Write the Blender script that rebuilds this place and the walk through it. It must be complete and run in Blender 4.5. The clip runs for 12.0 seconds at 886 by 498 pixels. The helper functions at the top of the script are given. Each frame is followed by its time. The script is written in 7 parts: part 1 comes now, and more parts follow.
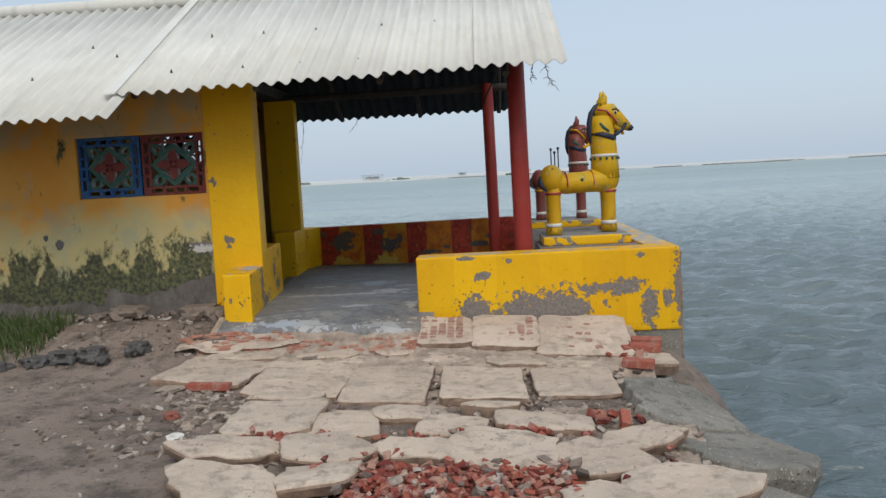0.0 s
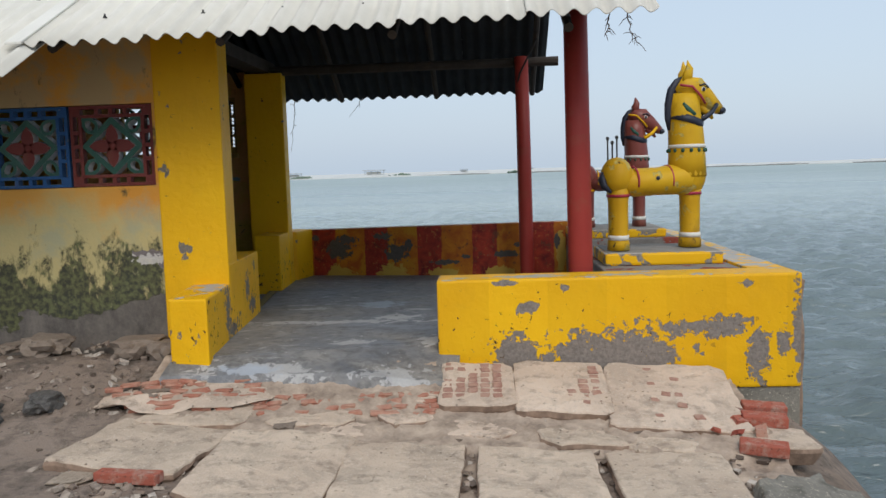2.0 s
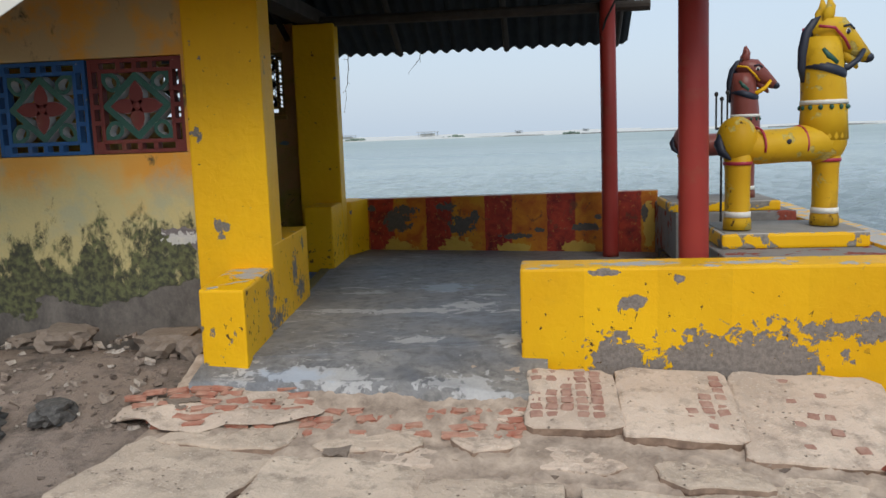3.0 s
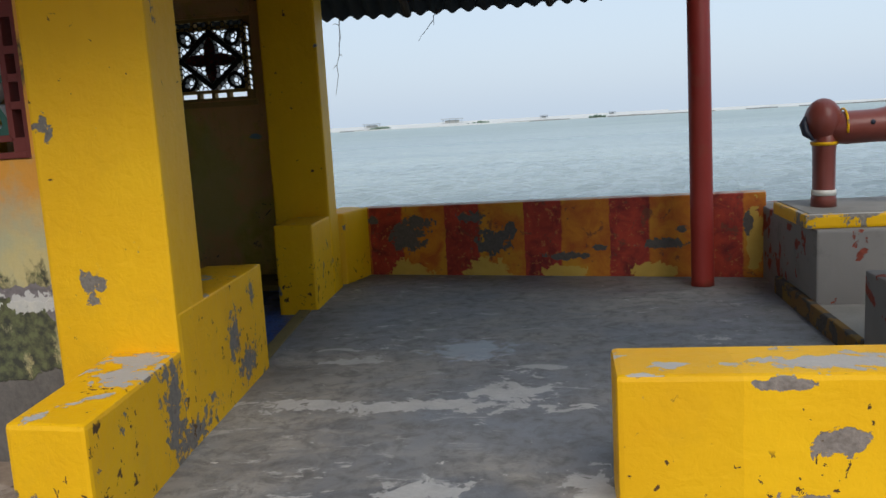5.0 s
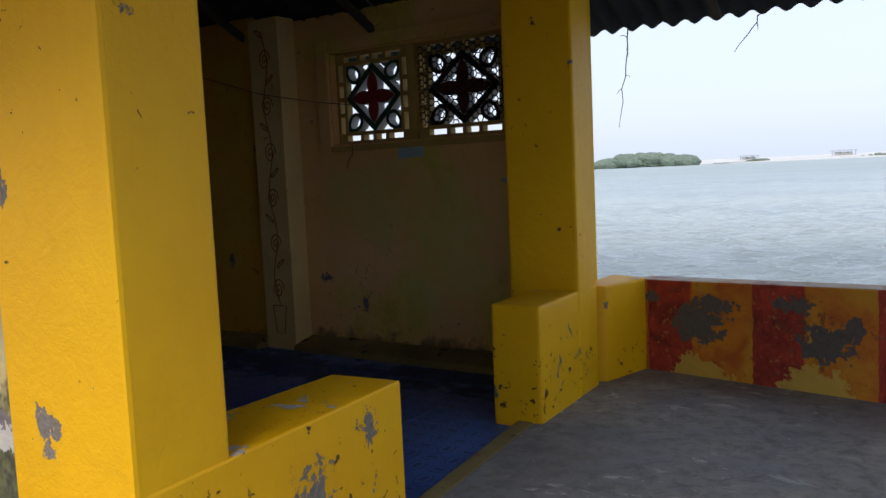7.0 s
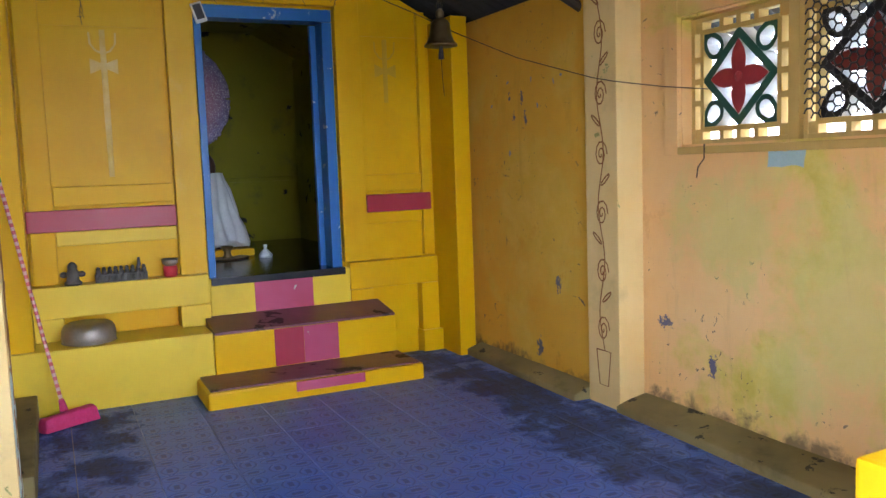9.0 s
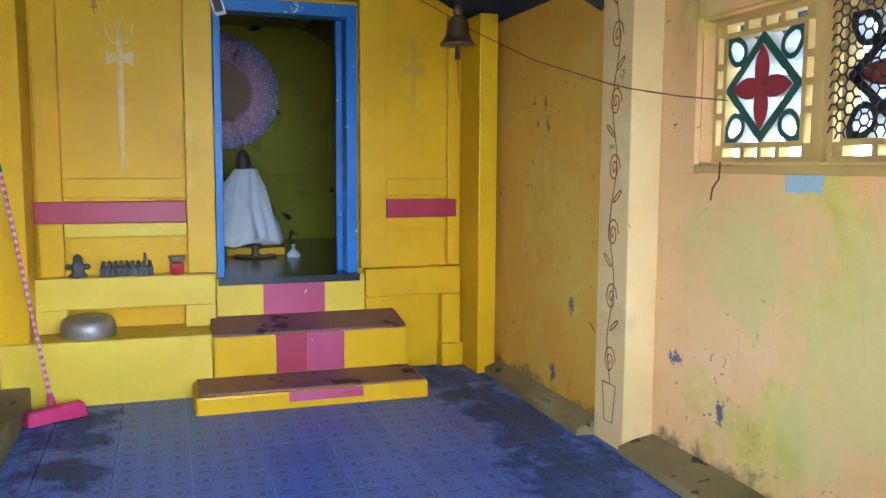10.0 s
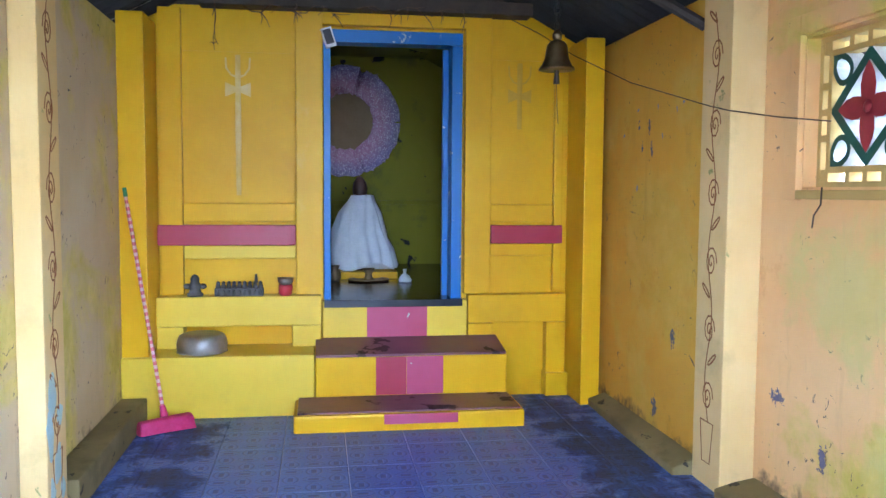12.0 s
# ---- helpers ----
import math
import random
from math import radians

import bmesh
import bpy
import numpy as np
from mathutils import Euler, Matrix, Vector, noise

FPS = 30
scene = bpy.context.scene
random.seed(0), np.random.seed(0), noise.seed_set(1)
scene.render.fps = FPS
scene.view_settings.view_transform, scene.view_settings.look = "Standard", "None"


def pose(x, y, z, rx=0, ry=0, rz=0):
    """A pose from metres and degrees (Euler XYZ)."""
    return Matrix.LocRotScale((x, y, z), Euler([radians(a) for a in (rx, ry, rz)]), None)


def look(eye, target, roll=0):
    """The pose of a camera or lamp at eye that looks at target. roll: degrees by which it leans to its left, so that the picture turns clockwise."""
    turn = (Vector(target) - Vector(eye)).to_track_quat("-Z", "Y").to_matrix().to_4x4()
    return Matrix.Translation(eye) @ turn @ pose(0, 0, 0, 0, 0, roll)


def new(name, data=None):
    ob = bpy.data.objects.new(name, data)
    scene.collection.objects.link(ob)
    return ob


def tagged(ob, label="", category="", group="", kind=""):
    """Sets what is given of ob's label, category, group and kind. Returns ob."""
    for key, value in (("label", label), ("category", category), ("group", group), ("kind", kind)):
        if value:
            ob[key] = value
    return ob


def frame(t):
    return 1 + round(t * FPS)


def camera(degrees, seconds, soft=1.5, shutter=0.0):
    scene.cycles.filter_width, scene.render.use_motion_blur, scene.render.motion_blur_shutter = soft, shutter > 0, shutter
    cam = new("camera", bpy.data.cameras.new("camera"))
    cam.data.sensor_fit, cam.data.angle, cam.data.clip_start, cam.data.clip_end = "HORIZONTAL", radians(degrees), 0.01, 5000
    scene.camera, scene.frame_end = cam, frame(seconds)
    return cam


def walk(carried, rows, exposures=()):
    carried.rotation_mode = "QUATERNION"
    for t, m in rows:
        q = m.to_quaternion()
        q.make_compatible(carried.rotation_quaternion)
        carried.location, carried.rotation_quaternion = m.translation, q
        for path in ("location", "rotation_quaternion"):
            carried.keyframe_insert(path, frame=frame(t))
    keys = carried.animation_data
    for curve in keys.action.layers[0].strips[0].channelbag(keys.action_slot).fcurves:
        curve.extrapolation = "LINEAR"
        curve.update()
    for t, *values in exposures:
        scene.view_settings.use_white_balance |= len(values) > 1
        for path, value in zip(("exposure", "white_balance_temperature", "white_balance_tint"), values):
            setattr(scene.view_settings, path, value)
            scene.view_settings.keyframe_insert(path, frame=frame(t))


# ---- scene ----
# ---- camera and walk ----
cam = camera(56.3, 12.0, soft=1.5)
PATH = [
    (0, (0.376, 0.306, 1.325), (0.26, 2.295, 1.149), -3.0),
    (0.5, (0.218, 0.819, 1.298), (0.116, 2.811, 1.142), -2.9),
    (1, (0.132, 1.409, 1.293), (0.082, 3.402, 1.142), -2.5),
    (1.5, (0.016, 1.982, 1.317), (0.001, 3.976, 1.158), -2.0),
    (2, (0.014, 2.611, 1.302), (-0.102, 4.599, 1.118), -1.8),
    (2.5, (-0.103, 3.201, 1.3), (-0.319, 5.175, 1.064), -1.9),
    (2.7, (-0.18, 3.43, 1.307), (-0.432, 5.398, 1.056), -1.9),
    (4.3, (-0.338, 5.045, 1.356), (-0.527, 7.011, 1.04), -2.9),
    (4.5, (-0.449, 5.417, 1.358), (-0.655, 7.381, 1.046), -2.9),
    (5, (-0.518, 6.151, 1.318), (-0.829, 8.103, 1.019), -3.3),
    (5.5, (-0.508, 6.77, 1.261), (-0.936, 8.704, 0.983), -1.6),
    (6, (-0.55, 7.266, 1.221), (-1.088, 9.17, 0.922), 0.2),
    (6.5, (-0.35, 7.69, 1.247), (-1.164, 9.51, 1.082), -0.8),
    (6.7, (-0.32, 7.837, 1.301), (-1.265, 9.592, 1.134), -1.8),
    (7.5, (-0.66, 8.53, 1.44), (-1.96, 10.03, 1.24), -3.0),
    (8.3, (-0.848, 9.207, 1.551), (-2.407, 10.439, 1.322), -4.2),
    (8.5, (-0.896, 9.425, 1.51), (-2.548, 10.532, 1.296), -3.4),
    (9, (-1.034, 9.816, 1.566), (-2.832, 10.669, 1.363), -2.0),
    (9.5, (-1.086, 10.265, 1.604), (-2.969, 10.908, 1.407), -0.6),
    (10, (-1.135, 10.542, 1.612), (-3.022, 11.175, 1.409), 0.3),
    (10.5, (-1.109, 10.611, 1.595), (-3.058, 11.016, 1.405), -0.5),
    (11, (-1.101, 10.823, 1.619), (-3.07, 11.118, 1.423), -0.6),
    (11.5, (-1.101, 10.855, 1.603), (-3.074, 11.148, 1.452), -0.0),
    (12, (-1.089, 10.864, 1.598), (-3.062, 11.16, 1.46), 0.4),
]
walk(cam, [(t, look(eye, target, roll)) for t, eye, target, roll in PATH],
     [(0, 0.05, 6750, 11), (4.5, 0.26, 6750, 11), (5.5, 0.25, 6700, 11), (6.7, 0.5, 6800, 18), (7.5, 1.15, 7000, 24), (8.3, 3.05, 7300, 46), (9.0, 4.72, 6800, 20), (9.6, 5.06, 6050, 14), (10.5, 5.16, 5750, 16), (12, 5.22, 5550, 17)])

# ---- sky and sun ----
world = bpy.data.worlds.new("overcast_sky")
scene.world = world
world.use_nodes = True
wt = world.node_tree
sky = wt.nodes.new("ShaderNodeTexSky")
sky.sky_type = "NISHITA"
sky.sun_disc = False
sky.sun_elevation = radians(48)
sky.sun_rotation = radians(200)
sky.air_density, sky.dust_density, sky.ozone_density = 1.2, 3.0, 1.5
veil = wt.nodes.new("ShaderNodeMix")
veil.data_type = "RGBA"
veil.inputs["Factor"].default_value = 0.72
wt.links.new(sky.outputs[0], veil.inputs["A"])
veil.inputs["B"].default_value = (5.6, 6.95, 8.6, 1)
wt.links.new(veil.outputs["Result"], wt.nodes["Background"].inputs[0])
wt.nodes["Background"].inputs[1].default_value = 0.105
sun = new("sun", bpy.data.lights.new("sun", "SUN"))
sun.data.energy, sun.data.angle, sun.data.color = 1.5, radians(34), (1.0, 0.97, 0.92)
sun.matrix_world = look((6, -10, 20), (0, 8, 0))


# ---- materials ----
def sock(nt, target, value):
    if isinstance(value, bpy.types.NodeSocket):
        nt.links.new(value, target)
    elif isinstance(value, (tuple, list)) and len(value) == 3 and target.type == "RGBA":
        target.default_value = (*value, 1)
    else:
        target.default_value = value


def nd(nt, kind, out=0, props=None, **ins):
    n = nt.nodes.new("ShaderNode" + kind)
    for k, v in (props or {}).items():
        if k == "op":
            n.operation = v
        elif k == "data":
            n.data_type = v
        elif k == "blend":
            n.blend_type = v
        elif k == "feature":
            n.feature = v
    for k, v in ins.items():
        key = int(k[1:]) if k[0] == "i" and k[1:].isdigit() else k.replace("_", " ")
        sock(nt, n.inputs[key], v)
    return n.outputs[out]


def coords(nt, vary=False):
    v = nd(nt, "TexCoord", "Object")
    if vary:
        r = nd(nt, "ObjectInfo", "Random")
        m = nd(nt, "Math", props={"op": "MULTIPLY"}, i0=r, i1=37.0)
        v = nd(nt, "VectorMath", props={"op": "ADD"}, i0=v, i1=nd(nt, "CombineXYZ", X=m, Y=m, Z=m))
    return v


def noi(nt, v, scale, detail=5.0, rough=0.6, distort=0.0):
    return nd(nt, "TexNoise", "Fac", Vector=v, Scale=scale, Detail=detail, Roughness=rough, Distortion=distort)


def ramp(nt, fac, *stops):
    n = nt.nodes.new("ShaderNodeValToRGB")
    nt.links.new(fac, n.inputs[0])
    e = n.color_ramp.elements
    while len(e) < len(stops):
        e.new(0.5)
    for el, (p, c) in zip(e, stops):
        el.position = p
        el.color = (c, c, c, 1) if isinstance(c, (int, float)) else (*c, 1)
    return n.outputs[0]


def mixc(nt, fac, a, b, blend="MIX"):
    n = nt.nodes.new("ShaderNodeMix")
    n.data_type, n.blend_type = "RGBA", blend
    sock(nt, n.inputs["Factor"], fac)
    sock(nt, n.inputs["A"], a)
    sock(nt, n.inputs["B"], b)
    return n.outputs["Result"]


def mth(nt, op, a, b=0.0, c=0.0):
    return nd(nt, "Math", props={"op": op}, i0=a, i1=b, i2=c)


def axis(nt, v, which):
    return nd(nt, "SeparateXYZ", which, Vector=v)


def stretch(nt, v, sx, sy, sz):
    return nd(nt, "VectorMath", props={"op": "MULTIPLY"}, i0=v, i1=(sx, sy, sz))


def mat_start(name):
    m = bpy.data.materials.new(name)
    m.use_nodes = True
    nt = m.node_tree
    return m, nt, nt.nodes["Principled BSDF"]


def finish(nt, bsdf, color, rough=0.7, height=None, strength=0.4, dist=0.01, metal=0.0, spec=0.4):
    sock(nt, bsdf.inputs["Base Color"], color)
    sock(nt, bsdf.inputs["Roughness"], rough)
    bsdf.inputs["Metallic"].default_value = metal
    bsdf.inputs["Specular IOR Level"].default_value = spec
    if height is not None:
        nt.links.new(nd(nt, "Bump", Strength=strength, Distance=dist, Height=height), bsdf.inputs["Normal"])


def plain(name, a, b, scale=8.0, rough=0.6, metal=0.0, bump=0.25, vary=True, spec=0.4, grain=60.0):
    m, nt, bs = mat_start(name)
    v = coords(nt, vary)
    n1, n2 = noi(nt, v, scale), noi(nt, v, grain, 3)
    col = mixc(nt, ramp(nt, n1, (0.3, 0), (0.7, 1)), a, b)
    col = mixc(nt, 0.25, col, mixc(nt, n2, tuple(c * 0.6 for c in a), tuple(min(1, c * 1.3) for c in b)))
    finish(nt, bs, col, rough, mth(nt, "ADD", n1, mth(nt, "MULTIPLY", n2, 0.4)), bump, 0.006, metal, spec)
    return m


def spots_field(nt, v, spots, ragged=3.0, scale=12.0, soft=0.0):
    """1 inside ragged patches given as (centre, radii), 0 outside."""
    best = None
    for c, r in spots:
        d = nd(nt, "VectorMath", props={"op": "SUBTRACT"}, i0=v, i1=c)
        d = nd(nt, "VectorMath", "Value", props={"op": "LENGTH"}, i0=stretch(nt, d, *[1.0 / k for k in r]))
        best = d if best is None else mth(nt, "MINIMUM", best, d)
    edge = mth(nt, "MULTIPLY", mth(nt, "SUBTRACT", noi(nt, v, scale, 7, 0.66, 0.4), 0.5), ragged)
    return ramp(nt, mth(nt, "MULTIPLY", mth(nt, "ADD", best, edge), 0.5), (0.42 - soft, 1), (0.445 + soft, 0))


def chipped(name, a, b, under, chips=0.62, scale=5.0, low=None, rough=0.55, dirt=(0.16, 0.12, 0.06), dirty=0.25, brush=True, top=0.0, bands=0.0, specks=0.0, spots=(), spec=0.3, ragged=5.0, edge=19.0, lumps=0.25):
    """Old paint over cement: two tones, brush marks, flakes that show the cement, more of them under the height low."""
    m, nt, bs = mat_start(name)
    v = coords(nt)
    big, mid, fine = noi(nt, v, 0.9, 4), noi(nt, v, scale, 8, 0.62, 0.3), noi(nt, v, 45, 3)
    col = mixc(nt, ramp(nt, big, (0.35, 0), (0.65, 1)), a, b)
    if brush:
        streak = noi(nt, stretch(nt, v, 30, 30, 3), 1.0, 3)
        col = mixc(nt, 0.09, col, mixc(nt, streak, tuple(c * 0.55 for c in a), b))
    if bands:
        sq = ramp(nt, mth(nt, "FRACT", mth(nt, "ADD", mth(nt, "MULTIPLY", axis(nt, v, "X"), bands), mth(nt, "MULTIPLY", mid, 0.03))), (0.495, 0), (0.505, 1))
        col = mixc(nt, mth(nt, "MULTIPLY", sq, 0.2), col, tuple(c * 0.72 for c in a))
    col = mixc(nt, mth(nt, "MULTIPLY", ramp(nt, noi(nt, v, 2.3, 7, 0.7), (0.55, 0), (0.75, 1)), dirty), col, dirt)
    field = mid
    if low is not None:
        z0, span, gain = low
        drop = nd(nt, "MapRange", Value=axis(nt, v, "Z"), From_Min=z0, From_Max=z0 - span, To_Min=0.0, To_Max=gain)
        field = mth(nt, "ADD", mid, drop)
    if top:
        up = mth(nt, "MAXIMUM", axis(nt, nd(nt, "NewGeometry", "Normal"), "Z"), 0.0)
        field = mth(nt, "ADD", field, mth(nt, "MULTIPLY", up, top))
    mask = ramp(nt, field, (chips, 0), (min(0.999, chips + 0.012), 1))
    if spots:
        mask = mth(nt, "MAXIMUM", mask, spots_field(nt, v, spots, ragged, edge))
    cement = mixc(nt, ramp(nt, fine, (0.3, 0), (0.7, 1)), tuple(c * 0.6 for c in under), under)
    if top:
        cement = mixc(nt, mth(nt, "MULTIPLY", ramp(nt, up, (0.6, 0), (0.8, 1)), 0.75), cement, (0.50, 0.48, 0.45))
    col = mixc(nt, mask, col, cement)
    if specks:
        sp = noi(nt, v, 21, 4, 0.6, 0.4)
        sp = mth(nt, "ADD", sp, nd(nt, "MapRange", Value=axis(nt, v, "Z"), From_Min=0.8, From_Max=0.1, To_Min=-0.06, To_Max=0.02))
        sp = mth(nt, "MULTIPLY", ramp(nt, sp, (specks, 0), (specks + 0.015, 1)), ramp(nt, noi(nt, v, 2.8, 3), (0.47, 0), (0.53, 1)))
        col = mixc(nt, sp, col, (0.10, 0.055, 0.02))
        mask = mth(nt, "MAXIMUM", mask, sp)
    h = mth(nt, "ADD", mth(nt, "MULTIPLY", mask, -0.9), mth(nt, "ADD", mth(nt, "MULTIPLY", fine, mth(nt, "ADD", 0.1, mth(nt, "MULTIPLY", mask, 0.5))), mth(nt, "ADD", mth(nt, "MULTIPLY", big, 0.3), mth(nt, "MULTIPLY", noi(nt, v, 10, 6, 0.65, 0.3), lumps))))
    finish(nt, bs, col, mixc(nt, mask, (rough,) * 3, (0.92,) * 3), h, 0.6, 0.014, 0.0, spec)
    return m


YEL, YEL2 = (0.77, 0.395, 0.002), (0.85, 0.48, 0.004)
CEMENT = (0.27, 0.25, 0.22)
# bared patches: centre and half sizes
PILLAR_CHIPS = [((-2.52, 9.29, 0.735), (0.055, 0.1, 0.06)), ((-2.1, 9.16, 0.25), (0.2, 0.11, 0.24)), ((-2.2, 9.97, 0.33), (0.2, 0.09, 0.13)), ((-2.2, 10.15, 0.14), (0.2, 0.16, 0.09)),
                ((-2.19, 8.93, 0.445), (0.10, 0.12, 0.03)), ((-2.25, 9.17, 0.445), (0.2, 0.08, 0.03)), ((-2.1, 9.35, 0.06), (0.2, 0.25, 0.06)), ((-2.2, 10.3, 0.5), (0.2, 0.05, 0.06))]
PARAPET_CHIPS = [((0.27, 8.72, 0.28), (0.085, 0.1, 0.055)), ((0.20, 8.72, 0.085), (0.04, 0.1, 0.025)), ((1.86, 8.72, 0.43), (0.06, 0.1, 0.03)), ((-0.22, 8.83, 0.50), (0.07, 0.05, 0.03)), ((0.30, 8.85, 0.50), (0.28, 0.08, 0.03)),
                 ((0.55, 8.72, 0.43), (0.03, 0.1, 0.035)), ((0.62, 8.72, 0.10), (0.04, 0.1, 0.03)), ((1.0, 8.85, 0.5), (0.25, 0.06, 0.03)), ((0.1, 8.72, 0.47), (0.12, 0.1, 0.02)), ((2.25, 8.72, 0.1), (0.05, 0.1, 0.4)),
                 ((0.17, 8.72, -0.08), (0.20, 0.1, 0.16)), ((0.66, 8.72, -0.10), (0.24, 0.1, 0.19)), ((1.05, 8.72, -0.14), (0.36, 0.1, 0.28)), ((0.86, 8.72, -0.10), (0.55, 0.1, 0.20)), ((1.48, 8.72, 0.11), (0.32, 0.1, 0.055)), ((1.72, 8.72, 0.11), (0.20, 0.1, 0.09)), ((1.96, 8.72, -0.10), (0.09, 0.1, 0.22)), ((2.14, 8.72, 0.0), (0.05, 0.1, 0.12))]
M_yellow = chipped("yellow_paint", YEL, YEL2, (0.24, 0.21, 0.18), 0.665, 5.5, (0.5, 0.6, 0.07), top=0.075, specks=0.622, dirty=0.16, dirt=(0.30, 0.17, 0.02), spots=PILLAR_CHIPS, lumps=1.0)
M_yellow_low = chipped("yellow_paint_peeling_low", YEL, YEL2, (0.27, 0.23, 0.20), 0.70, 5.5, None, top=0.10, bands=1.15, dirty=0.14, dirt=(0.34, 0.22, 0.03), specks=0.66, spots=PARAPET_CHIPS, ragged=3.4, edge=14.0, lumps=0.8)
M_yellow_slab = chipped("yellow_slab_edge_paint", YEL, YEL2, (0.30, 0.27, 0.23), 0.56, 6, None, top=0.1, dirty=0.2)
M_kerb_paint = chipped("kerb_dark_paint", (0.20, 0.13, 0.02), (0.14, 0.05, 0.03), (0.09, 0.08, 0.07), 0.50, 7, None, 0.8)
M_yellow_in = chipped("yellow_gloss_paint", (0.67, 0.355, 0.002), (0.75, 0.435, 0.003), CEMENT, 0.80, 6, None, 0.4, dirty=0.12, spec=0.15)
M_yellow_pale = chipped("pale_yellow_paint", (0.68, 0.46, 0.018), (0.76, 0.54, 0.04), CEMENT, 0.80, 6, None, 0.45, dirty=0.15)
M_yellow_worn = chipped("rubbed_yellow_gloss_paint", (0.69, 0.38, 0.004), (0.76, 0.46, 0.01), (0.74, 0.56, 0.18), 0.72, 7, None, 0.4, dirty=0.6, dirt=(0.76, 0.56, 0.17), spec=0.2)
M_pale_ochre = chipped("pale_ochre_limewash", (0.68, 0.46, 0.17), (0.76, 0.57, 0.27), (0.44, 0.42, 0.16), 0.66, 4, None, 0.7, dirty=0.3)
M_maroon = chipped("maroon_paint", (0.34, 0.022, 0.045), (0.41, 0.045, 0.08), (0.16, 0.10, 0.11), 0.78, 7, None, 0.35, dirty=0.15)
M_pink = chipped("pink_paint", (0.48, 0.09, 0.18), (0.42, 0.045, 0.10), (0.55, 0.66, 0.55), 0.655, 7, None, 0.4, dirty=0.35, dirt=(0.30, 0.03, 0.07))
M_step_top = chipped("worn_maroon_step", (0.13, 0.045, 0.06), (0.20, 0.075, 0.09), (0.085, 0.05, 0.052), 0.58, 3, None, 0.4, dirty=0.4, dirt=(0.05, 0.03, 0.03))
M_post = chipped("red_oxide_paint", (0.27, 0.026, 0.02), (0.34, 0.042, 0.03), (0.36, 0.12, 0.09), 0.69, 7, None, 0.5, dirty=0.45)
M_blue = chipped("blue_gloss_paint", (0.006, 0.125, 0.40), (0.012, 0.165, 0.47), (0.62, 0.68, 0.72), 0.635, 7, None, 0.35, dirty=0.1)
M_cement = plain("grey_cement", (0.20, 0.19, 0.17), (0.30, 0.28, 0.25), 3, 0.9, 0, 0.5)
M_green_in = chipped("olive_green_paint", (0.23, 0.225, 0.004), (0.30, 0.275, 0.006), (0.045, 0.045, 0.03), 0.63, 3.0, None, 0.6, dirty=0.7, dirt=(0.07, 0.07, 0.02))


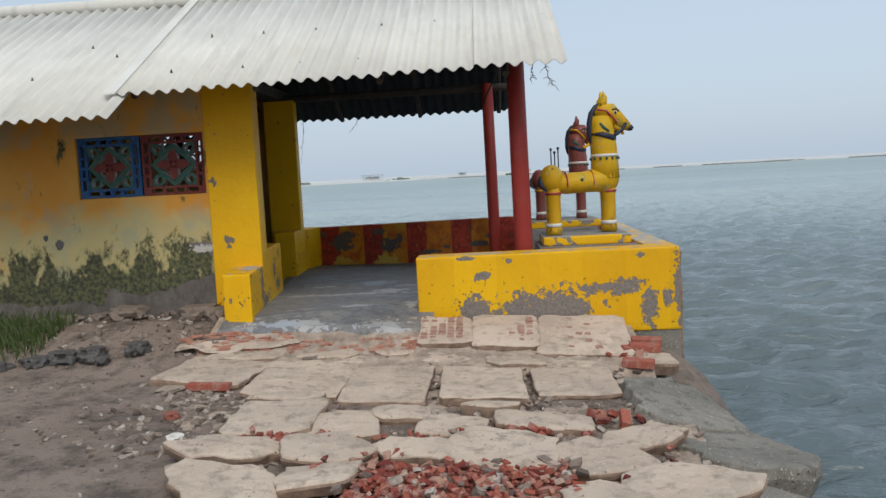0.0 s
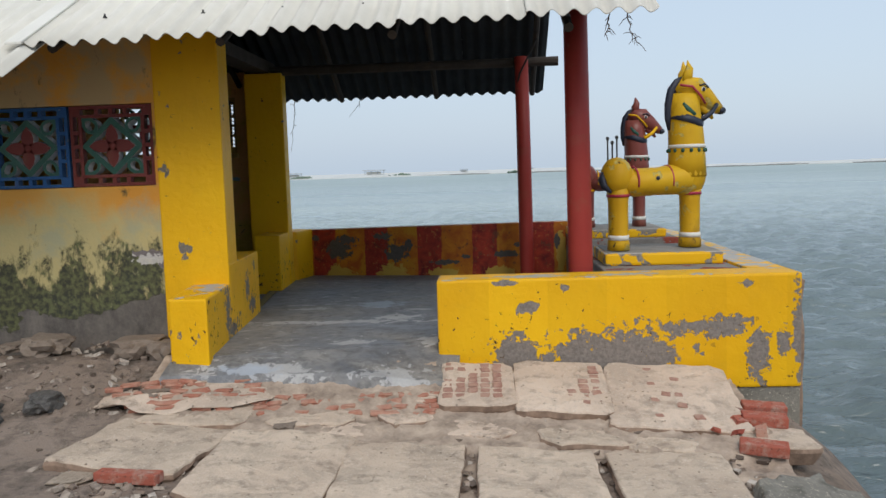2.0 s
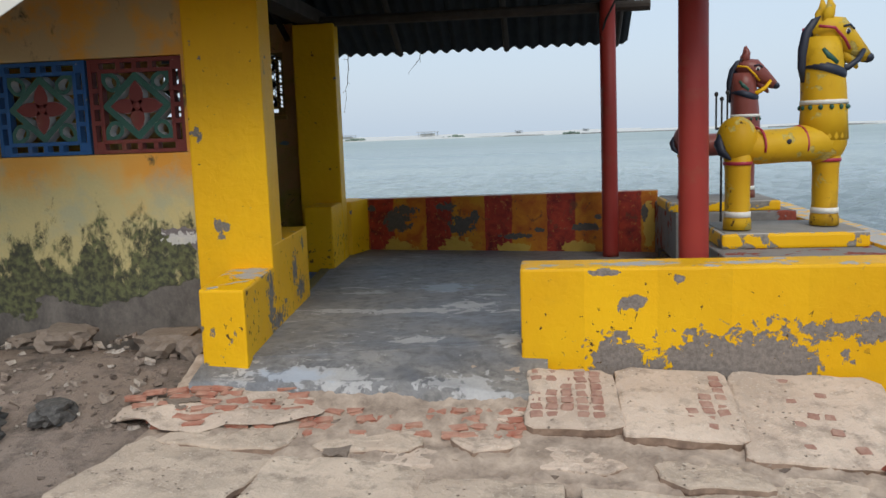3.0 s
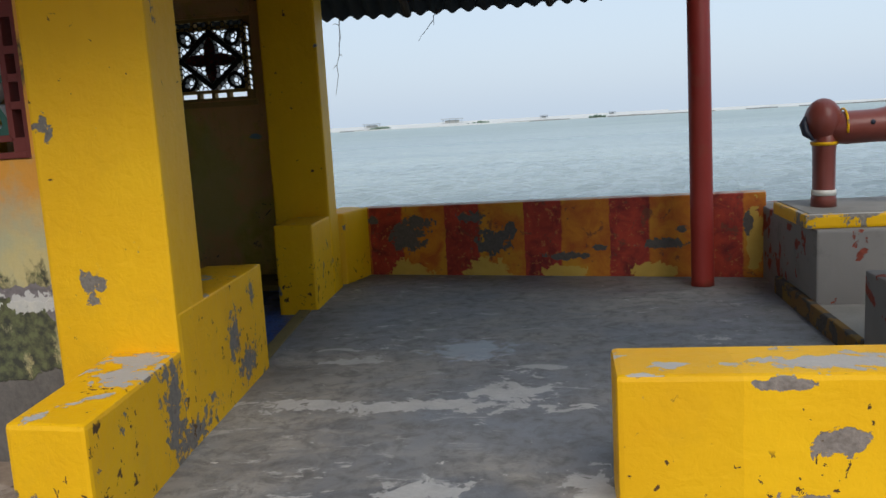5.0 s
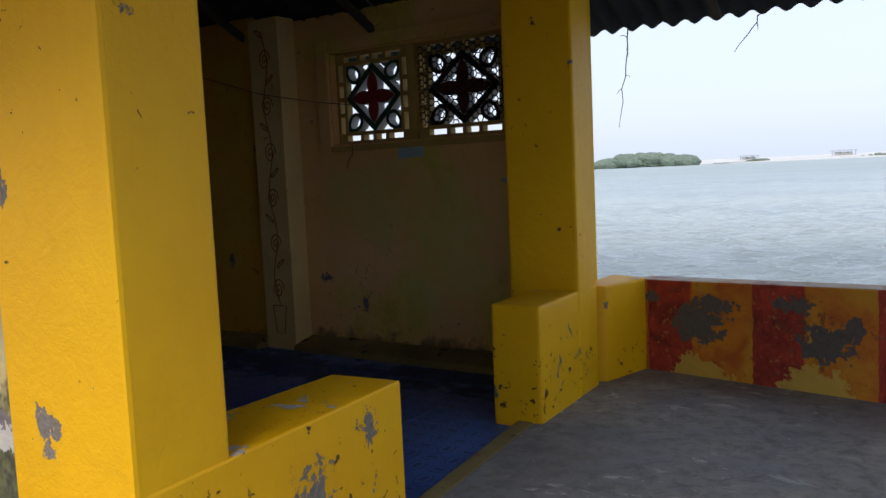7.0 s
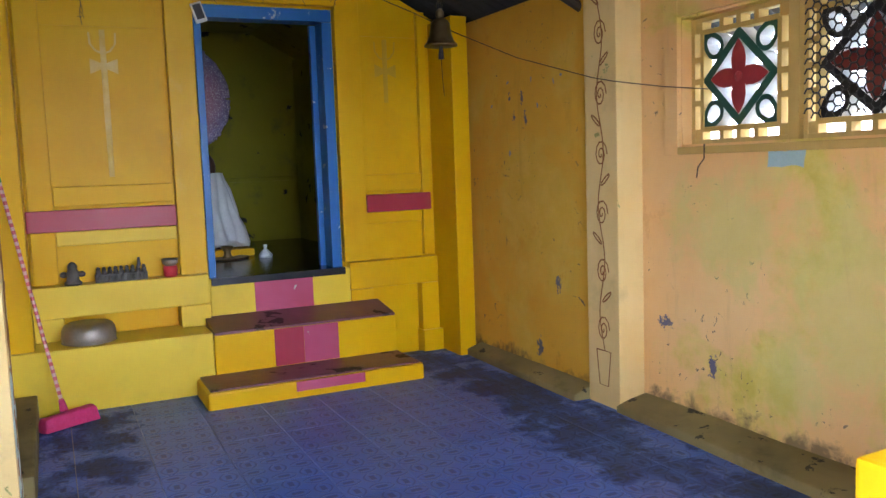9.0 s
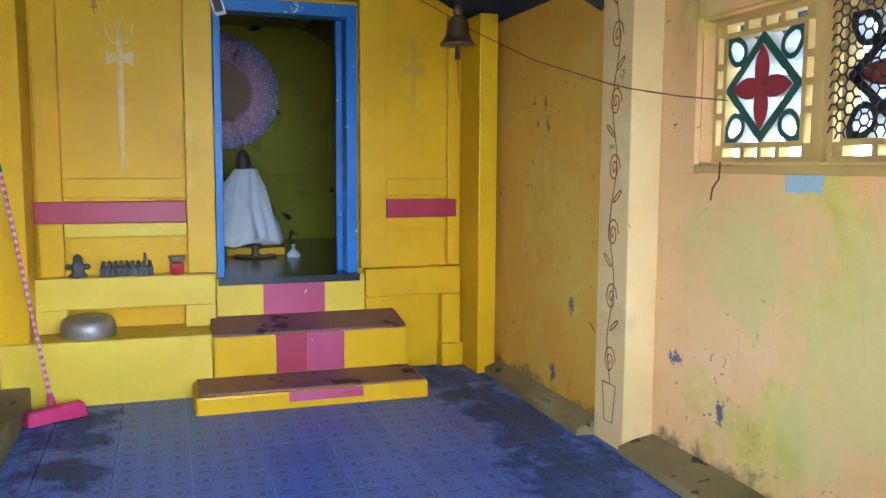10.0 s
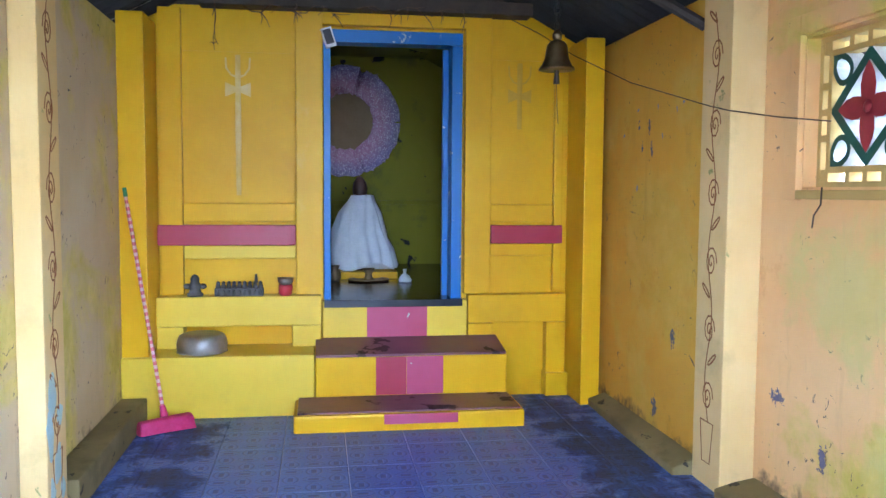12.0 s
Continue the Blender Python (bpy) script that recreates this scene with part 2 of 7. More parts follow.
def facade_mat():
    m, nt, bs = mat_start("ochre_limewash_mouldy")
    v = coords(nt)
    z, x = axis(nt, v, "Z"), axis(nt, v, "X")
    big, mid, fine = noi(nt, v, 0.8, 4), noi(nt, v, 4.2, 10, 0.74, 0.4), noi(nt, v, 40, 3)
    col = mixc(nt, ramp(nt, big, (0.35, 0), (0.65, 1)), (0.68, 0.30, 0.045), (0.70, 0.38, 0.09))
    pale = mth(nt, "ADD", mth(nt, "MULTIPLY", noi(nt, v, 1.6, 6), 0.9), nd(nt, "MapRange", Value=z, From_Min=1.45, From_Max=0.75, To_Min=-0.25, To_Max=0.22))
    col = mixc(nt, ramp(nt, pale, (0.38, 0), (0.58, 1)), col, mixc(nt, mid, (0.42, 0.38, 0.19), (0.60, 0.46, 0.20)))
    clump = mth(nt, "ADD", mth(nt, "MULTIPLY", noi(nt, stretch(nt, v, 1, 1, 0.55), 4.2, 4, 0.55, 0.5), 0.95), mth(nt, "MULTIPLY", noi(nt, stretch(nt, v, 1, 1, 0.6), 15, 8, 0.75, 0.4), 0.7))
    mould = mth(nt, "ADD", clump, nd(nt, "MapRange", Value=z, From_Min=0.92, From_Max=0.18, To_Min=-0.20, To_Max=0.27))
    col = mixc(nt, ramp(nt, noi(nt, v, 2.4, 6, 0.6), (0.5, 0), (0.62, 0.55)), col, (0.34, 0.36, 0.26))
    col = mixc(nt, ramp(nt, mould, (0.77, 0), (0.88, 0.95)), col, mixc(nt, ramp(nt, noi(nt, v, 24, 5), (0.4, 0), (0.62, 1)), (0.028, 0.031, 0.025), (0.115, 0.125, 0.055)))
    bare = mth(nt, "ADD", noi(nt, v, 1.7, 7, 0.6), nd(nt, "MapRange", Value=z, From_Min=0.5, From_Max=0.02, To_Min=-0.3, To_Max=0.3))
    bare = mth(nt, "ADD", bare, nd(nt, "MapRange", Value=x, From_Min=-4.2, From_Max=-3.0, To_Min=-0.06, To_Max=0.08))
    bm_ = ramp(nt, bare, (0.58, 0), (0.59, 1))
    col = mixc(nt, bm_, col, mixc(nt, mth(nt, "ADD", mth(nt, "MULTIPLY", fine, 0.4), mth(nt, "SUBTRACT", mth(nt, "MULTIPLY", clump, 1.4), 0.8)), (0.05, 0.046, 0.042), (0.22, 0.19, 0.165)))
    broken = spots_field(nt, v, [((-2.82, 9.32, 0.70), (0.16, 0.1, 0.04)), ((-2.70, 9.32, 0.63), (0.06, 0.1, 0.05))], 2.2, 16.0)
    chalky = spots_field(nt, v, [((-2.80, 9.32, 0.66), (0.16, 0.1, 0.045))], 4.0, 22.0)
    col = mixc(nt, broken, col, mixc(nt, fine, (0.10, 0.085, 0.085), (0.27, 0.23, 0.225)))
    col = mixc(nt, mth(nt, "MULTIPLY", chalky, 0.8), col, (0.60, 0.57, 0.52))
    bm_ = mth(nt, "MAXIMUM", bm_, broken)
    finish(nt, bs, col, 0.9, mth(nt, "ADD", mth(nt, "MULTIPLY", bm_, -1.0), mth(nt, "ADD", mid, mth(nt, "MULTIPLY", fine, 0.4))), 0.5, 0.012)
    return m


def inner_wall_mat(name, tone_a, tone_b, green=0.9):
    m, nt, bs = mat_start(name)
    v = coords(nt)
    z, x = axis(nt, v, "Z"), axis(nt, v, "X")
    big, mid, fine = noi(nt, v, 0.9, 4), noi(nt, v, 5, 8, 0.65, 0.3), noi(nt, v, 40, 3)
    col = mixc(nt, ramp(nt, big, (0.35, 0), (0.65, 1)), tone_a, tone_b)
    col = mixc(nt, ramp(nt, noi(nt, v, 0.85, 8, 0.62, 0.5), (0.50, 0), (0.58, green)), col, mixc(nt, ramp(nt, mid, (0.4, 0), (0.62, 1)), (0.50, 0.41, 0.06), (0.66, 0.53, 0.14)))
    col = mixc(nt, ramp(nt, noi(nt, v, 2.2, 8, 0.7), (0.62, 0), (0.66, 0.6)), col, tuple(0.9 * c for c in tone_a))
    col = mixc(nt, ramp(nt, mid, (0.70, 0), (0.715, 1)), col, (0.13, 0.11, 0.10))
    scuff = mth(nt, "MULTIPLY", ramp(nt, noi(nt, v, 13, 5, 0.55, 1.6), (0.665, 0), (0.68, 0.9)), ramp(nt, noi(nt, v, 1.9, 3), (0.46, 0), (0.54, 1)))
    col = mixc(nt, scuff, col, (0.09, 0.07, 0.065))
    col = mixc(nt, mth(nt, "MULTIPLY", spots_field(nt, v, [((-4.45, 13.2, 1.15), (0.40, 0.12, 0.36)), ((-3.75, 13.2, 0.85), (0.40, 0.12, 0.50)), ((-4.05, 13.2, 0.45), (0.22, 0.12, 0.30))], 3.0, 4.0, 0.16), 0.7), col, mixc(nt, mid, (0.48, 0.44, 0.09), (0.64, 0.56, 0.24)))
    marks = spots_field(nt, v, [((-5.28, 13.2, 0.63), (0.03, 0.2, 0.06)), ((-4.99, 13.2, 0.55), (0.06, 0.2, 0.035)), ((-4.6, 13.2, 0.36), (0.03, 0.2, 0.07)), ((-5.955, 13.05, 0.69), (0.03, 0.06, 0.05)), ((-6.22, 13.05, 0.20), (0.035, 0.06, 0.07)), ((-6.40, 13.05, 2.04), (0.02, 0.06, 0.05)), ((-6.52, 13.05, 1.9), (0.02, 0.06, 0.04)), ((-6.35, 13.05, 1.88), (0.025, 0.06, 0.05)), ((-6.58, 13.05, 2.05), (0.02, 0.06, 0.03))], 5.0, 26.0)
    col = mixc(nt, marks, col, (0.13, 0.115, 0.17))
    col = mixc(nt, ramp(nt, noi(nt, stretch(nt, v, 6, 6, 1.2), 1.0, 6, 0.7, 0.5), (0.58, 0), (0.72, 0.35)), col, tuple(0.6 * c for c in tone_b))
    grime = mth(nt, "ADD", mid, nd(nt, "MapRange", Value=z, From_Min=0.45, From_Max=0.0, To_Min=-0.3, To_Max=0.16))
    col = mixc(nt, ramp(nt, grime, (0.55, 0), (0.70, 0.8)), col, (0.10, 0.075, 0.04))
    finish(nt, bs, col, 0.8, mth(nt, "ADD", mid, mth(nt, "MULTIPLY", fine, 0.3)), 0.35, 0.008)
    return m


def floor_mat():
    m, nt, bs = mat_start("stained_cement_floor")
    v = coords(nt)
    long_ = stretch(nt, v, 1.0, 2.2, 1)
    big, mid, fine = noi(nt, v, 0.7, 5), noi(nt, long_, 1.6, 10, 0.72, 0.7), noi(nt, v, 50, 4, 0.7)
    col = mixc(nt, ramp(nt, mid, (0.36, 0), (0.60, 1)), (0.135, 0.135, 0.14), (0.30, 0.28, 0.25))
    col = mixc(nt, ramp(nt, big, (0.42, 0), (0.60, 0.75)), col, (0.15, 0.165, 0.19))
    col = mixc(nt, ramp(nt, noi(nt, v, 9, 9, 0.78, 0.4), (0.46, 0), (0.62, 0.7)), col, (0.085, 0.082, 0.08))
    # skin of pale laitance left in shreds
    shred = ramp(nt, noi(nt, long_, 3.4, 10, 0.74, 0.6), (0.575, 0), (0.60, 1))
    shred = mth(nt, "MULTIPLY", shred, ramp(nt, noi(nt, v, 0.9, 3), (0.46, 0), (0.56, 0.8)))
    col = mixc(nt, shred, col, mixc(nt, fine, (0.34, 0.34, 0.34), (0.52, 0.50, 0.47)))
    chips = ramp(nt, noi(nt, stretch(nt, v, 1.0, 1.7, 1), 12, 7, 0.72, 0.5), (0.66, 0), (0.675, 0.9))
    col = mixc(nt, chips, col, (0.55, 0.53, 0.50))
    white = spots_field(nt, v, [((-1.60, 8.36, 0.0), (0.42, 0.10, 0.3)), ((-0.68, 8.30, 0.0), (0.24, 0.22, 0.3)), ((-1.35, 9.86, 0.0), (0.75, 0.09, 0.2)), ((-0.85, 10.05, 0.0), (0.22, 0.16, 0.2)), ((-1.80, 10.60, 0.0), (0.16, 0.08, 0.2)), ((-0.45, 9.0, 0.0), (0.10, 0.16, 0.2)), ((-1.1, 8.95, 0.0), (0.16, 0.10, 0.2))], 5.5, 7.0, 0.03)
    col = mixc(nt, mth(nt, "MULTIPLY", white, mth(nt, "ADD", 0.25, mth(nt, "MULTIPLY", noi(nt, v, 6, 6, 0.7), 0.9))), col, mixc(nt, fine, (0.36, 0.355, 0.35), (0.58, 0.565, 0.54)))
    bluish = spots_field(nt, v, [((-1.12, 10.82, 0.0), (0.26, 0.20, 0.3)), ((-1.75, 8.36, 0.0), (0.24, 0.08, 0.3))], 3.5, 7.0, 0.10)
    col = mixc(nt, mth(nt, "MULTIPLY", bluish, 0.6), col, (0.36, 0.42, 0.50))
    h = mth(nt, "ADD", mid, mth(nt, "ADD", mth(nt, "MULTIPLY", fine, 0.5), mth(nt, "MULTIPLY", mth(nt, "MAXIMUM", shred, white), 0.4)))
    finish(nt, bs, col, ramp(nt, mid, (0.4, 0.45), (0.6, 0.8)), h, 0.45, 0.008, spec=0.45)
    return m


def tile_mat():
    m, nt, bs = mat_start("blue_embossed_tile")
    v = nd(nt, "NewGeometry", "Position")
    gx, gy = mth(nt, "MULTIPLY", mth(nt, "ADD", axis(nt, v, "X"), 7.52), 3 / 0.395), mth(nt, "MULTIPLY", mth(nt, "SUBTRACT", axis(nt, v, "Y"), 9.45), 3 / 0.395)
    turn = mth(nt, "FLOORED_MODULO", mth(nt, "ADD", mth(nt, "FLOOR", gx), mth(nt, "FLOOR", gy)), 2.0)
    ax_, ay_ = [mth(nt, "ABSOLUTE", mth(nt, "SUBTRACT", mth(nt, "FRACT", g), 0.5)) for g in (gx, gy)]
    a_ = mth(nt, "ADD", ax_, mth(nt, "MULTIPLY", turn, mth(nt, "SUBTRACT", ay_, ax_)))
    b_ = mth(nt, "SUBTRACT", mth(nt, "ADD", ax_, ay_), a_)
    leaf = mth(nt, "SUBTRACT", mth(nt, "SUBTRACT", 0.33, mth(nt, "MULTIPLY", mth(nt, "MULTIPLY", a_, a_), 1.1)), b_)
    rim = ramp(nt, mth(nt, "ABSOLUTE", leaf), (0.03, 1), (0.06, 0))
    core = ramp(nt, mth(nt, "MAXIMUM", mth(nt, "MULTIPLY", a_, 0.5), b_), (0.10, 1), (0.13, 0))
    lines = mth(nt, "MAXIMUM", mth(nt, "MULTIPLY", core, 0.9), mth(nt, "MULTIPLY", rim, 0.65))
    r = nd(nt, "ObjectInfo", "Random")
    big, fine = noi(nt, v, 1.3, 6, 0.65, 0.5), noi(nt, v, 30, 4)
    col = mixc(nt, r, (0.040, 0.115, 0.40), (0.060, 0.15, 0.46))
    col = mixc(nt, mth(nt, "MULTIPLY", lines, 0.85), col, (0.014, 0.035, 0.15))
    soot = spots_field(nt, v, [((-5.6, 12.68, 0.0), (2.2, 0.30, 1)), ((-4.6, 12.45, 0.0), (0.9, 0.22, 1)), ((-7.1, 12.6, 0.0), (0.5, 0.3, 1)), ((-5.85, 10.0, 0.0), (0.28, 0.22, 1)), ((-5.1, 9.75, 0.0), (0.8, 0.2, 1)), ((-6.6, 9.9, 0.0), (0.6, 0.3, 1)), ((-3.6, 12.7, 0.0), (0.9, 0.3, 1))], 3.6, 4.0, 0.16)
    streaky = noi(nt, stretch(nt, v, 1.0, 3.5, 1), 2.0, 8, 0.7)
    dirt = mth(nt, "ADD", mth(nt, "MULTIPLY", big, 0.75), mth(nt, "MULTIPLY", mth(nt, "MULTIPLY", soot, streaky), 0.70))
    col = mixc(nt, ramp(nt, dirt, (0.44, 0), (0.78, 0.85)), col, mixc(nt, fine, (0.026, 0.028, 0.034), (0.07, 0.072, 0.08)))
    finish(nt, bs, col, ramp(nt, dirt, (0.45, 0.35), (0.65, 0.75)), mth(nt, "SUBTRACT", mth(nt, "MULTIPLY", fine, 0.1), lines), 0.4, 0.004, spec=0.3)
    return m


def stripes_mat():
    m, nt, bs = mat_start("red_and_orange_squares_flaking")
    v = coords(nt)
    x, z = axis(nt, v, "X"), axis(nt, v, "Z")
    big, mid, fine = noi(nt, v, 1.1, 4), noi(nt, v, 6, 8, 0.68, 0.5), noi(nt, v, 40, 3)
    wob = mth(nt, "ADD", x, mth(nt, "MULTIPLY", mid, 0.06))
    band = ramp(nt, mth(nt, "FRACT", mth(nt, "MULTIPLY", mth(nt, "ADD", wob, 2.29), 1.43)), (0.435, 0), (0.455, 1))
    red = mixc(nt, ramp(nt, mid, (0.36, 0), (0.62, 1)), (0.15, 0.016, 0.014), (0.42, 0.045, 0.022))
    red = mixc(nt, ramp(nt, noi(nt, v, 22, 5, 0.7), (0.58, 0), (0.64, 0.75)), red, (0.46, 0.16, 0.05))
    ora = mixc(nt, ramp(nt, mid, (0.36, 0), (0.64, 1)), (0.40, 0.095, 0.012), (0.56, 0.20, 0.014))
    ora = mixc(nt, ramp(nt, noi(nt, v, 2.1, 4), (0.5, 0), (0.6, 0.7)), ora, (0.56, 0.29, 0.02))
    col = mixc(nt, band, red, ora)
    col = mixc(nt, ramp(nt, noi(nt, v, 9, 6, 0.7, 0.4), (0.60, 0), (0.63, 0.7)), col, (0.13, 0.05, 0.03))
    cream = spots_field(nt, v, [((-1.97, 13, 0.0), (0.24, 9, 0.15)), ((-1.25, 13, 0.0), (0.24, 9, 0.17)), ((-0.60, 13, 0.03), (0.20, 9, 0.07)), ((0.12, 13, 0.03), (0.20, 9, 0.10)), ((0.87, 13, 0.3), (0.07, 9, 0.32))], 1.8, 13.0)
    col = mixc(nt, mth(nt, "MULTIPLY", cream, 0.9), col, mixc(nt, mid, (0.46, 0.28, 0.035), (0.62, 0.45, 0.10)))
    mask = spots_field(nt, v, [((-1.95, 13, 0.34), (0.20, 9, 0.14)), ((-1.88, 13, 0.48), (0.16, 9, 0.06)), ((-1.20, 13, 0.30), (0.19, 9, 0.12)), ((-1.38, 13, 0.50), (0.13, 9, 0.06)), ((-1.05, 13, 0.38), (0.06, 9, 0.10)),
                               ((-0.58, 13, 0.17), (0.18, 9, 0.04)), ((-0.30, 13, 0.24), (0.06, 9, 0.03)), ((0.18, 13, 0.27), (0.17, 9, 0.05)), ((0.32, 13, 0.38), (0.05, 9, 0.04)), ((-2.30, 13, 0.50), (0.06, 9, 0.05)), ((0.82, 13, 0.42), (0.04, 9, 0.09))], 3.2, 14.0)
    col = mixc(nt, mask, col, mixc(nt, fine, (0.05, 0.046, 0.042), (0.14, 0.125, 0.11)))
    worn = mth(nt, "MULTIPLY", ramp(nt, axis(nt, nd(nt, "NewGeometry", "Normal"), "Z"), (0.6, 0), (0.8, 1)), ramp(nt, mid, (0.4, 0.3), (0.55, 0.9)))
    col = mixc(nt, worn, col, (0.42, 0.37, 0.30))
    finish(nt, bs, col, 0.7, mth(nt, "ADD", mth(nt, "SUBTRACT", mth(nt, "MULTIPLY", fine, 0.3), mask), mth(nt, "MULTIPLY", mid, 0.4)), 0.5, 0.008)
    return m


def ground_mat():
    m, nt, bs = mat_start("dusty_earth")
    v = coords(nt)
    big, mid, fine = noi(nt, v, 0.5, 5), noi(nt, v, 4, 8, 0.7), noi(nt, v, 30, 6, 0.75)
    col = mixc(nt, ramp(nt, big, (0.35, 0), (0.65, 1)), (0.27, 0.205, 0.16), (0.38, 0.30, 0.245))
    col = mixc(nt, ramp(nt, mid, (0.45, 0), (0.65, 0.8)), col, (0.085, 0.072, 0.062))
    col = mixc(nt, ramp(nt, fine, (0.60, 0), (0.68, 0.7)), col, (0.26, 0.23, 0.20))
    col = mixc(nt, ramp(nt, noi(nt, v, 14, 6, 0.7), (0.60, 0), (0.66, 0.8)), col, (0.06, 0.05, 0.043))
    col = mixc(nt, ramp(nt, noi(nt, v, 55, 3, 0.6), (0.66, 0), (0.70, 0.8)), col, (0.38, 0.33, 0.28))
    finish(nt, bs, col, 0.95, mth(nt, "ADD", mid, mth(nt, "MULTIPLY", fine, 0.8)), 0.9, 0.04, spec=0.2)
    return m


def slab_mat(name, a, b, brick=0.0):
    m, nt, bs = mat_start(name)
    v = coords(nt, True)
    r = nd(nt, "ObjectInfo", "Random")
    big, mid, fine = noi(nt, v, 2.0, 5), noi(nt, v, 8, 8, 0.65), noi(nt, v, 60, 4)
    col = mixc(nt, ramp(nt, big, (0.3, 0), (0.7, 1)), a, b)
    col = mixc(nt, mth(nt, "MULTIPLY", r, 0.35), col, tuple(0.68 * c for c in b))
    col = mixc(nt, ramp(nt, mid, (0.50, 0), (0.66, 0.75)), col, tuple(0.5 * c for c in a))
    col = mixc(nt, ramp(nt, noi(nt, v, 3.2, 8, 0.7, 0.6), (0.49, 0), (0.64, 0.65)), col, tuple(0.58 * c for c in b))
    col = mixc(nt, ramp(nt, fine, (0.60, 0), (0.68, 0.7)), col, (0.66, 0.58, 0.47))
    col = mixc(nt, ramp(nt, noi(nt, v, 26, 5, 0.7), (0.66, 0), (0.70, 0.6)), col, (0.14, 0.115, 0.09))
    pits = ramp(nt, nd(nt, "TexVoronoi", "Distance", Vector=v, Scale=24.0), (0.10, 1), (0.2, 0))
    pits = mth(nt, "MULTIPLY", pits, ramp(nt, noi(nt, v, 4.5, 4), (0.52, 0), (0.60, 1)))
    col = mixc(nt, mth(nt, "MULTIPLY", pits, 0.75), col, (0.13, 0.10, 0.08))
    if brick:
        n = nd(nt, "TexVoronoi", "Distance", Vector=v, Scale=9.0, Randomness=0.7)
        hole = mth(nt, "MULTIPLY", ramp(nt, n, (0.30, 1), (0.36, 0)), ramp(nt, noi(nt, v, 2.6, 3), (0.48, 0), (0.54, 1)))
        col = mixc(nt, mth(nt, "MULTIPLY", hole, brick), col, mixc(nt, mid, (0.20, 0.055, 0.04), (0.32, 0.12, 0.09)))
        h = mth(nt, "SUBTRACT", mid, hole)
    else:
        h = mth(nt, "SUBTRACT", mid, pits)
    finish(nt, bs, col, 0.92, mth(nt, "ADD", h, mth(nt, "MULTIPLY", fine, 0.45)), 0.85, 0.022, spec=0.25)
    return m


def roof_mat():
    m, nt, bs = mat_start("weathered_white_cement_sheet")
    v = coords(nt)
    big, fine = noi(nt, v, 1.2, 5), noi(nt, v, 35, 4)
    streak = noi(nt, stretch(nt, v, 9, 0.7, 0.7), 1.0, 5, 0.6)
    r = nd(nt, "ObjectInfo", "Random")
    col = mixc(nt, ramp(nt, big, (0.35, 0), (0.65, 1)), (0.64, 0.62, 0.555), (0.74, 0.72, 0.655))
    col = mixc(nt, mth(nt, "MULTIPLY", r, 0.35), col, (0.56, 0.54, 0.49))
    col = mixc(nt, ramp(nt, streak, (0.52, 0), (0.75, 0.5)), col, (0.42, 0.41, 0.38))
    finish(nt, bs, col, 0.85, mth(nt, "ADD", fine, streak), 0.15, 0.004, spec=0.25)
    return m


def water_mat():
    m, nt, bs = mat_start("murky_sea_water")
    v = coords(nt)
    n1 = noi(nt, stretch(nt, v, 2.6, 6.2, 1), 1.0, 4, 0.55, 0.5)
    n2 = noi(nt, stretch(nt, v, 7, 17, 1), 1.0, 3, 0.55, 0.4)
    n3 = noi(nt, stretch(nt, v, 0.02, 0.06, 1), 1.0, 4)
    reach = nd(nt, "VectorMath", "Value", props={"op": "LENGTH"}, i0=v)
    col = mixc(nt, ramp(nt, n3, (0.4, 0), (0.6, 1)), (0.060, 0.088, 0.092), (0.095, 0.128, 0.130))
    # body colour pales with distance, standing in for sky reflected off far water
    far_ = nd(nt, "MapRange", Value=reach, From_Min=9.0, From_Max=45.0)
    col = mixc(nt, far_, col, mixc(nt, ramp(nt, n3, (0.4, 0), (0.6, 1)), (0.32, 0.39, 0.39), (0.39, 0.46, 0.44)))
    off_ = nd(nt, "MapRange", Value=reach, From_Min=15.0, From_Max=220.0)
    chop = mth(nt, "MULTIPLY", noi(nt, stretch(nt, v, 0.30, 0.95, 1), 1.0, 5, 0.65, 0.5), mth(nt, "MULTIPLY", far_, 9.0))
    h = mth(nt, "ADD", mth(nt, "ADD", mth(nt, "MULTIPLY", n1, 1.5), chop), mth(nt, "MULTIPLY", n2, 0.45))
    finish(nt, bs, col, mth(nt, "ADD", 0.09, mth(nt, "MULTIPLY", off_, 0.45)), h, 1.0, 0.06, spec=0.5)
    return m


M_inner_grey = inner_wall_mat("greyed_limewash", (0.50, 0.36, 0.18), (0.58, 0.46, 0.28))
M_inner_east = inner_wall_mat("pinkish_peach_limewash", (0.72, 0.41, 0.155), (0.78, 0.50, 0.225))
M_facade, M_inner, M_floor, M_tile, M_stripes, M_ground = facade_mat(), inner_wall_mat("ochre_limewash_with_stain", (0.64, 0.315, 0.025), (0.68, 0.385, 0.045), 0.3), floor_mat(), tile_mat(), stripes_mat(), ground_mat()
M_slab = slab_mat("pale_masonry_slab", (0.50, 0.39, 0.30), (0.67, 0.545, 0.425))
M_slab_brick = slab_mat("pale_slab_with_exposed_brick", (0.53, 0.41, 0.32), (0.72, 0.58, 0.46), 0.0)
M_concrete = slab_mat("dark_wet_concrete", (0.16, 0.15, 0.125), (0.33, 0.305, 0.26))


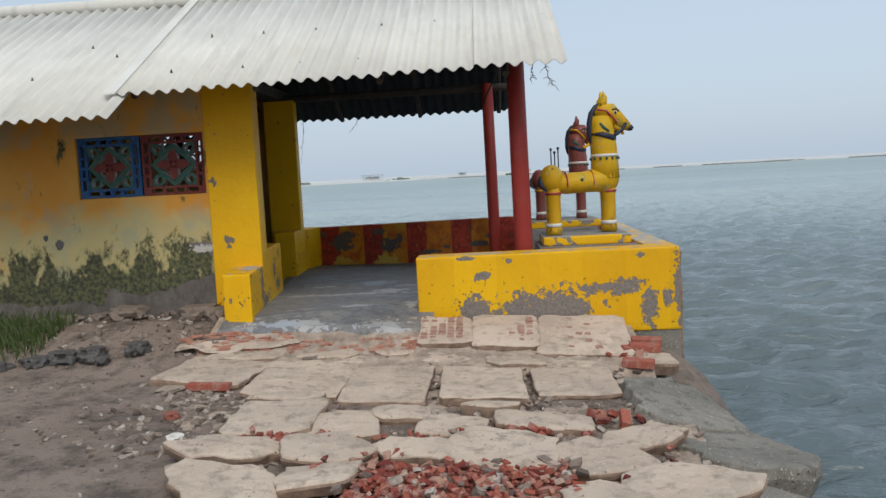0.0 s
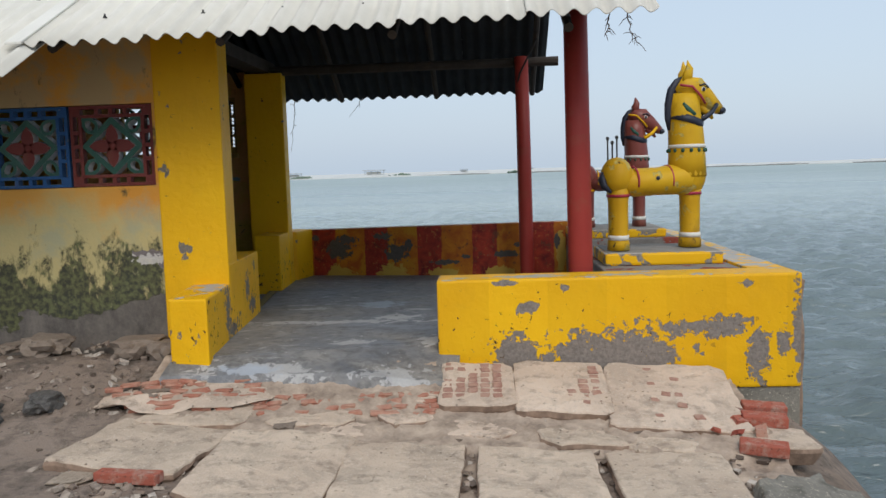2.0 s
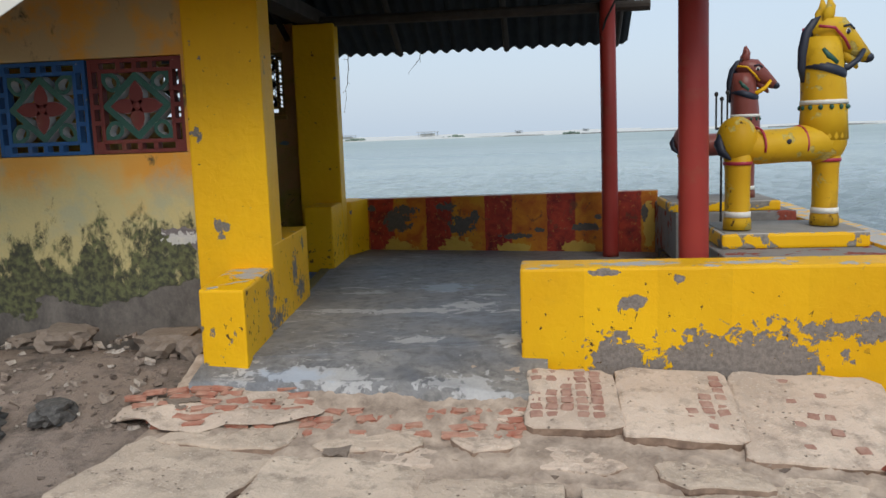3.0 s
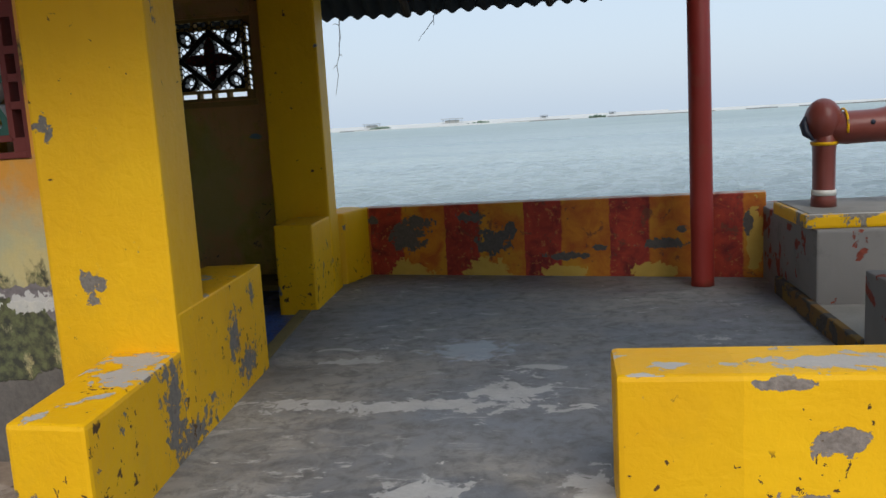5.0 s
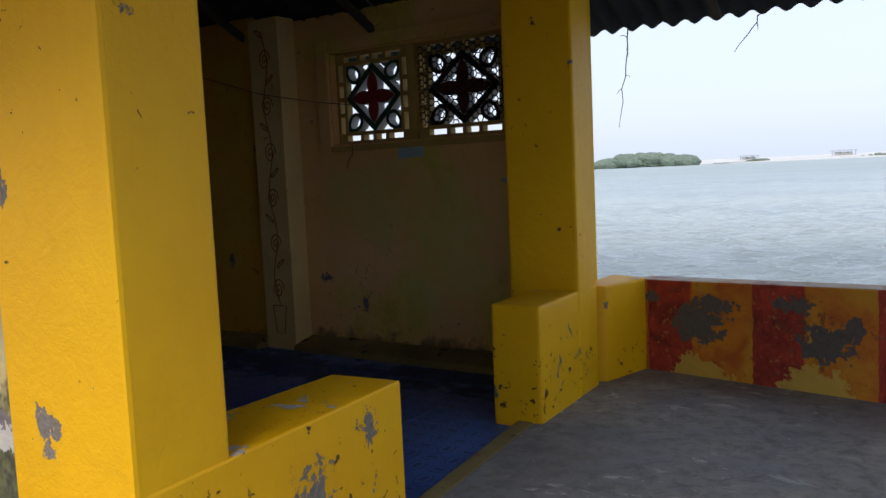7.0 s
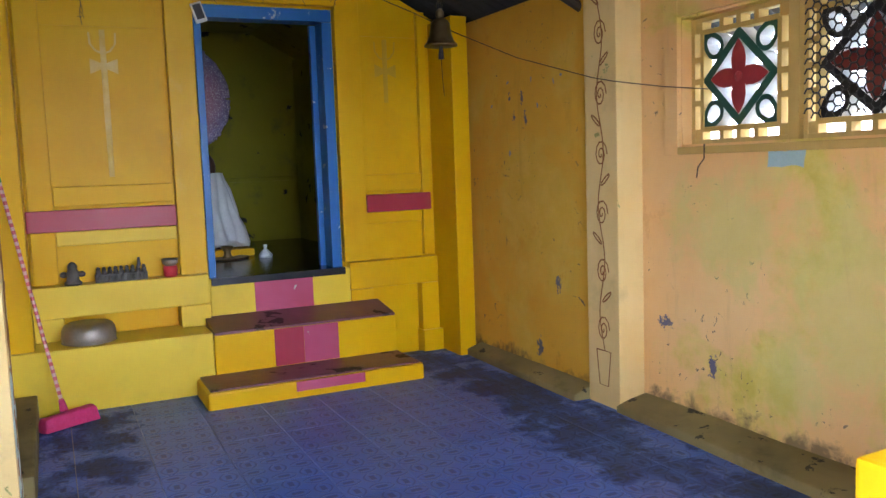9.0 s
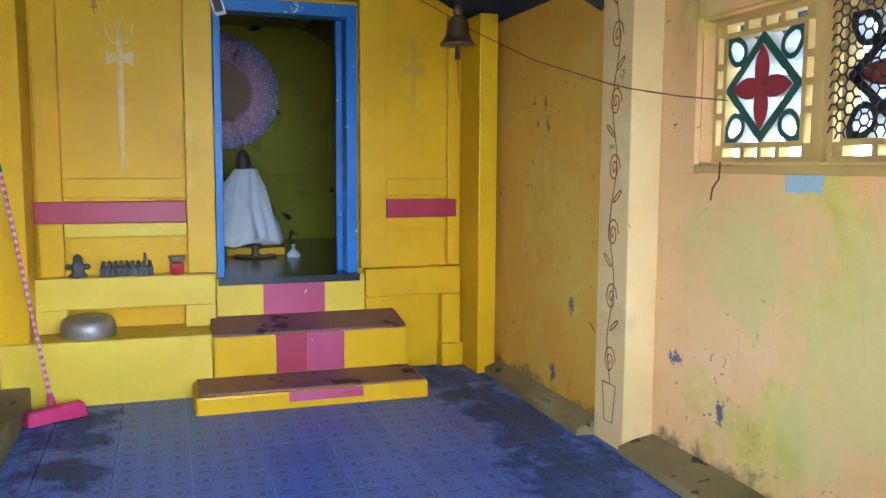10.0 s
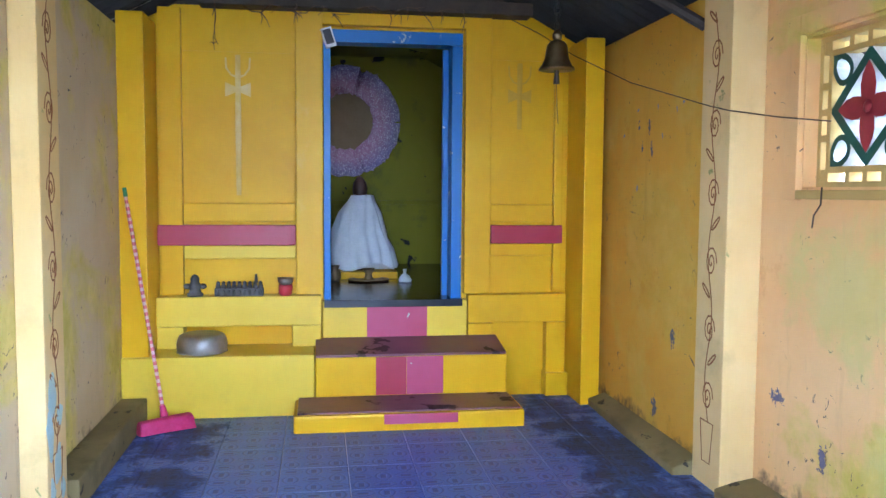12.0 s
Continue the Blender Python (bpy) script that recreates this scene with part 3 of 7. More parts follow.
def brick_mat():
    m, nt, bs = mat_start("broken_red_brick")
    v = coords(nt, True)
    isl = nd(nt, "NewGeometry", "Random Per Island")
    n1, n2 = noi(nt, v, 11, 7, 0.7), noi(nt, v, 60, 3)
    col = ramp(nt, isl, (0.0, (0.13, 0.030, 0.026)), (0.35, (0.27, 0.062, 0.045)), (0.75, (0.36, 0.105, 0.07)), (0.92, (0.42, 0.21, 0.15)), (1.0, (0.50, 0.39, 0.31)))
    col = mixc(nt, ramp(nt, n1, (0.48, 0), (0.68, 0.75)), col, (0.40, 0.31, 0.25))
    col = mixc(nt, ramp(nt, n2, (0.58, 0), (0.66, 0.6)), col, (0.10, 0.05, 0.04))
    finish(nt, bs, col, 0.95, mth(nt, "ADD", n1, mth(nt, "MULTIPLY", n2, 0.4)), 0.7, 0.008, spec=0.2)
    return m


def rubble_mat():
    m, nt, bs = mat_start("mixed_rubble")
    v = coords(nt)
    isl = nd(nt, "NewGeometry", "Random Per Island")
    n1 = noi(nt, v, 30, 5, 0.7)
    col = ramp(nt, isl, (0.0, (0.11, 0.085, 0.07)), (0.45, (0.26, 0.20, 0.16)), (0.75, (0.40, 0.335, 0.275)), (1.0, (0.52, 0.46, 0.40)))
    col = mixc(nt, ramp(nt, n1, (0.45, 0), (0.65, 0.7)), col, (0.14, 0.11, 0.09))
    finish(nt, bs, col, 0.95, n1, 0.7, 0.006, spec=0.2)
    return m


M_rubble = rubble_mat()
M_roof, M_water = roof_mat(), water_mat()
# soot plus the shade beneath the roof, both put into this dark colour
M_shade_soot = plain("shaded_sooty_underside", (0.028, 0.030, 0.034), (0.05, 0.052, 0.056), 3, 0.95, 0, 0.2, False, 0.1)
M_brick = brick_mat()
M_mortar = plain("crumbled_mortar", (0.17, 0.125, 0.095), (0.54, 0.43, 0.335), 8, 0.95, 0, 1.0, False)
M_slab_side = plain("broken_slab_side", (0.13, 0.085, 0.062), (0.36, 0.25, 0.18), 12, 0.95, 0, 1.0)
M_brick_dull = plain("worn_dusty_brick", (0.26, 0.115, 0.085), (0.44, 0.29, 0.22), 14, 0.95, 0, 0.8, False)
M_brick_bright = plain("dusty_orange_brick", (0.32, 0.085, 0.05), (0.47, 0.29, 0.21), 11, 0.95, 0, 0.9, False)
M_black_stone = plain("black_stone", (0.025, 0.024, 0.022), (0.16, 0.15, 0.14), 5, 0.8, 0, 0.6)
M_brown_stone = plain("brown_stone", (0.16, 0.12, 0.09), (0.26, 0.21, 0.17), 5, 0.9, 0, 0.5)
M_grass = plain("coarse_grass", (0.035, 0.065, 0.012), (0.08, 0.115, 0.028), 6, 0.7)
M_wood = plain("old_dark_timber", (0.035, 0.028, 0.022), (0.07, 0.055, 0.045), 7, 0.85, 0, 0.4)
M_iron = plain("dark_iron", (0.03, 0.03, 0.032), (0.06, 0.055, 0.05), 12, 0.6, 0.6)
M_brass = plain("aged_brass", (0.17, 0.115, 0.055), (0.24, 0.17, 0.085), 14, 0.42, 0.85)
M_steel = plain("dull_steel", (0.24, 0.22, 0.19), (0.36, 0.33, 0.29), 10, 0.52, 0.7)
M_redplastic = plain("red_enamel", (0.50, 0.02, 0.04), (0.56, 0.04, 0.06), 6, 0.35)
M_pinkplastic = plain("magenta_bristles", (0.48, 0.015, 0.10), (0.58, 0.04, 0.16), 25, 0.55, 0, 0.6)
M_whiteplastic = plain("white_plastic", (0.70, 0.70, 0.68), (0.78, 0.78, 0.76), 6, 0.4)
M_greenplastic = plain("green_plastic", (0.01, 0.12, 0.04), (0.02, 0.16, 0.06), 6, 0.4)
M_black = plain("black_paint", (0.012, 0.012, 0.014), (0.03, 0.03, 0.03), 9, 0.5)
M_darkfloor = plain("dark_stone_floor", (0.010, 0.012, 0.018), (0.03, 0.034, 0.04), 4, 0.2, 0, 0.1, False)
M_cloth = plain("white_cotton_cloth", (0.62, 0.67, 0.74), (0.78, 0.82, 0.86), 5, 0.9, 0, 0.3)
def flower_mat():
    m, nt, bs = mat_start("dried_flower_garland")
    v = coords(nt)
    flat = nd(nt, "VectorMath", "Value", props={"op": "LENGTH"}, i0=stretch(nt, v, 0, 1, 1))
    n1, n2 = noi(nt, v, 30, 4), noi(nt, v, 70, 3)
    inner, outer = mixc(nt, n1, (0.40, 0.13, 0.26), (0.84, 0.56, 0.72)), mixc(nt, n1, (0.11, 0.09, 0.26), (0.56, 0.50, 0.74))
    col = mixc(nt, ramp(nt, mth(nt, "ADD", flat, mth(nt, "MULTIPLY", n1, 0.12)), (0.42, 0), (0.56, 1)), inner, outer)
    col = mixc(nt, ramp(nt, n2, (0.54, 0), (0.62, 0.8)), col, (0.86, 0.80, 0.86))
    finish(nt, bs, col, 0.9, n1, 0.8, 0.01, spec=0.2)
    return m


M_flower = flower_mat()
M_tan = plain("tan_board", (0.30, 0.20, 0.11), (0.36, 0.25, 0.14), 9, 0.9, 0, 0.4)
M_jali_blue = chipped("blue_jali_paint", (0.014, 0.075, 0.21), (0.022, 0.10, 0.26), (0.42, 0.42, 0.42), 0.67, 9, None, 0.6, dirty=0.4)
M_jali_red = chipped("maroon_jali_paint", (0.14, 0.025, 0.022), (0.19, 0.04, 0.03), (0.34, 0.30, 0.27), 0.68, 9, None, 0.6, dirty=0.4)
M_jali_tan = chipped("ochre_jali_paint", (0.45, 0.29, 0.08), (0.55, 0.38, 0.13), (0.30, 0.26, 0.2), 0.72, 9, None, 0.7, dirty=0.4)
M_petal = plain("crimson_petal_paint", (0.26, 0.02, 0.03), (0.34, 0.04, 0.05), 9, 0.5)
M_green = plain("deep_green_paint", (0.012, 0.07, 0.05), (0.025, 0.10, 0.07), 9, 0.5)
M_brown_line = plain("brown_line_paint", (0.22, 0.08, 0.02), (0.28, 0.10, 0.03), 9, 0.7)
M_chalk = plain("faded_white_paint", (0.66, 0.41, 0.04), (0.76, 0.60, 0.26), 9, 0.7)
M_ledge = chipped("mossy_cement_kerb", (0.14, 0.11, 0.045), (0.30, 0.24, 0.10), (0.07, 0.06, 0.04), 0.63, 9, None, 0.85, dirty=0.85, dirt=(0.085, 0.075, 0.03))
M_tide = plain("wet_sand", (0.20, 0.21, 0.20), (0.30, 0.30, 0.28), 0.05, 0.9, 0, 0.1, False)
M_sand = plain("pale_sandbar", (0.52, 0.52, 0.49), (0.64, 0.64, 0.61), 0.05, 0.9, 0, 0.1, False)
# scrub and huts: the haze of distance is mixed into their base colours
M_mangrove = plain("far_hazed_green_scrub", (0.10, 0.15, 0.11), (0.18, 0.23, 0.18), 0.4, 0.9, 0, 0.3, False)
M_far = plain("far_hazy_huts", (0.34, 0.38, 0.42), (0.46, 0.50, 0.53), 0.3, 0.9, 0, 0.1, False)
M_horse_y = chipped("yellow_statue_paint", (0.52, 0.27, 0.008), (0.66, 0.41, 0.02), (0.60, 0.46, 0.13), 0.585, 7, None, 0.5, dirty=0.95, dirt=(0.20, 0.10, 0.012), specks=0.64, spec=0.2)
M_horse_r = chipped("brown_red_statue_paint", (0.17, 0.04, 0.032), (0.23, 0.065, 0.05), (0.32, 0.2, 0.16), 0.72, 8, None, 0.35, dirty=0.3)
M_white = plain("white_paint", (0.66, 0.64, 0.58), (0.76, 0.74, 0.68), 14, 0.6)
M_navy = plain("navy_black_paint", (0.012, 0.016, 0.03), (0.025, 0.03, 0.05), 9, 0.5)
M_wire = plain("brown_cable", (0.06, 0.035, 0.02), (0.09, 0.05, 0.03), 9, 0.6)


# ---- shape helpers ----
def part(name, bm, material, parent=None, label="", smooth=False):
    me = bpy.data.meshes.new(name)
    bmesh.ops.recalc_face_normals(bm, faces=bm.faces)
    if smooth:
        for f in bm.faces:
            f.smooth = True
    bm.to_mesh(me)
    bm.free()
    for m in material if isinstance(material, (list, tuple)) else [material]:
        me.materials.append(m)
    ob = new(name, me)
    if parent is not None:
        ob.parent = parent
    if label:
        ob["label"] = label
    return ob


def thing(name, label, category, group="", at=(0, 0, 0)):
    ob = new(name)
    ob.location = at
    ob.empty_display_size = 0.1
    return tagged(ob, label, category, group)


def setting(ob, label="", category=""):
    return tagged(ob, label, category, kind="structure")


def bevelled(bm, width, segments=2):
    if width:
        bmesh.ops.bevel(bm, geom=list(bm.edges), offset=width, segments=segments, affect="EDGES", profile=0.6)
    return bm


def prism(corners, z0, z1, bevel=0.0, bm=None):
    """A block over a plan outline, from z0 to z1 (z1: one height, or one for each corner)."""
    own = bmesh.new()
    tops = z1 if isinstance(z1, (list, tuple)) else [z1] * len(corners)
    lo = [own.verts.new((x, y, z0)) for x, y in corners]
    hi = [own.verts.new((x, y, z)) for (x, y), z in zip(corners, tops)]
    n = len(corners)
    own.faces.new(lo[::-1])
    own.faces.new(hi)
    for i in range(n):
        own.faces.new((lo[i], lo[(i + 1) % n], hi[(i + 1) % n], hi[i]))
    bmesh.ops.recalc_face_normals(own, faces=own.faces)
    bevelled(own, bevel)
    if bm is None:
        return own
    merge(bm, own)
    return bm


def box(x0, x1, y0, y1, z0, z1, bevel=0.0, bm=None):
    return prism([(x0, y0), (x1, y0), (x1, y1), (x0, y1)], z0, z1, bevel, bm)


def merge(bm, other, m=None, index=None):
    me = bpy.data.meshes.new("tmp")
    if m is not None:
        other.transform(m)
    if index is not None:
        for f in other.faces:
            f.material_index = index
    other.to_mesh(me)
    other.free()
    bm.from_mesh(me)
    bpy.data.meshes.remove(me)


def roughen(bm, amount, scale=3.0, cuts=0):
    if cuts:
        bmesh.ops.subdivide_edges(bm, edges=list(bm.edges), cuts=cuts, use_grid_fill=True)
    for v in bm.verts:
        v.co += Vector(noise.noise_vector(v.co * scale)) * amount
    return bm


def tube(points, radii, sides=12, flat=1.0, bm=None, index=0, caps=True):
    """A round limb along points; flat: width across y against its other width."""
    own = bm if bm is not None else bmesh.new()
    pts = [Vector(p) for p in points]
    rings = []
    ref = Vector((0, 1, 0))
    for i, p in enumerate(pts):
        d = (pts[min(i + 1, len(pts) - 1)] - pts[max(i - 1, 0)]).normalized()
        r = ref if abs(d.dot(ref)) < 0.95 else Vector((1, 0, 0))
        a = d.cross(r).normalized()
        b = d.cross(a).normalized()
        rad = radii[i] if isinstance(radii, (list, tuple)) else radii
        rings.append([own.verts.new(p + a * rad * math.cos(2 * math.pi * k / sides) + b * rad * flat * math.sin(2 * math.pi * k / sides)) for k in range(sides)])
    made = []
    for q, w in zip(rings, rings[1:]):
        for k in range(sides):
            made.append(own.faces.new((q[k], q[(k + 1) % sides], w[(k + 1) % sides], w[k])))
    if caps:
        made.append(own.faces.new(rings[0][::-1]))
        made.append(own.faces.new(rings[-1]))
    for f in made:
        f.material_index = index
    return own


def lathe(profile, sides=20, centre=(0, 0, 0), bm=None, index=0, wave=None):
    """A turned shape from (radius, height) pairs."""
    own = bm if bm is not None else bmesh.new()
    rings = []
    for r, z in profile:
        ring = []
        for k in range(sides):
            a = 2 * math.pi * k / sides
            rr = r * (1 + (wave(a, z) if wave else 0))
            ring.append(own.verts.new((centre[0] + rr * math.cos(a), centre[1] + rr * math.sin(a), centre[2] + z)))
        rings.append(ring)
    made = []
    for q, w in zip(rings, rings[1:]):
        for k in range(sides):
            made.append(own.faces.new((q[k], q[(k + 1) % sides], w[(k + 1) % sides], w[k])))
    made.append(own.faces.new(rings[0][::-1]))
    made.append(own.faces.new(rings[-1]))
    for f in made:
        f.material_index = index
    return own


def ball(centre, radii, bm=None, index=0, seg=14, turn=None):
    own = bmesh.new()
    bmesh.ops.create_uvsphere(own, u_segments=seg, v_segments=max(6, seg // 2), radius=1.0)
    m = Matrix.Translation(centre) @ (turn or Matrix()) @ Matrix.Diagonal((*radii, 1))
    if bm is None:
        own.transform(m)
        return own
    merge(bm, own, m, index)
    return bm


def wire(name, points, radius, material, parent=None, sides=6):
    return part(name, tube(points, radius, sides), material, parent, smooth=True)


def ground_z(x, y):
    z = -0.36 - 0.04 * max(-3.0, min(x, 2.0))
    z += 0.14 * (min(y, 8.6) - 7.4) if y > 7.4 else 0.02 * (max(y, 3.0) - 7.4)
    return z + 0.11 * max(0.0, min(1.0, (y - 7.9) / 0.7)) * max(0.0, min(1.0, 1 - (x + 0.4) / 1.3))


# ---- ground, sea and distance ----
SEA = -0.95


def spread(n, near, reach):
    return [near * u + (reach - near) * u ** 5 for u in (2 * i / n - 1 for i in range(n + 1))]


def grid_mesh(xs, ys, height, cx, cy):
    verts = [(cx + x, cy + y, height(cx + x, cy + y)) for y in ys for x in xs]
    w = len(xs)
    faces = [(j * w + i, j * w + i + 1, (j + 1) * w + i + 1, (j + 1) * w + i) for j in range(len(ys) - 1) for i in range(w - 1)]
    me = bpy.data.meshes.new("sheet")
    me.from_pydata(verts, [], faces)
    me.polygons.foreach_set("use_smooth", [True] * len(faces))
    return me


def sea_height(x, y):
    d = math.hypot(x, y - 8)
    if d > 150:
        return SEA
    k = min(1.0, max(0.0, (150 - d) / 100))
    swell = 0.06 * noise.noise(Vector((x * 0.38, y * 0.85, 0.3))) + 0.11 * noise.noise(Vector((x * 1.1 + 0.3 * y, y * 2.5, 5.1)))
    chop = 0.085 * noise.noise(Vector((x * 2.2 - 0.5 * y, y * 4.4, 9.2)))
    ridge = 0.07 * (0.25 - abs(noise.noise(Vector((x * 0.9 - 0.2 * y, y * 2.2, 2.2)))))
    return SEA + k * (swell + chop + ridge)


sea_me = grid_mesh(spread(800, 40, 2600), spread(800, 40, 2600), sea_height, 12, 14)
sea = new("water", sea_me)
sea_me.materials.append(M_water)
setting(sea, "grey-green choppy sea water reaching to the horizon", "water")


def earth_height(x, y):
    shore = 2.35 + 0.12 * noise.noise(Vector((y * 0.8, 3, 0)))
    z = ground_z(x, y) - 0.07 + 0.03 * noise.noise(Vector((x * 1.3, y * 1.3, 0))) + 0.012 * noise.noise(Vector((x * 6, y * 6, 2)))
    if x > 1.5:
        z -= min(1.6, (x - 1.5) * 0.35 + max(0, x - shore) * 1.2)
    if y > 8.9:
        z = min(z, -0.32 - max(0, y - 12.6) * 1.2) if x > -11.6 else z - max(0, y - 12.8) * 0.8
    return max(z, -4)


earth_me = grid_mesh(spread(240, 9, 900), spread(240, 9, 900), earth_height, -2, 5.5)
earth = new("ground", earth_me)
earth_me.materials.append(M_ground)
setting(earth, "bare dusty brown earth with grit and litter", "ground")

# far shore, with huts and scrub
bm = bmesh.new()
for k in range(64):
    a0, a1 = radians(22 + k * 2.2), radians(22 + (k + 1) * 2.2 + 0.05)
    d0 = 640 + 60 * noise.noise(Vector((k * 0.13, 0, 0)))
    d1 = 640 + 60 * noise.noise(Vector(((k + 1) * 0.13, 0, 0)))
    h = 0.9 + 0.5 * noise.noise(Vector((k * 0.3, 4, 0)))
    ring = [(d0 * math.cos(a0), d0 * math.sin(a0)), (d1 * math.cos(a1), d1 * math.sin(a1)), ((d1 + 70) * math.cos(a1), (d1 + 70) * math.sin(a1)), ((d0 + 70) * math.cos(a0), (d0 + 70) * math.sin(a0))]
    crest = (1.3 if k < 28 else 2.3) + 1.2 * h
    prism(ring, SEA - 0.5, [SEA + 0.4, SEA + 0.4, SEA + crest, SEA + crest], 0, bm)
setting(part("backdrop", bm, M_sand), "thin pale sandbar on the horizon", "far shore")
# wet dark tide line along the sandbar, broken into stretches
bm = bmesh.new()
for k in range(150):
    a0, a1 = radians(28 + k * 0.62), radians(28 + (k + 1) * 0.62)
    lift = noise.noise(Vector((k * 0.21, 8, 0)))
    if lift < -0.12:
        continue
    hi = SEA + 0.75 + 0.8 * max(0.0, lift)
    prism([(632 * math.cos(a0), 632 * math.sin(a0)), (632 * math.cos(a1), 632 * math.sin(a1)), (636 * math.cos(a1), 636 * math.sin(a1)), (636 * math.cos(a0), 636 * math.sin(a0))], SEA - 0.5, hi, 0, bm)
setting(part("backdrop_tide_line", bm, M_tide), "dark wet tide line along the far sandbar", "far shore")


def far_hut(x, y, w, h):
    hut = thing("far_hut", "low pale open hut with a flat grey roof on the sandbar", "hut", "huts on the sandbar", (x, y, SEA + 2.2))
    part("back_wall", box(-w * 0.38, w * 0.30, 0.6, 1.2, 0, h * 0.55), M_sand, hut)
    for i in (-1, -0.35, 0.3, 0.95):
        part("post", box(i * w * 0.45 - 0.22, i * w * 0.45 + 0.22, -0.3, 0.3, 0, h * 0.72), M_far, hut)
    part("roof", prism([(-w * 0.55, -2), (w * 0.52, -2), (w * 0.46, 2), (-w * 0.48, 2)], h * 0.72, h * 0.9), M_far, hut)
    return hut


def scrub(x, y, w, h, n):
    clump = bmesh.new()
    for i in range(n):
        u = random.uniform(-1, 1)
        r = h * random.uniform(0.25, 0.5)
        ball((u * w, random.uniform(-3, 3), max(r * 0.5, (1 - u * u) * h * random.uniform(0.2, 0.7))), (r * 1.5, r * 1.3, r), clump, 0, 8)
    roughen(clump, h * 0.10, 0.6)
    ob = part("scrub", clump, M_mangrove)
    ob.location = (x, y, SEA + 0.4)
    return tagged(ob, "dark green scrub on the far shore", "scrub", "far scrub", "stuff")


for az, w, h in ((-7.85, 17, 4.2), (-13.3, 14, 3.4), (-1.7, 6, 2.6), (2.8, 5, 2.2), (-17.6, 8, 3)):
    far_hut(660 * math.sin(radians(az)), 660 * math.cos(radians(az)), w, h)
for az, d, w, h, n in ((-19.9, 600, 34, 9.5, 110), (-6.1, 640, 8, 2.4, 30), (-12.6, 640, 9, 2.4, 30), (1.8, 640, 6, 2, 22), (-18.2, 640, 8, 2.2, 24)):
    scrub(d * math.sin(radians(az)), d * math.cos(radians(az)), w, h, n)

# ---- building: floors and platform ----
# plan line of the hall's open side, from the front stub to the back corner
EDGE = [(-2.05, 8.45), (-2.15, 9.53), (-2.26, 10.53), (-2.41, 11.97), (-2.47, 12.86)]
bm = prism([(-2.33, 8.50), (-1.2, 8.70), (-0.42, 8.88), (0.9, 8.95), (0.93, 12.75), (-2.36, 13.38), (-2.56, 12.86), (-2.30, 10.53)], -0.6, 0.0)
setting(part("floor_porch", bm, M_floor), "grey stained cement porch floor with worn pale patches", "floor")
bm = prism([(-7.6, 9.4), (-2.20, 9.4), (-2.30, 10.53), (-2.56, 12.95), (-7.6, 13.1)], -0.6, -0.052)
hall_floor = setting(part("floor_hall", bm, M_cement), "bed of the blue tiled hall floor", "floor")

# ---- building: walls ----
def walled(name, spans, axis_y, y0, y1, z0, z1, openings, material, label, parent=None):
    """A straight wall along x (axis_y False: along y) with rectangular openings (a0, a1, z0, z1)."""
    a0, a1 = spans
    wall_bm = bmesh.new()
    cuts = sorted({a0, a1, *[o[0] for o in openings], *[o[1] for o in openings]})
    for p, q in zip(cuts, cuts[1:]):
        holes = sorted([(o[2], o[3]) for o in openings if o[0] <= p + 1e-6 and o[1] >= q - 1e-6])
        z = z0
        for lo, hi in holes + [(z1, z1)]:
            if lo > z + 1e-6:
                if axis_y:
                    box(y0, y1, p, q, z, lo, 0, wall_bm)
                else:
                    box(p, q, y0, y1, z, lo, 0, wall_bm)
            z = hi
    bmesh.ops.remove_doubles(wall_bm, verts=wall_bm.verts, dist=1e-5)
    return setting(part(name, wall_bm, material, parent), label, "wall")


def extrude_x(outline, x0, x1):
    """A plan of (y, z) corners drawn out along x."""
    eb = bmesh.new()
    near = [eb.verts.new((x0, y, z)) for y, z in outline]
    far = [eb.verts.new((x1, y, z)) for y, z in outline]
    eb.faces.new(near)
    eb.faces.new(far[::-1])
    for k in range(len(outline)):
        q = (k + 1) % len(outline)
        eb.faces.new((near[k], far[k], far[q], near[q]))
    return eb


WIN_S = (-4.17, -2.73, 1.27, 1.945)
WIN_N = (-4.84, -3.22, 1.632, 2.348)
wall_south = walled("wall_south", (-11.3, -2.62), False, 9.32, 9.455, -0.6, 2.72, [WIN_S], M_facade, "ochre limewashed outer wall with black mould at its foot")
walled("wall_south_lining", (-7.75, -2.62), False, 9.458, 9.478, -0.1, 2.74, [WIN_S], M_inner_grey, "greyish limewashed inner wall face")
wall_north = walled("wall_north", (-11.3, -2.80), False, 13.2, 13.42, -1.6, 2.66, [WIN_N], M_inner_east, "peach limewashed inner wall with yellow-green stains")
walled("wall_north_west_bay", (-7.75, -5.535), False, 13.05, 13.197, -0.1, 2.72, [], M_inner, "ochre limewashed wall bay with blue flecks")
DOOR = (10.90, 11.98, 0.75, 2.83)
wall_west = walled("wall_west", (9.46, 13.19), True, -7.80, -7.60, -0.6, 2.64, [DOOR], M_yellow_in, "bright yellow shrine wall with a doorway")
bm = extrude_x([(9.46, 2.641), (10.9, 2.641), (10.9, 2.98), (9.80, 2.98), (9.46, 2.80)], -7.80, -7.60)
merge(bm, extrude_x([(11.98, 2.641), (13.19, 2.641), (12.55, 2.98), (11.98, 2.98)], -7.80, -7.60))
merge(bm, extrude_x([(10.9, 2.831), (11.98, 2.831), (11.98, 2.98), (10.9, 2.98)], -7.80, -7.60))
setting(part("wall_west_top", bm, M_yellow_in), "upper part of the yellow shrine wall under the roof", "wall")
walled("wall_far_west", (9.32, 13.42), True, -11.45, -11.302, -0.6, 3.6, [], M_facade, "plain ochre end wall")
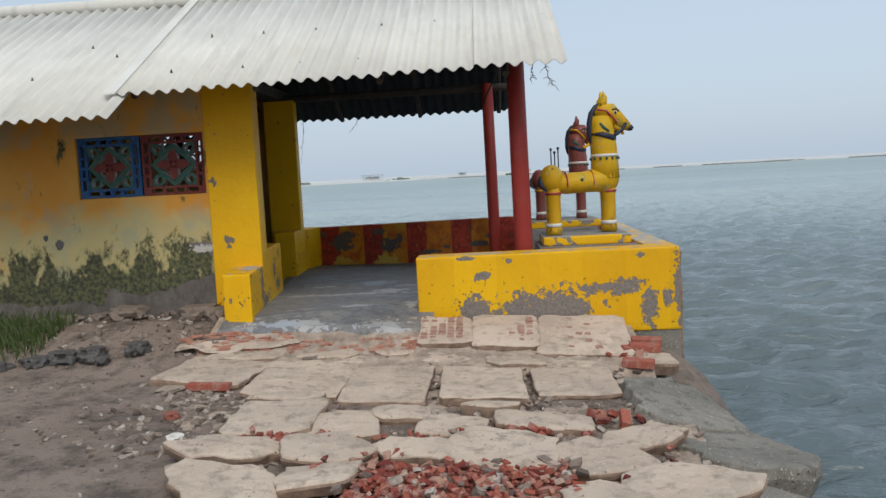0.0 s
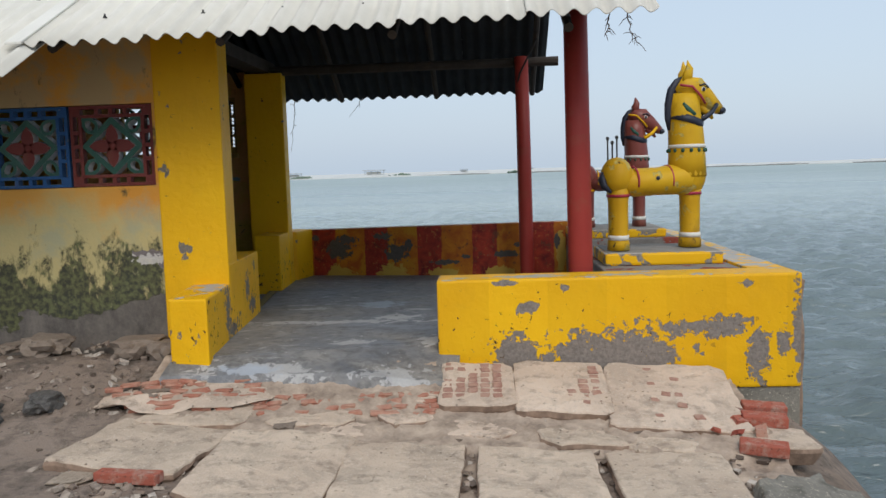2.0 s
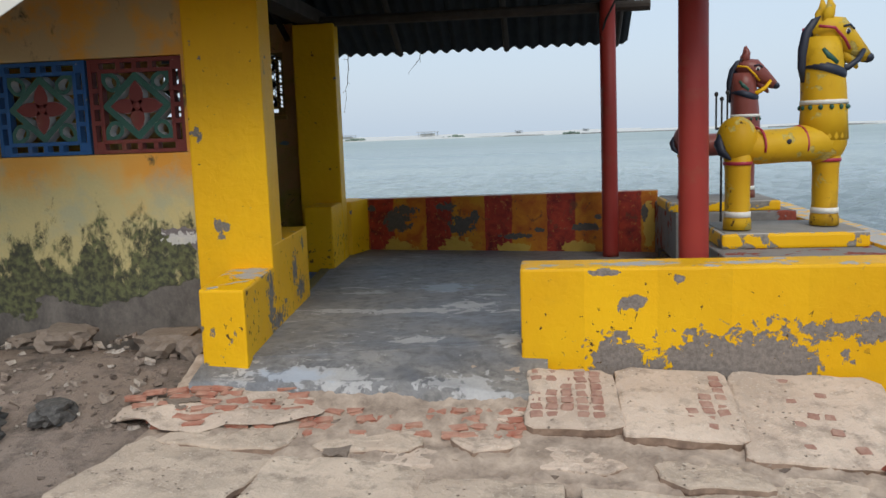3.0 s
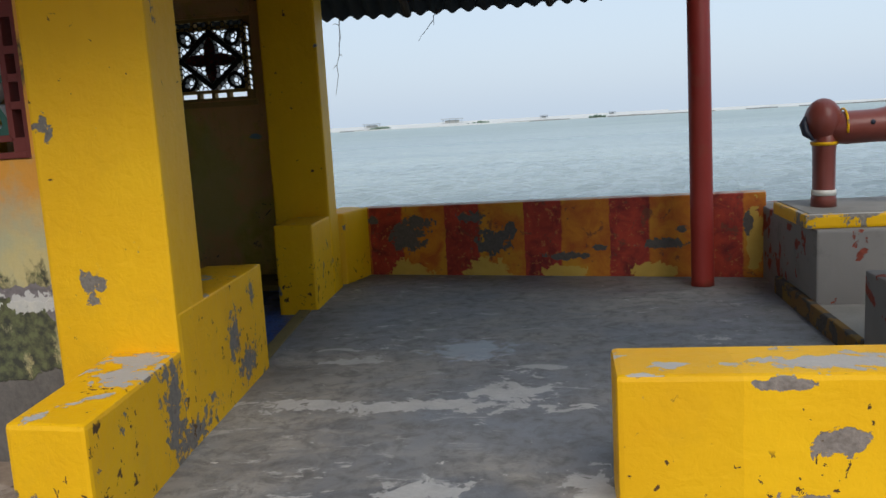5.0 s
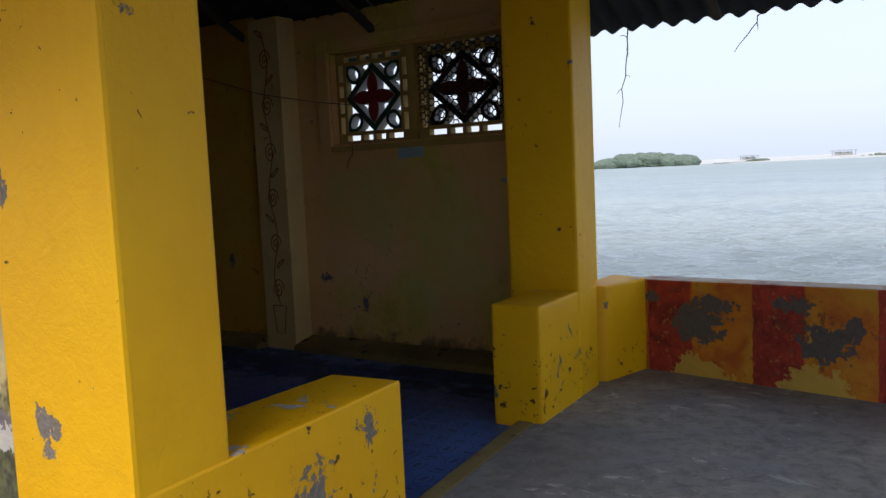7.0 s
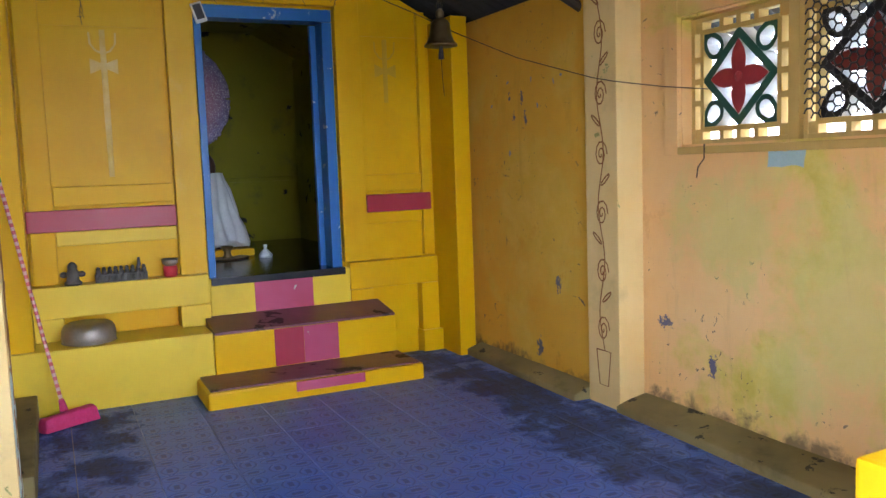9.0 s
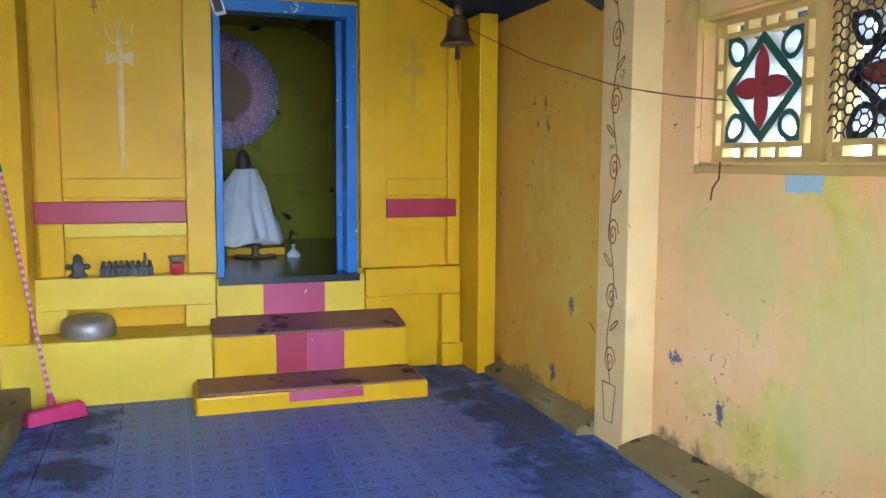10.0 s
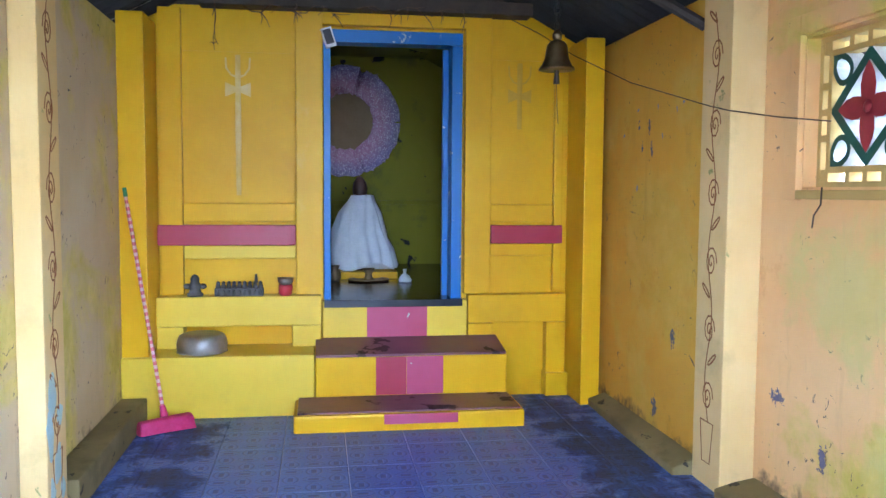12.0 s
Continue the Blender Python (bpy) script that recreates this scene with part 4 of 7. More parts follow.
# gable above the shrine wall
bm = bmesh.new()
tri = [(9.35, 2.98), (13.2, 2.98), (11.1, 3.68)]
f0 = [bm.verts.new((-7.72, y, z)) for y, z in tri]
f1 = [bm.verts.new((-7.66, y, z)) for y, z in tri]
bm.faces.new(f0)
bm.faces.new(f1[::-1])
for i in range(3):
    bm.faces.new((f0[i], f0[(i + 1) % 3], f1[(i + 1) % 3], f1[i]))
setting(part("wall_gable", bm, M_wood), "dark boarded gable over the shrine wall", "wall")

# sanctum behind the doorway
vault = [(10.05, 3.0), (10.4, 3.16), (12.1, 3.16), (12.68, 2.86)]
setting(part("wall_sanctum_back", extrude_x([(10.05, 0.4), *vault, (12.68, 0.4)], -11.0, -10.9), M_green_in), "olive green painted back wall of the inner shrine", "wall")
walled("wall_sanctum_side", (-10.9, -7.8), False, 12.58, 12.68, 0.4, 2.86, [], M_green_in, "olive green painted side wall of the inner shrine")
walled("wall_sanctum_side_south", (-10.9, -7.8), False, 10.05, 10.15, 0.4, 3.0, [], M_green_in, "olive green painted side wall of the inner shrine")
setting(part("floor_sanctum", box(-10.9, -7.802, 10.15, 12.58, 0.5, 0.735), M_darkfloor), "dark polished stone floor of the inner shrine", "floor")
setting(part("ceiling_sanctum", extrude_x([*vault, *[(y, z + 0.03) for y, z in vault[::-1]]], -11.0, -7.8), M_green_in), "painted ceiling of the inner shrine under the roof slope", "ceiling")
setting(part("trim_sanctum", box(-10.897, -10.85, 10.15, 12.58, 1.44, 1.49, 0.006), M_green_in), "thin ledge along the inner shrine wall", "trim")

# front pillar with its stubs
setting(part("pillar_front", prism([(-2.70, 9.29), (-2.15, 9.29), (-2.18, 9.625), (-2.72, 9.625)], -0.3, 2.70, 0.015), M_yellow), "square yellow painted corner pillar, chipped near its foot", "pillar")
setting(part("stub_wall_front", prism([(-2.345, 8.45), (-2.05, 8.43), (-2.148, 9.295), (-2.46, 9.295)], -0.12, 0.445, 0.018), M_yellow), "low yellow block in front of the pillar, worn grey on top", "low wall")
setting(part("stub_wall_side", prism([(-2.55, 9.31), (-2.150, 9.31), (-2.176, 9.625), (-2.258, 10.53), (-2.57, 10.50)], -0.1, 0.60, 0.010), M_yellow), "low yellow side wall with flaking grey patches", "low wall")
setting(part("stub_wall_back", prism([(-2.71, 11.97), (-2.41, 11.97), (-2.465, 12.87), (-2.76, 12.87)], -0.1, 0.64, 0.018), M_yellow), "low yellow block at the back pillar's foot", "low wall")
setting(part("pillar_back", prism([(-2.90, 12.54), (-2.437, 12.54), (-2.47, 12.86), (-2.92, 12.86)], 0.0, 2.55, 0.018), M_yellow), "square yellow painted back pillar", "pillar")
setting(part("pier_back", prism([(-2.92, 12.86), (-2.60, 12.86), (-2.60, 13.2), (-2.92, 13.2)], -0.6, 2.55, 0.01), M_yellow), "back face of the yellow pillar", "pillar")
setting(part("stub_wall_corner", prism([(-2.62, 12.88), (-2.44, 12.95), (-2.33, 13.40), (-2.62, 13.5)], -0.1, 0.615, 0.018), M_yellow), "short yellow block in the porch corner", "low wall")

# north parapet and the sea-side plinths
bm = prism([(-2.40, 13.38), (0.95, 12.76), (0.98, 12.93), (-2.37, 13.56)], -1.6, [0.605, 0.665, 0.665, 0.605], 0.012)
setting(part("wall_parapet_north", bm, M_stripes), "low porch parapet painted in flaking red and orange squares", "parapet")
bm = prism([(-0.40, 8.72), (2.27, 8.72), (2.27, 9.06), (-0.40, 9.06)], -0.35, 0.50, 0.02)
setting(part("wall_parapet_front", bm, M_yellow_low), "low bright yellow parapet peeling to cement along its foot", "parapet")
bm = roughen(box(2.215, 2.285, 8.735, 9.05, -1.0, 0.44, 0.01), 0.022, 9, 7)
setting(part("corner_wall_core", bm, M_slab_side, None, "", False), "crumbled brick core bared at the parapet corner", "wall core")
bm = prism([(1.3, 8.735), (2.262, 8.735), (2.262, 9.05), (1.3, 9.05)], -1.6, -0.352)
setting(part("footing_front", bm, M_concrete), "dark wet footing under the parapet", "footing")
bm = prism([(1.98, 9.06), (2.27, 9.06), (2.30, 13.2), (2.0, 13.2)], -1.6, 0.50, 0.02)
setting(part("wall_parapet_east", bm, M_yellow_slab), "yellow sea-side parapet with worn top", "parapet")
M_grey_red = chipped("grey_cement_with_red_paint", (0.19, 0.18, 0.17), (0.25, 0.235, 0.22), (0.30, 0.07, 0.045), 0.57, 4.5, None, 0.8, dirty=0.8, dirt=(0.07, 0.065, 0.06))
setting(part("plinth_south", box(0.91, 1.98, 9.06, 10.47, -1.4, 0.48, 0.015), M_grey_red), "grey cement plinth under the yellow horse", "plinth")
setting(part("plinth_middle", box(0.93, 1.98, 10.47, 11.36, -1.4, 0.10, 0.012), M_cement), "low grey recess between the two plinths", "plinth")
setting(part("kerb_middle", box(0.88, 0.928, 10.47, 12.2, -0.2, 0.12, 0.012), M_kerb_paint), "low kerb with flaking red and yellow paint", "kerb")
setting(part("plinth_north", box(0.93, 1.98, 11.36, 13.1, -1.4, 0.555, 0.015), M_grey_red), "grey cement plinth under the brown-red horse", "plinth")
setting(part("slab_south", box(0.96, 1.93, 9.53, 10.30, 0.48, 0.585, 0.02), M_yellow_slab), "yellow-edged base slab under the yellow horse", "slab")
setting(part("slab_north", box(0.88, 1.86, 11.42, 12.25, 0.555, 0.645, 0.02), M_yellow_slab), "yellow-edged base slab under the brown-red horse", "slab")

setting(part("slab_top_south", box(0.985, 1.905, 9.555, 10.275, 0.58, 0.591, 0.003), M_cement), "worn grey cement top of the horse's base", "slab top")
setting(part("slab_top_north", box(0.905, 1.835, 11.445, 12.225, 0.64, 0.651, 0.003), M_cement), "worn grey cement top of the horse's base", "slab top")

# posts and beams
def post(x, y, z0, z1, r, lean=(0, 0)):
    bm_ = lathe([(r * 1.04, 0), (r, 0.05), (r * 0.99, (z1 - z0) * 0.5), (r * 0.97, z1 - z0)], 20)
    roughen(bm_, 0.006, 4)
    ob = part("porch_post", bm_, M_post, None, "", True)
    ob.matrix_world = Matrix.Translation((x, y, z0)) @ Matrix.Shear("XY", 4, lean)
    return setting(ob, "round red-oxide painted porch post holding the roof", "post")


post(0.735, 9.30, 0.0, 2.72, 0.098, (-0.012, 0))
post(0.44, 12.52, 0.0, 2.62, 0.084, (-0.012, 0))
beam = part("beam_north", tube([(-2.9, 12.66, 2.58), (0.0, 12.62, 2.57), (0.86, 12.60, 2.57)], 0.055, 10), M_wood)
setting(beam, "dark round timber beam under the back of the roof", "beam")
setting(part("beam_front", tube([(-2.6, 9.30, 2.66), (0.88, 9.30, 2.70)], 0.055, 10), M_wood), "dark round timber beam under the front of the roof", "beam")
setting(part("beam_ridge", tube([(-11.4, 11.1, 3.62), (1.0, 11.1, 3.62)], 0.06, 10), M_wood), "dark ridge pole under the roof sheets", "beam")
setting(part("beam_shrine", box(-7.58, -7.40, 10.0, 12.50, 2.952, 3.05, 0.01), M_wood), "sooty timber wall plate above the shrine wall", "beam")
setting(part("beam_hall", box(-2.85, -2.60, 9.5, 12.9, 2.56, 2.70, 0.01), M_wood), "dark timber beam across the hall opening", "beam")
for k in range(1, 7):
    x = -6.9 + k * 1.25
    for y0, z0, nm in ((8.6, 2.29, "S"), (13.6, 2.29, "N")):
        setting(part("rafter", tube([(x, y0, z0), (x, 11.1, 3.55)], 0.035, 8), M_wood), "dark round timber rafter", "rafter")
setting(part("brace_wire", tube([(0.36, 12.50, 2.25), (0.40, 12.42, 2.42), (0.60, 12.3, 2.80)], 0.011, 6), M_iron), "thin dark tie at the post head", "tie")

# ---- roof of corrugated sheets ----
PITCH, DEPTH = 0.148, 0.024


def sheet(x0, waves, y0, z0, y1, z1, lift=0.0, dirty_edge=0):
    """One corrugated sheet from its low edge (y0, z0) to its high edge (y1, z1)."""
    sb = bmesh.new()
    up = Vector((0, -(z1 - z0), y1 - y0))
    up = up.normalized() if up.z > 0 else -up.normalized()
    steps = waves * 8
    rows = []
    for lay in (0.0, -0.007):
        for s in (0.0, 1.0):
            row = []
            for i in range(steps + 1):
                x = x0 + i * PITCH / 8
                h = DEPTH * math.cos(2 * math.pi * (x - 0.02) / PITCH) + lift + lay
                row.append(sb.verts.new(Vector((x, y0 + (y1 - y0) * s, z0 + (z1 - z0) * s)) + up * h))
            rows.append(row)
    tl, th, bl, bh = rows
    for i in range(steps):
        sb.faces.new((tl[i], tl[i + 1], th[i + 1], th[i])).material_index = 0
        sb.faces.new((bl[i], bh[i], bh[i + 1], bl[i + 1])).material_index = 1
        sb.faces.new((tl[i], bl[i], bl[i + 1], tl[i + 1])).material_index = 0
        sb.faces.new((th[i], th[i + 1], bh[i + 1], bh[i])).material_index = 0
    sb.faces.new((tl[0], th[0], bh[0], bl[0]))
    sb.faces.new((tl[-1], bl[-1], bh[-1], th[-1]))
    return sb


roof = setting(new("roof"), "weathered white corrugated cement sheet gable roof", "roof")
SL = (3.76 - 2.29) / (11.1 - 8.35)


def south_z(y):
    return 2.29 + (y - 8.35) * SL


for k in range(5):
    x0 = -3.26 + k * 6 * PITCH
    part("roof_sheet", sheet(x0, 6, 8.35 + 0.012 * (k % 2), south_z(8.35) + 0.016 * k, 11.1, 3.76, 0.0025 * (k % 2)), [M_roof, M_shade_soot], roof, smooth=True)
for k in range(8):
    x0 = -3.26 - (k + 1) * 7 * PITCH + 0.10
    part("roof_sheet", sheet(x0, 7, 7.95, south_z(7.95) - 0.035, 11.1, 3.72, 0.0025 * (k % 2)), [M_roof, M_shade_soot], roof, smooth=True)
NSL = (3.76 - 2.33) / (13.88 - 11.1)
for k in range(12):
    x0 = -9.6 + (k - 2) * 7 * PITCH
    part("roof_sheet", sheet(x0, 7, 13.88, 2.33 + 0.004 * (k % 3), 11.1, 3.76, 0.0025 * (k % 2)), [M_roof, M_shade_soot], roof, smooth=True)
# cover strip over the joint of the two levels, ridge cap and bolts
strip = bmesh.new()
prism([(-3.33, 8.30), (-3.21, 8.30), (-3.21, 11.1), (-3.33, 11.1)], 0, 0.02, 0.006, strip)
for v in strip.verts:
    v.co.z += south_z(v.co.y) + 0.026 + 0.02 * noise.noise(Vector((0, v.co.y * 2, 0)))
part("cover_strip", strip, M_roof, roof)
part("ridge_cap", tube([(-11.6, 11.1, 3.75), (1.2, 11.1, 3.75)], 0.09, 14), [M_roof], roof, smooth=True)
for k in range(7):
    for yy, off in ((8.72, 0.0), (9.65, 0.1)):
        x = -0.035 + round((-2.75 + k * 0.62 + off) / PITCH) * PITCH
        b = lathe([(0.016, 0), (0.016, 0.006), (0.008, 0.012), (0.007, 0.03)], 8)
        o = part("roof_bolt", b, M_iron, roof)
        o.location = (x + 0.055, yy, south_z(yy) + 0.03)
for x, yy in ((-4.3, 8.8), (-4.0, 9.6), (-3.6, 9.3), (-5.2, 8.8)):
    o = part("roof_bolt", lathe([(0.016, 0), (0.016, 0.006), (0.008, 0.012), (0.007, 0.03)], 8), M_iron, roof)
    o.location = (x, yy, south_z(yy))


# ---- pierced window blocks ----
def bar(outline, y0, y1, bm_):
    """A flat outline in x and z cut through from y0 to y1; its cut sides take the second material."""
    lo = [bm_.verts.new((x, y0, z)) for x, z in outline]
    hi = [bm_.verts.new((x, y1, z)) for x, z in outline]
    bm_.faces.new(lo)
    bm_.faces.new(hi[::-1])
    for k in range(len(outline)):
        j = (k + 1) % len(outline)
        bm_.faces.new((lo[k], hi[k], hi[j], lo[j])).material_index = 1


M_lime_side = plain("bare_lime_cement", (0.40, 0.40, 0.40), (0.54, 0.54, 0.53), 9, 0.9)


def jali(cx, y, cz, w, h, d, m_frame, m_petal, m_loop, label, net=False):
    win = thing("jali_window", label, "pierced window", "pierced window blocks", (cx, y, cz))
    fb = bmesh.new()
    t = 0.028
    for sx in (-1, 1):
        box(sx * w / 2 - (t if sx > 0 else 0), sx * w / 2 + (t if sx < 0 else 0), 0, d, -h / 2, h / 2, 0.003, fb)
        a = sx * (w / 2 - 0.085)
        box(a - t / 2, a + t / 2, 0, d, -h / 2 + 0.085, h / 2 - 0.085, 0.003, fb)
    for sz in (-1, 1):
        box(-w / 2 + t, w / 2 - t, 0, d, sz * h / 2 - (t if sz > 0 else 0), sz * h / 2 + (t if sz < 0 else 0), 0.003, fb)
        a = sz * (h / 2 - 0.085)
        box(-w / 2 + 0.085, w / 2 - 0.085, 0, d, a - t / 2, a + t / 2, 0.003, fb)
    for i in range(5):
        u = -0.5 + (i + 0.5) / 5 * 1.0
        for s in (-1, 1):
            if i in (0, 4):
                continue
            x = u * (w - 0.10)
            box(x - 0.016, x + 0.016, 0, d, s * (h / 2 - 0.05) - 0.028, s * (h / 2 - 0.05) + 0.028, 0, fb)
            z = u * (h - 0.10)
            box(s * (w / 2 - 0.05) - 0.028, s * (w / 2 - 0.05) + 0.028, 0, d, z - 0.016, z + 0.016, 0, fb)
    for sx in (-1, 1):
        for sz in (-1, 1):
            box(sx * (w / 2 - 0.055) - 0.032, sx * (w / 2 - 0.055) + 0.032, 0.004, d - 0.004, sz * (h / 2 - 0.055) - 0.032, sz * (h / 2 - 0.055) + 0.032, 0, fb)
    part("frame", fb, m_frame, win)
    iw, ih = w / 2 - 0.10, h / 2 - 0.10
    deep = d + 0.03
    db = bmesh.new()
    ow, oh, nw, nh = iw + 0.012, ih + 0.012, iw - 0.052, ih - 0.052
    outer, inner = [(ow, 0), (0, oh), (-ow, 0), (0, -oh)], [(nw, 0), (0, nh), (-nw, 0), (0, -nh)]
    for k in range(4):
        j = (k + 1) % 4
        bar([outer[k], outer[j], inner[j], inner[k]], 0.004, deep, db)
    part("diamond", db, [m_loop, M_lime_side], win)
    pb = bmesh.new()
    bar([(-0.055, -0.055), (0.055, -0.055), (0.055, 0.055), (-0.055, 0.055)], 0.008, deep - 0.01, pb)
    ball((0, 0.012, 0), (0.036, 0.022, 0.036), pb)
    for turn, ln in ((0, nw * 0.97), (90, nh * 0.97), (180, nw * 0.97), (270, nh * 0.97)):
        c, s_ = math.cos(radians(turn)), math.sin(radians(turn))
        half = [(0.05, 0.03), (0.28, 0.05), (0.5, 0.053), (0.72, 0.042), (0.9, 0.02), (1.0, 0.004)]
        edge = [(u * ln, q) for u, q in half] + [(u * ln, -q) for u, q in half[::-1]]
        bar([(x * c - z * s_, x * s_ + z * c) for x, z in edge], 0.0, deep - 0.02, pb)
    part("flower", pb, [m_petal, M_lime_side], win)
    lb = bmesh.new()
    for sx in (-1, 1):
        for sz in (-1, 1):
            cx_, cz_, r = sx * iw * 0.70, sz * ih * 0.70, min(iw, ih) * 0.29
            rings_ = ([], [])
            for k in range(16):
                a = 2 * math.pi * k / 16
                away = max(0.0, math.cos(a - math.atan2(sz, sx)))
                for ring_, q in zip(rings_, (r, r - 0.03)):
                    q *= 0.94 + 0.62 * away ** 4
                    ring_.append((cx_ + q * math.cos(a), cz_ + q * math.sin(a)))
            for k in range(16):
                j = (k + 1) % 16
                bar([rings_[0][k], rings_[0][j], rings_[1][j], rings_[1][k]], 0.006, deep - 0.006, lb)
    part("corner_loops", lb, [m_loop, M_lime_side], win)
    if net:
        nb = bmesh.new()
        s = 0.028
        for i in range(int(w / (s * 1.5)) + 1):
            for j in range(int(h * 0.8 / (s * 1.732)) + 1):
                x, z = -w / 2 + i * s * 1.5, -h / 2 + h * 0.14 + (j + 0.5 * (i % 2)) * s * 1.732
                if abs(x) > w / 2 - 0.01 or z > h / 2 - 0.05:
                    continue
                p = [Vector((x + s * math.cos(radians(60 * k)), -0.012, z + s * math.sin(radians(60 * k)))) for k in range(7)]
                for u, v in zip(p[:3], p[1:4]):
                    tube([u, v], 0.005, 4, 1, nb, 0, False)
        part("wire_net", nb, M_black, win, "black hexagonal wire net over the block")
    return win


jali(-3.81, 9.345, 1.607, 0.70, 0.665, 0.07, M_jali_blue, M_jali_red, M_green, "blue-painted pierced cement window block with a maroon flower")
jali(-3.09, 9.345, 1.607, 0.70, 0.665, 0.07, M_jali_red, M_jali_red, M_green, "maroon-painted pierced cement window block with scuffed paint")
jali(-4.475, 13.27, 1.99, 0.73, 0.72, 0.07, M_jali_tan, M_petal, M_green, "ochre pierced window block with crimson flower and green diamond")
jali(-3.64, 13.27, 1.99, 0.80, 0.72, 0.07, M_jali_tan, M_jali_red, M_black, "ochre pierced window block behind black wire net", True)
setting(part("window_frame_north", box(-4.96, -4.845, 13.165, 13.2, 1.57, 2.46, 0.006), M_inner_east), "plain raised surround of the pierced window", "window surround")
setting(part("window_mullion", box(-4.108, -4.042, 13.24, 13.36, 1.62, 2.36, 0.004), M_jali_tan), "ochre mullion between two pierced blocks", "mullion")
setting(part("window_sill", box(-4.842, -3.2, 13.16, 13.2, 1.575, 1.618, 0.006), M_jali_tan), "narrow ochre sill under the pierced window", "sill")
setting(part("window_head", box(-4.843, -3.2, 13.165, 13.2, 2.362, 2.46, 0.006), M_inner_east), "plain head over the pierced window", "window head")

# ---- hall: pilasters and kerbs ----
setting(part("pilaster_north", box(-5.532, -5.20, 13.0, 13.197, -0.05, 2.68, 0.008), M_pale_ochre), "pale yellow wall pilaster with a painted brown vine", "pilaster")
setting(part("pilaster_south", box(-5.41, -5.11, 9.48, 9.605, -0.05, 2.68, 0.008), M_pale_ochre), "pale wall pilaster with a painted brown vine", "pilaster")
setting(part("kerb_north_west", roughen(prism([(-7.15, 12.91), (-5.535, 12.88), (-5.535, 13.047), (-7.15, 13.047)], -0.06, [0.02, 0.01, 0.065, 0.065], 0.012), 0.012, 6, 3), M_ledge), "mossy cement kerb along the wall", "kerb")
setting(part("kerb_north_east", roughen(prism([(-5.197, 12.97), (-2.93, 12.90), (-2.93, 13.197), (-5.197, 13.197)], -0.06, [0.01, 0.02, 0.065, 0.065], 0.012), 0.012, 6, 3), M_ledge), "mossy cement kerb along the wall", "kerb")
setting(part("kerb_south", box(-7.1, -5.415, 9.48, 9.66, -0.05, 0.13, 0.012), M_ledge), "mossy cement kerb along the wall", "kerb")
setting(part("kerb_south_east", box(-5.105, -2.72, 9.48, 9.62, -0.05, 0.10, 0.012), M_ledge), "mossy cement kerb along the wall", "kerb")
setting(part("threshold", prism([(-2.375, 10.40), (-2.285, 10.40), (-2.475, 12.0), (-2.565, 12.0)], -0.1, 0.003, 0.006), M_ledge), "worn cement threshold strip", "threshold")


def vine(name, x, y, face, z0, z1, w, parent):
    """A brown painted scroll on a pilaster face that looks along face (+1: to +y, -1: to -y)."""
    vb = bmesh.new()
    n = 6
    step = (z1 - z0 - 0.3) / n
    yy = y + face * 0.003

    def line(pts, r=0.0055):
        tube([(px, yy, pz) for px, pz in pts], r, 4, 0.4, vb)
    line([(x + 0.03 * math.sin((z - z0) * 9.0), z) for z in [z0 + 0.28 + k * (z1 - z0 - 0.3) / 60 for k in range(61)]])
    for k in range(n):
        c = z0 + 0.42 + k * step
        line([(x + 0.005 + 0.066 * (1 - a / 22) * math.cos(a * 0.62), c + 0.092 * (1 - a / 22) * math.sin(a * 0.62)) for a in range(22)])
        s = -1 if k % 2 else 1
        line([(x + s * (0.045 + 0.045 * math.cos(q * 0.7) + 0.01 * math.sin(q * 0.7)), c + 0.215 + 0.022 * math.sin(q * 0.7) + 0.03 * math.cos(q * 0.7)) for q in range(10)])
    line([(x - 0.07, z0 + 0.28), (x - 0.04, z0 + 0.05), (x + 0.05, z0 + 0.05), (x + 0.08, z0 + 0.28), (x - 0.07, z0 + 0.28)])
    return part(name, vb, M_brown_line, parent, "brown painted vine scroll")


vine("painted_vine", -5.366, 13.0, -1, 0.05, 2.6, 0.2, bpy.data.objects["pilaster_north"])
vine("painted_vine", -5.26, 9.605, 1, 0.05, 2.6, 0.2, bpy.data.objects["pilaster_south"])

# ---- shrine front ----
shrine = setting(new("shrine_front"), "bright yellow moulded shrine front with maroon bands", "shrine front")


def trim_box(name, x1, y0, y1, z0, z1, m, bevel=0.008, x0=-7.6):
    return part(name, box(x0, x1, y0, y1, z0, z1, bevel), m, shrine)


# left bay
trim_box("corner_pier", -7.15, 9.48, 9.665, -0.05, 2.83, M_yellow_in)
trim_box("stile", -7.545, 9.685, 9.85, 0.80, 2.95, M_yellow_in)
trim_box("door_pilaster", -7.53, 10.69, 10.895, 0.77, 2.95, M_yellow_worn)
trim_box("rail", -7.555, 9.853, 10.687, 1.36, 1.50, M_yellow_in)
trim_box("maroon_band", -7.527, 9.665, 10.687, 1.18, 1.335, M_maroon)
trim_box("lower_stile", -7.548, 9.685, 9.85, 0.81, 1.177, M_yellow_pale)
trim_box("lower_rail", -7.565, 9.853, 10.687, 1.075, 1.177, M_yellow_pale)
trim_box("shelf", -7.43, 9.665, 10.88, 0.575, 0.80, M_yellow_pale)
trim_box("niche_side", -7.44, 9.665, 9.86, 0.41, 0.573, M_yellow_pale)
trim_box("niche_side", -7.44, 10.66, 10.88, 0.41, 0.573, M_yellow_pale)
trim_box("ledge", -7.11, 9.48, 10.83, -0.05, 0.41, M_yellow_pale, 0.014)
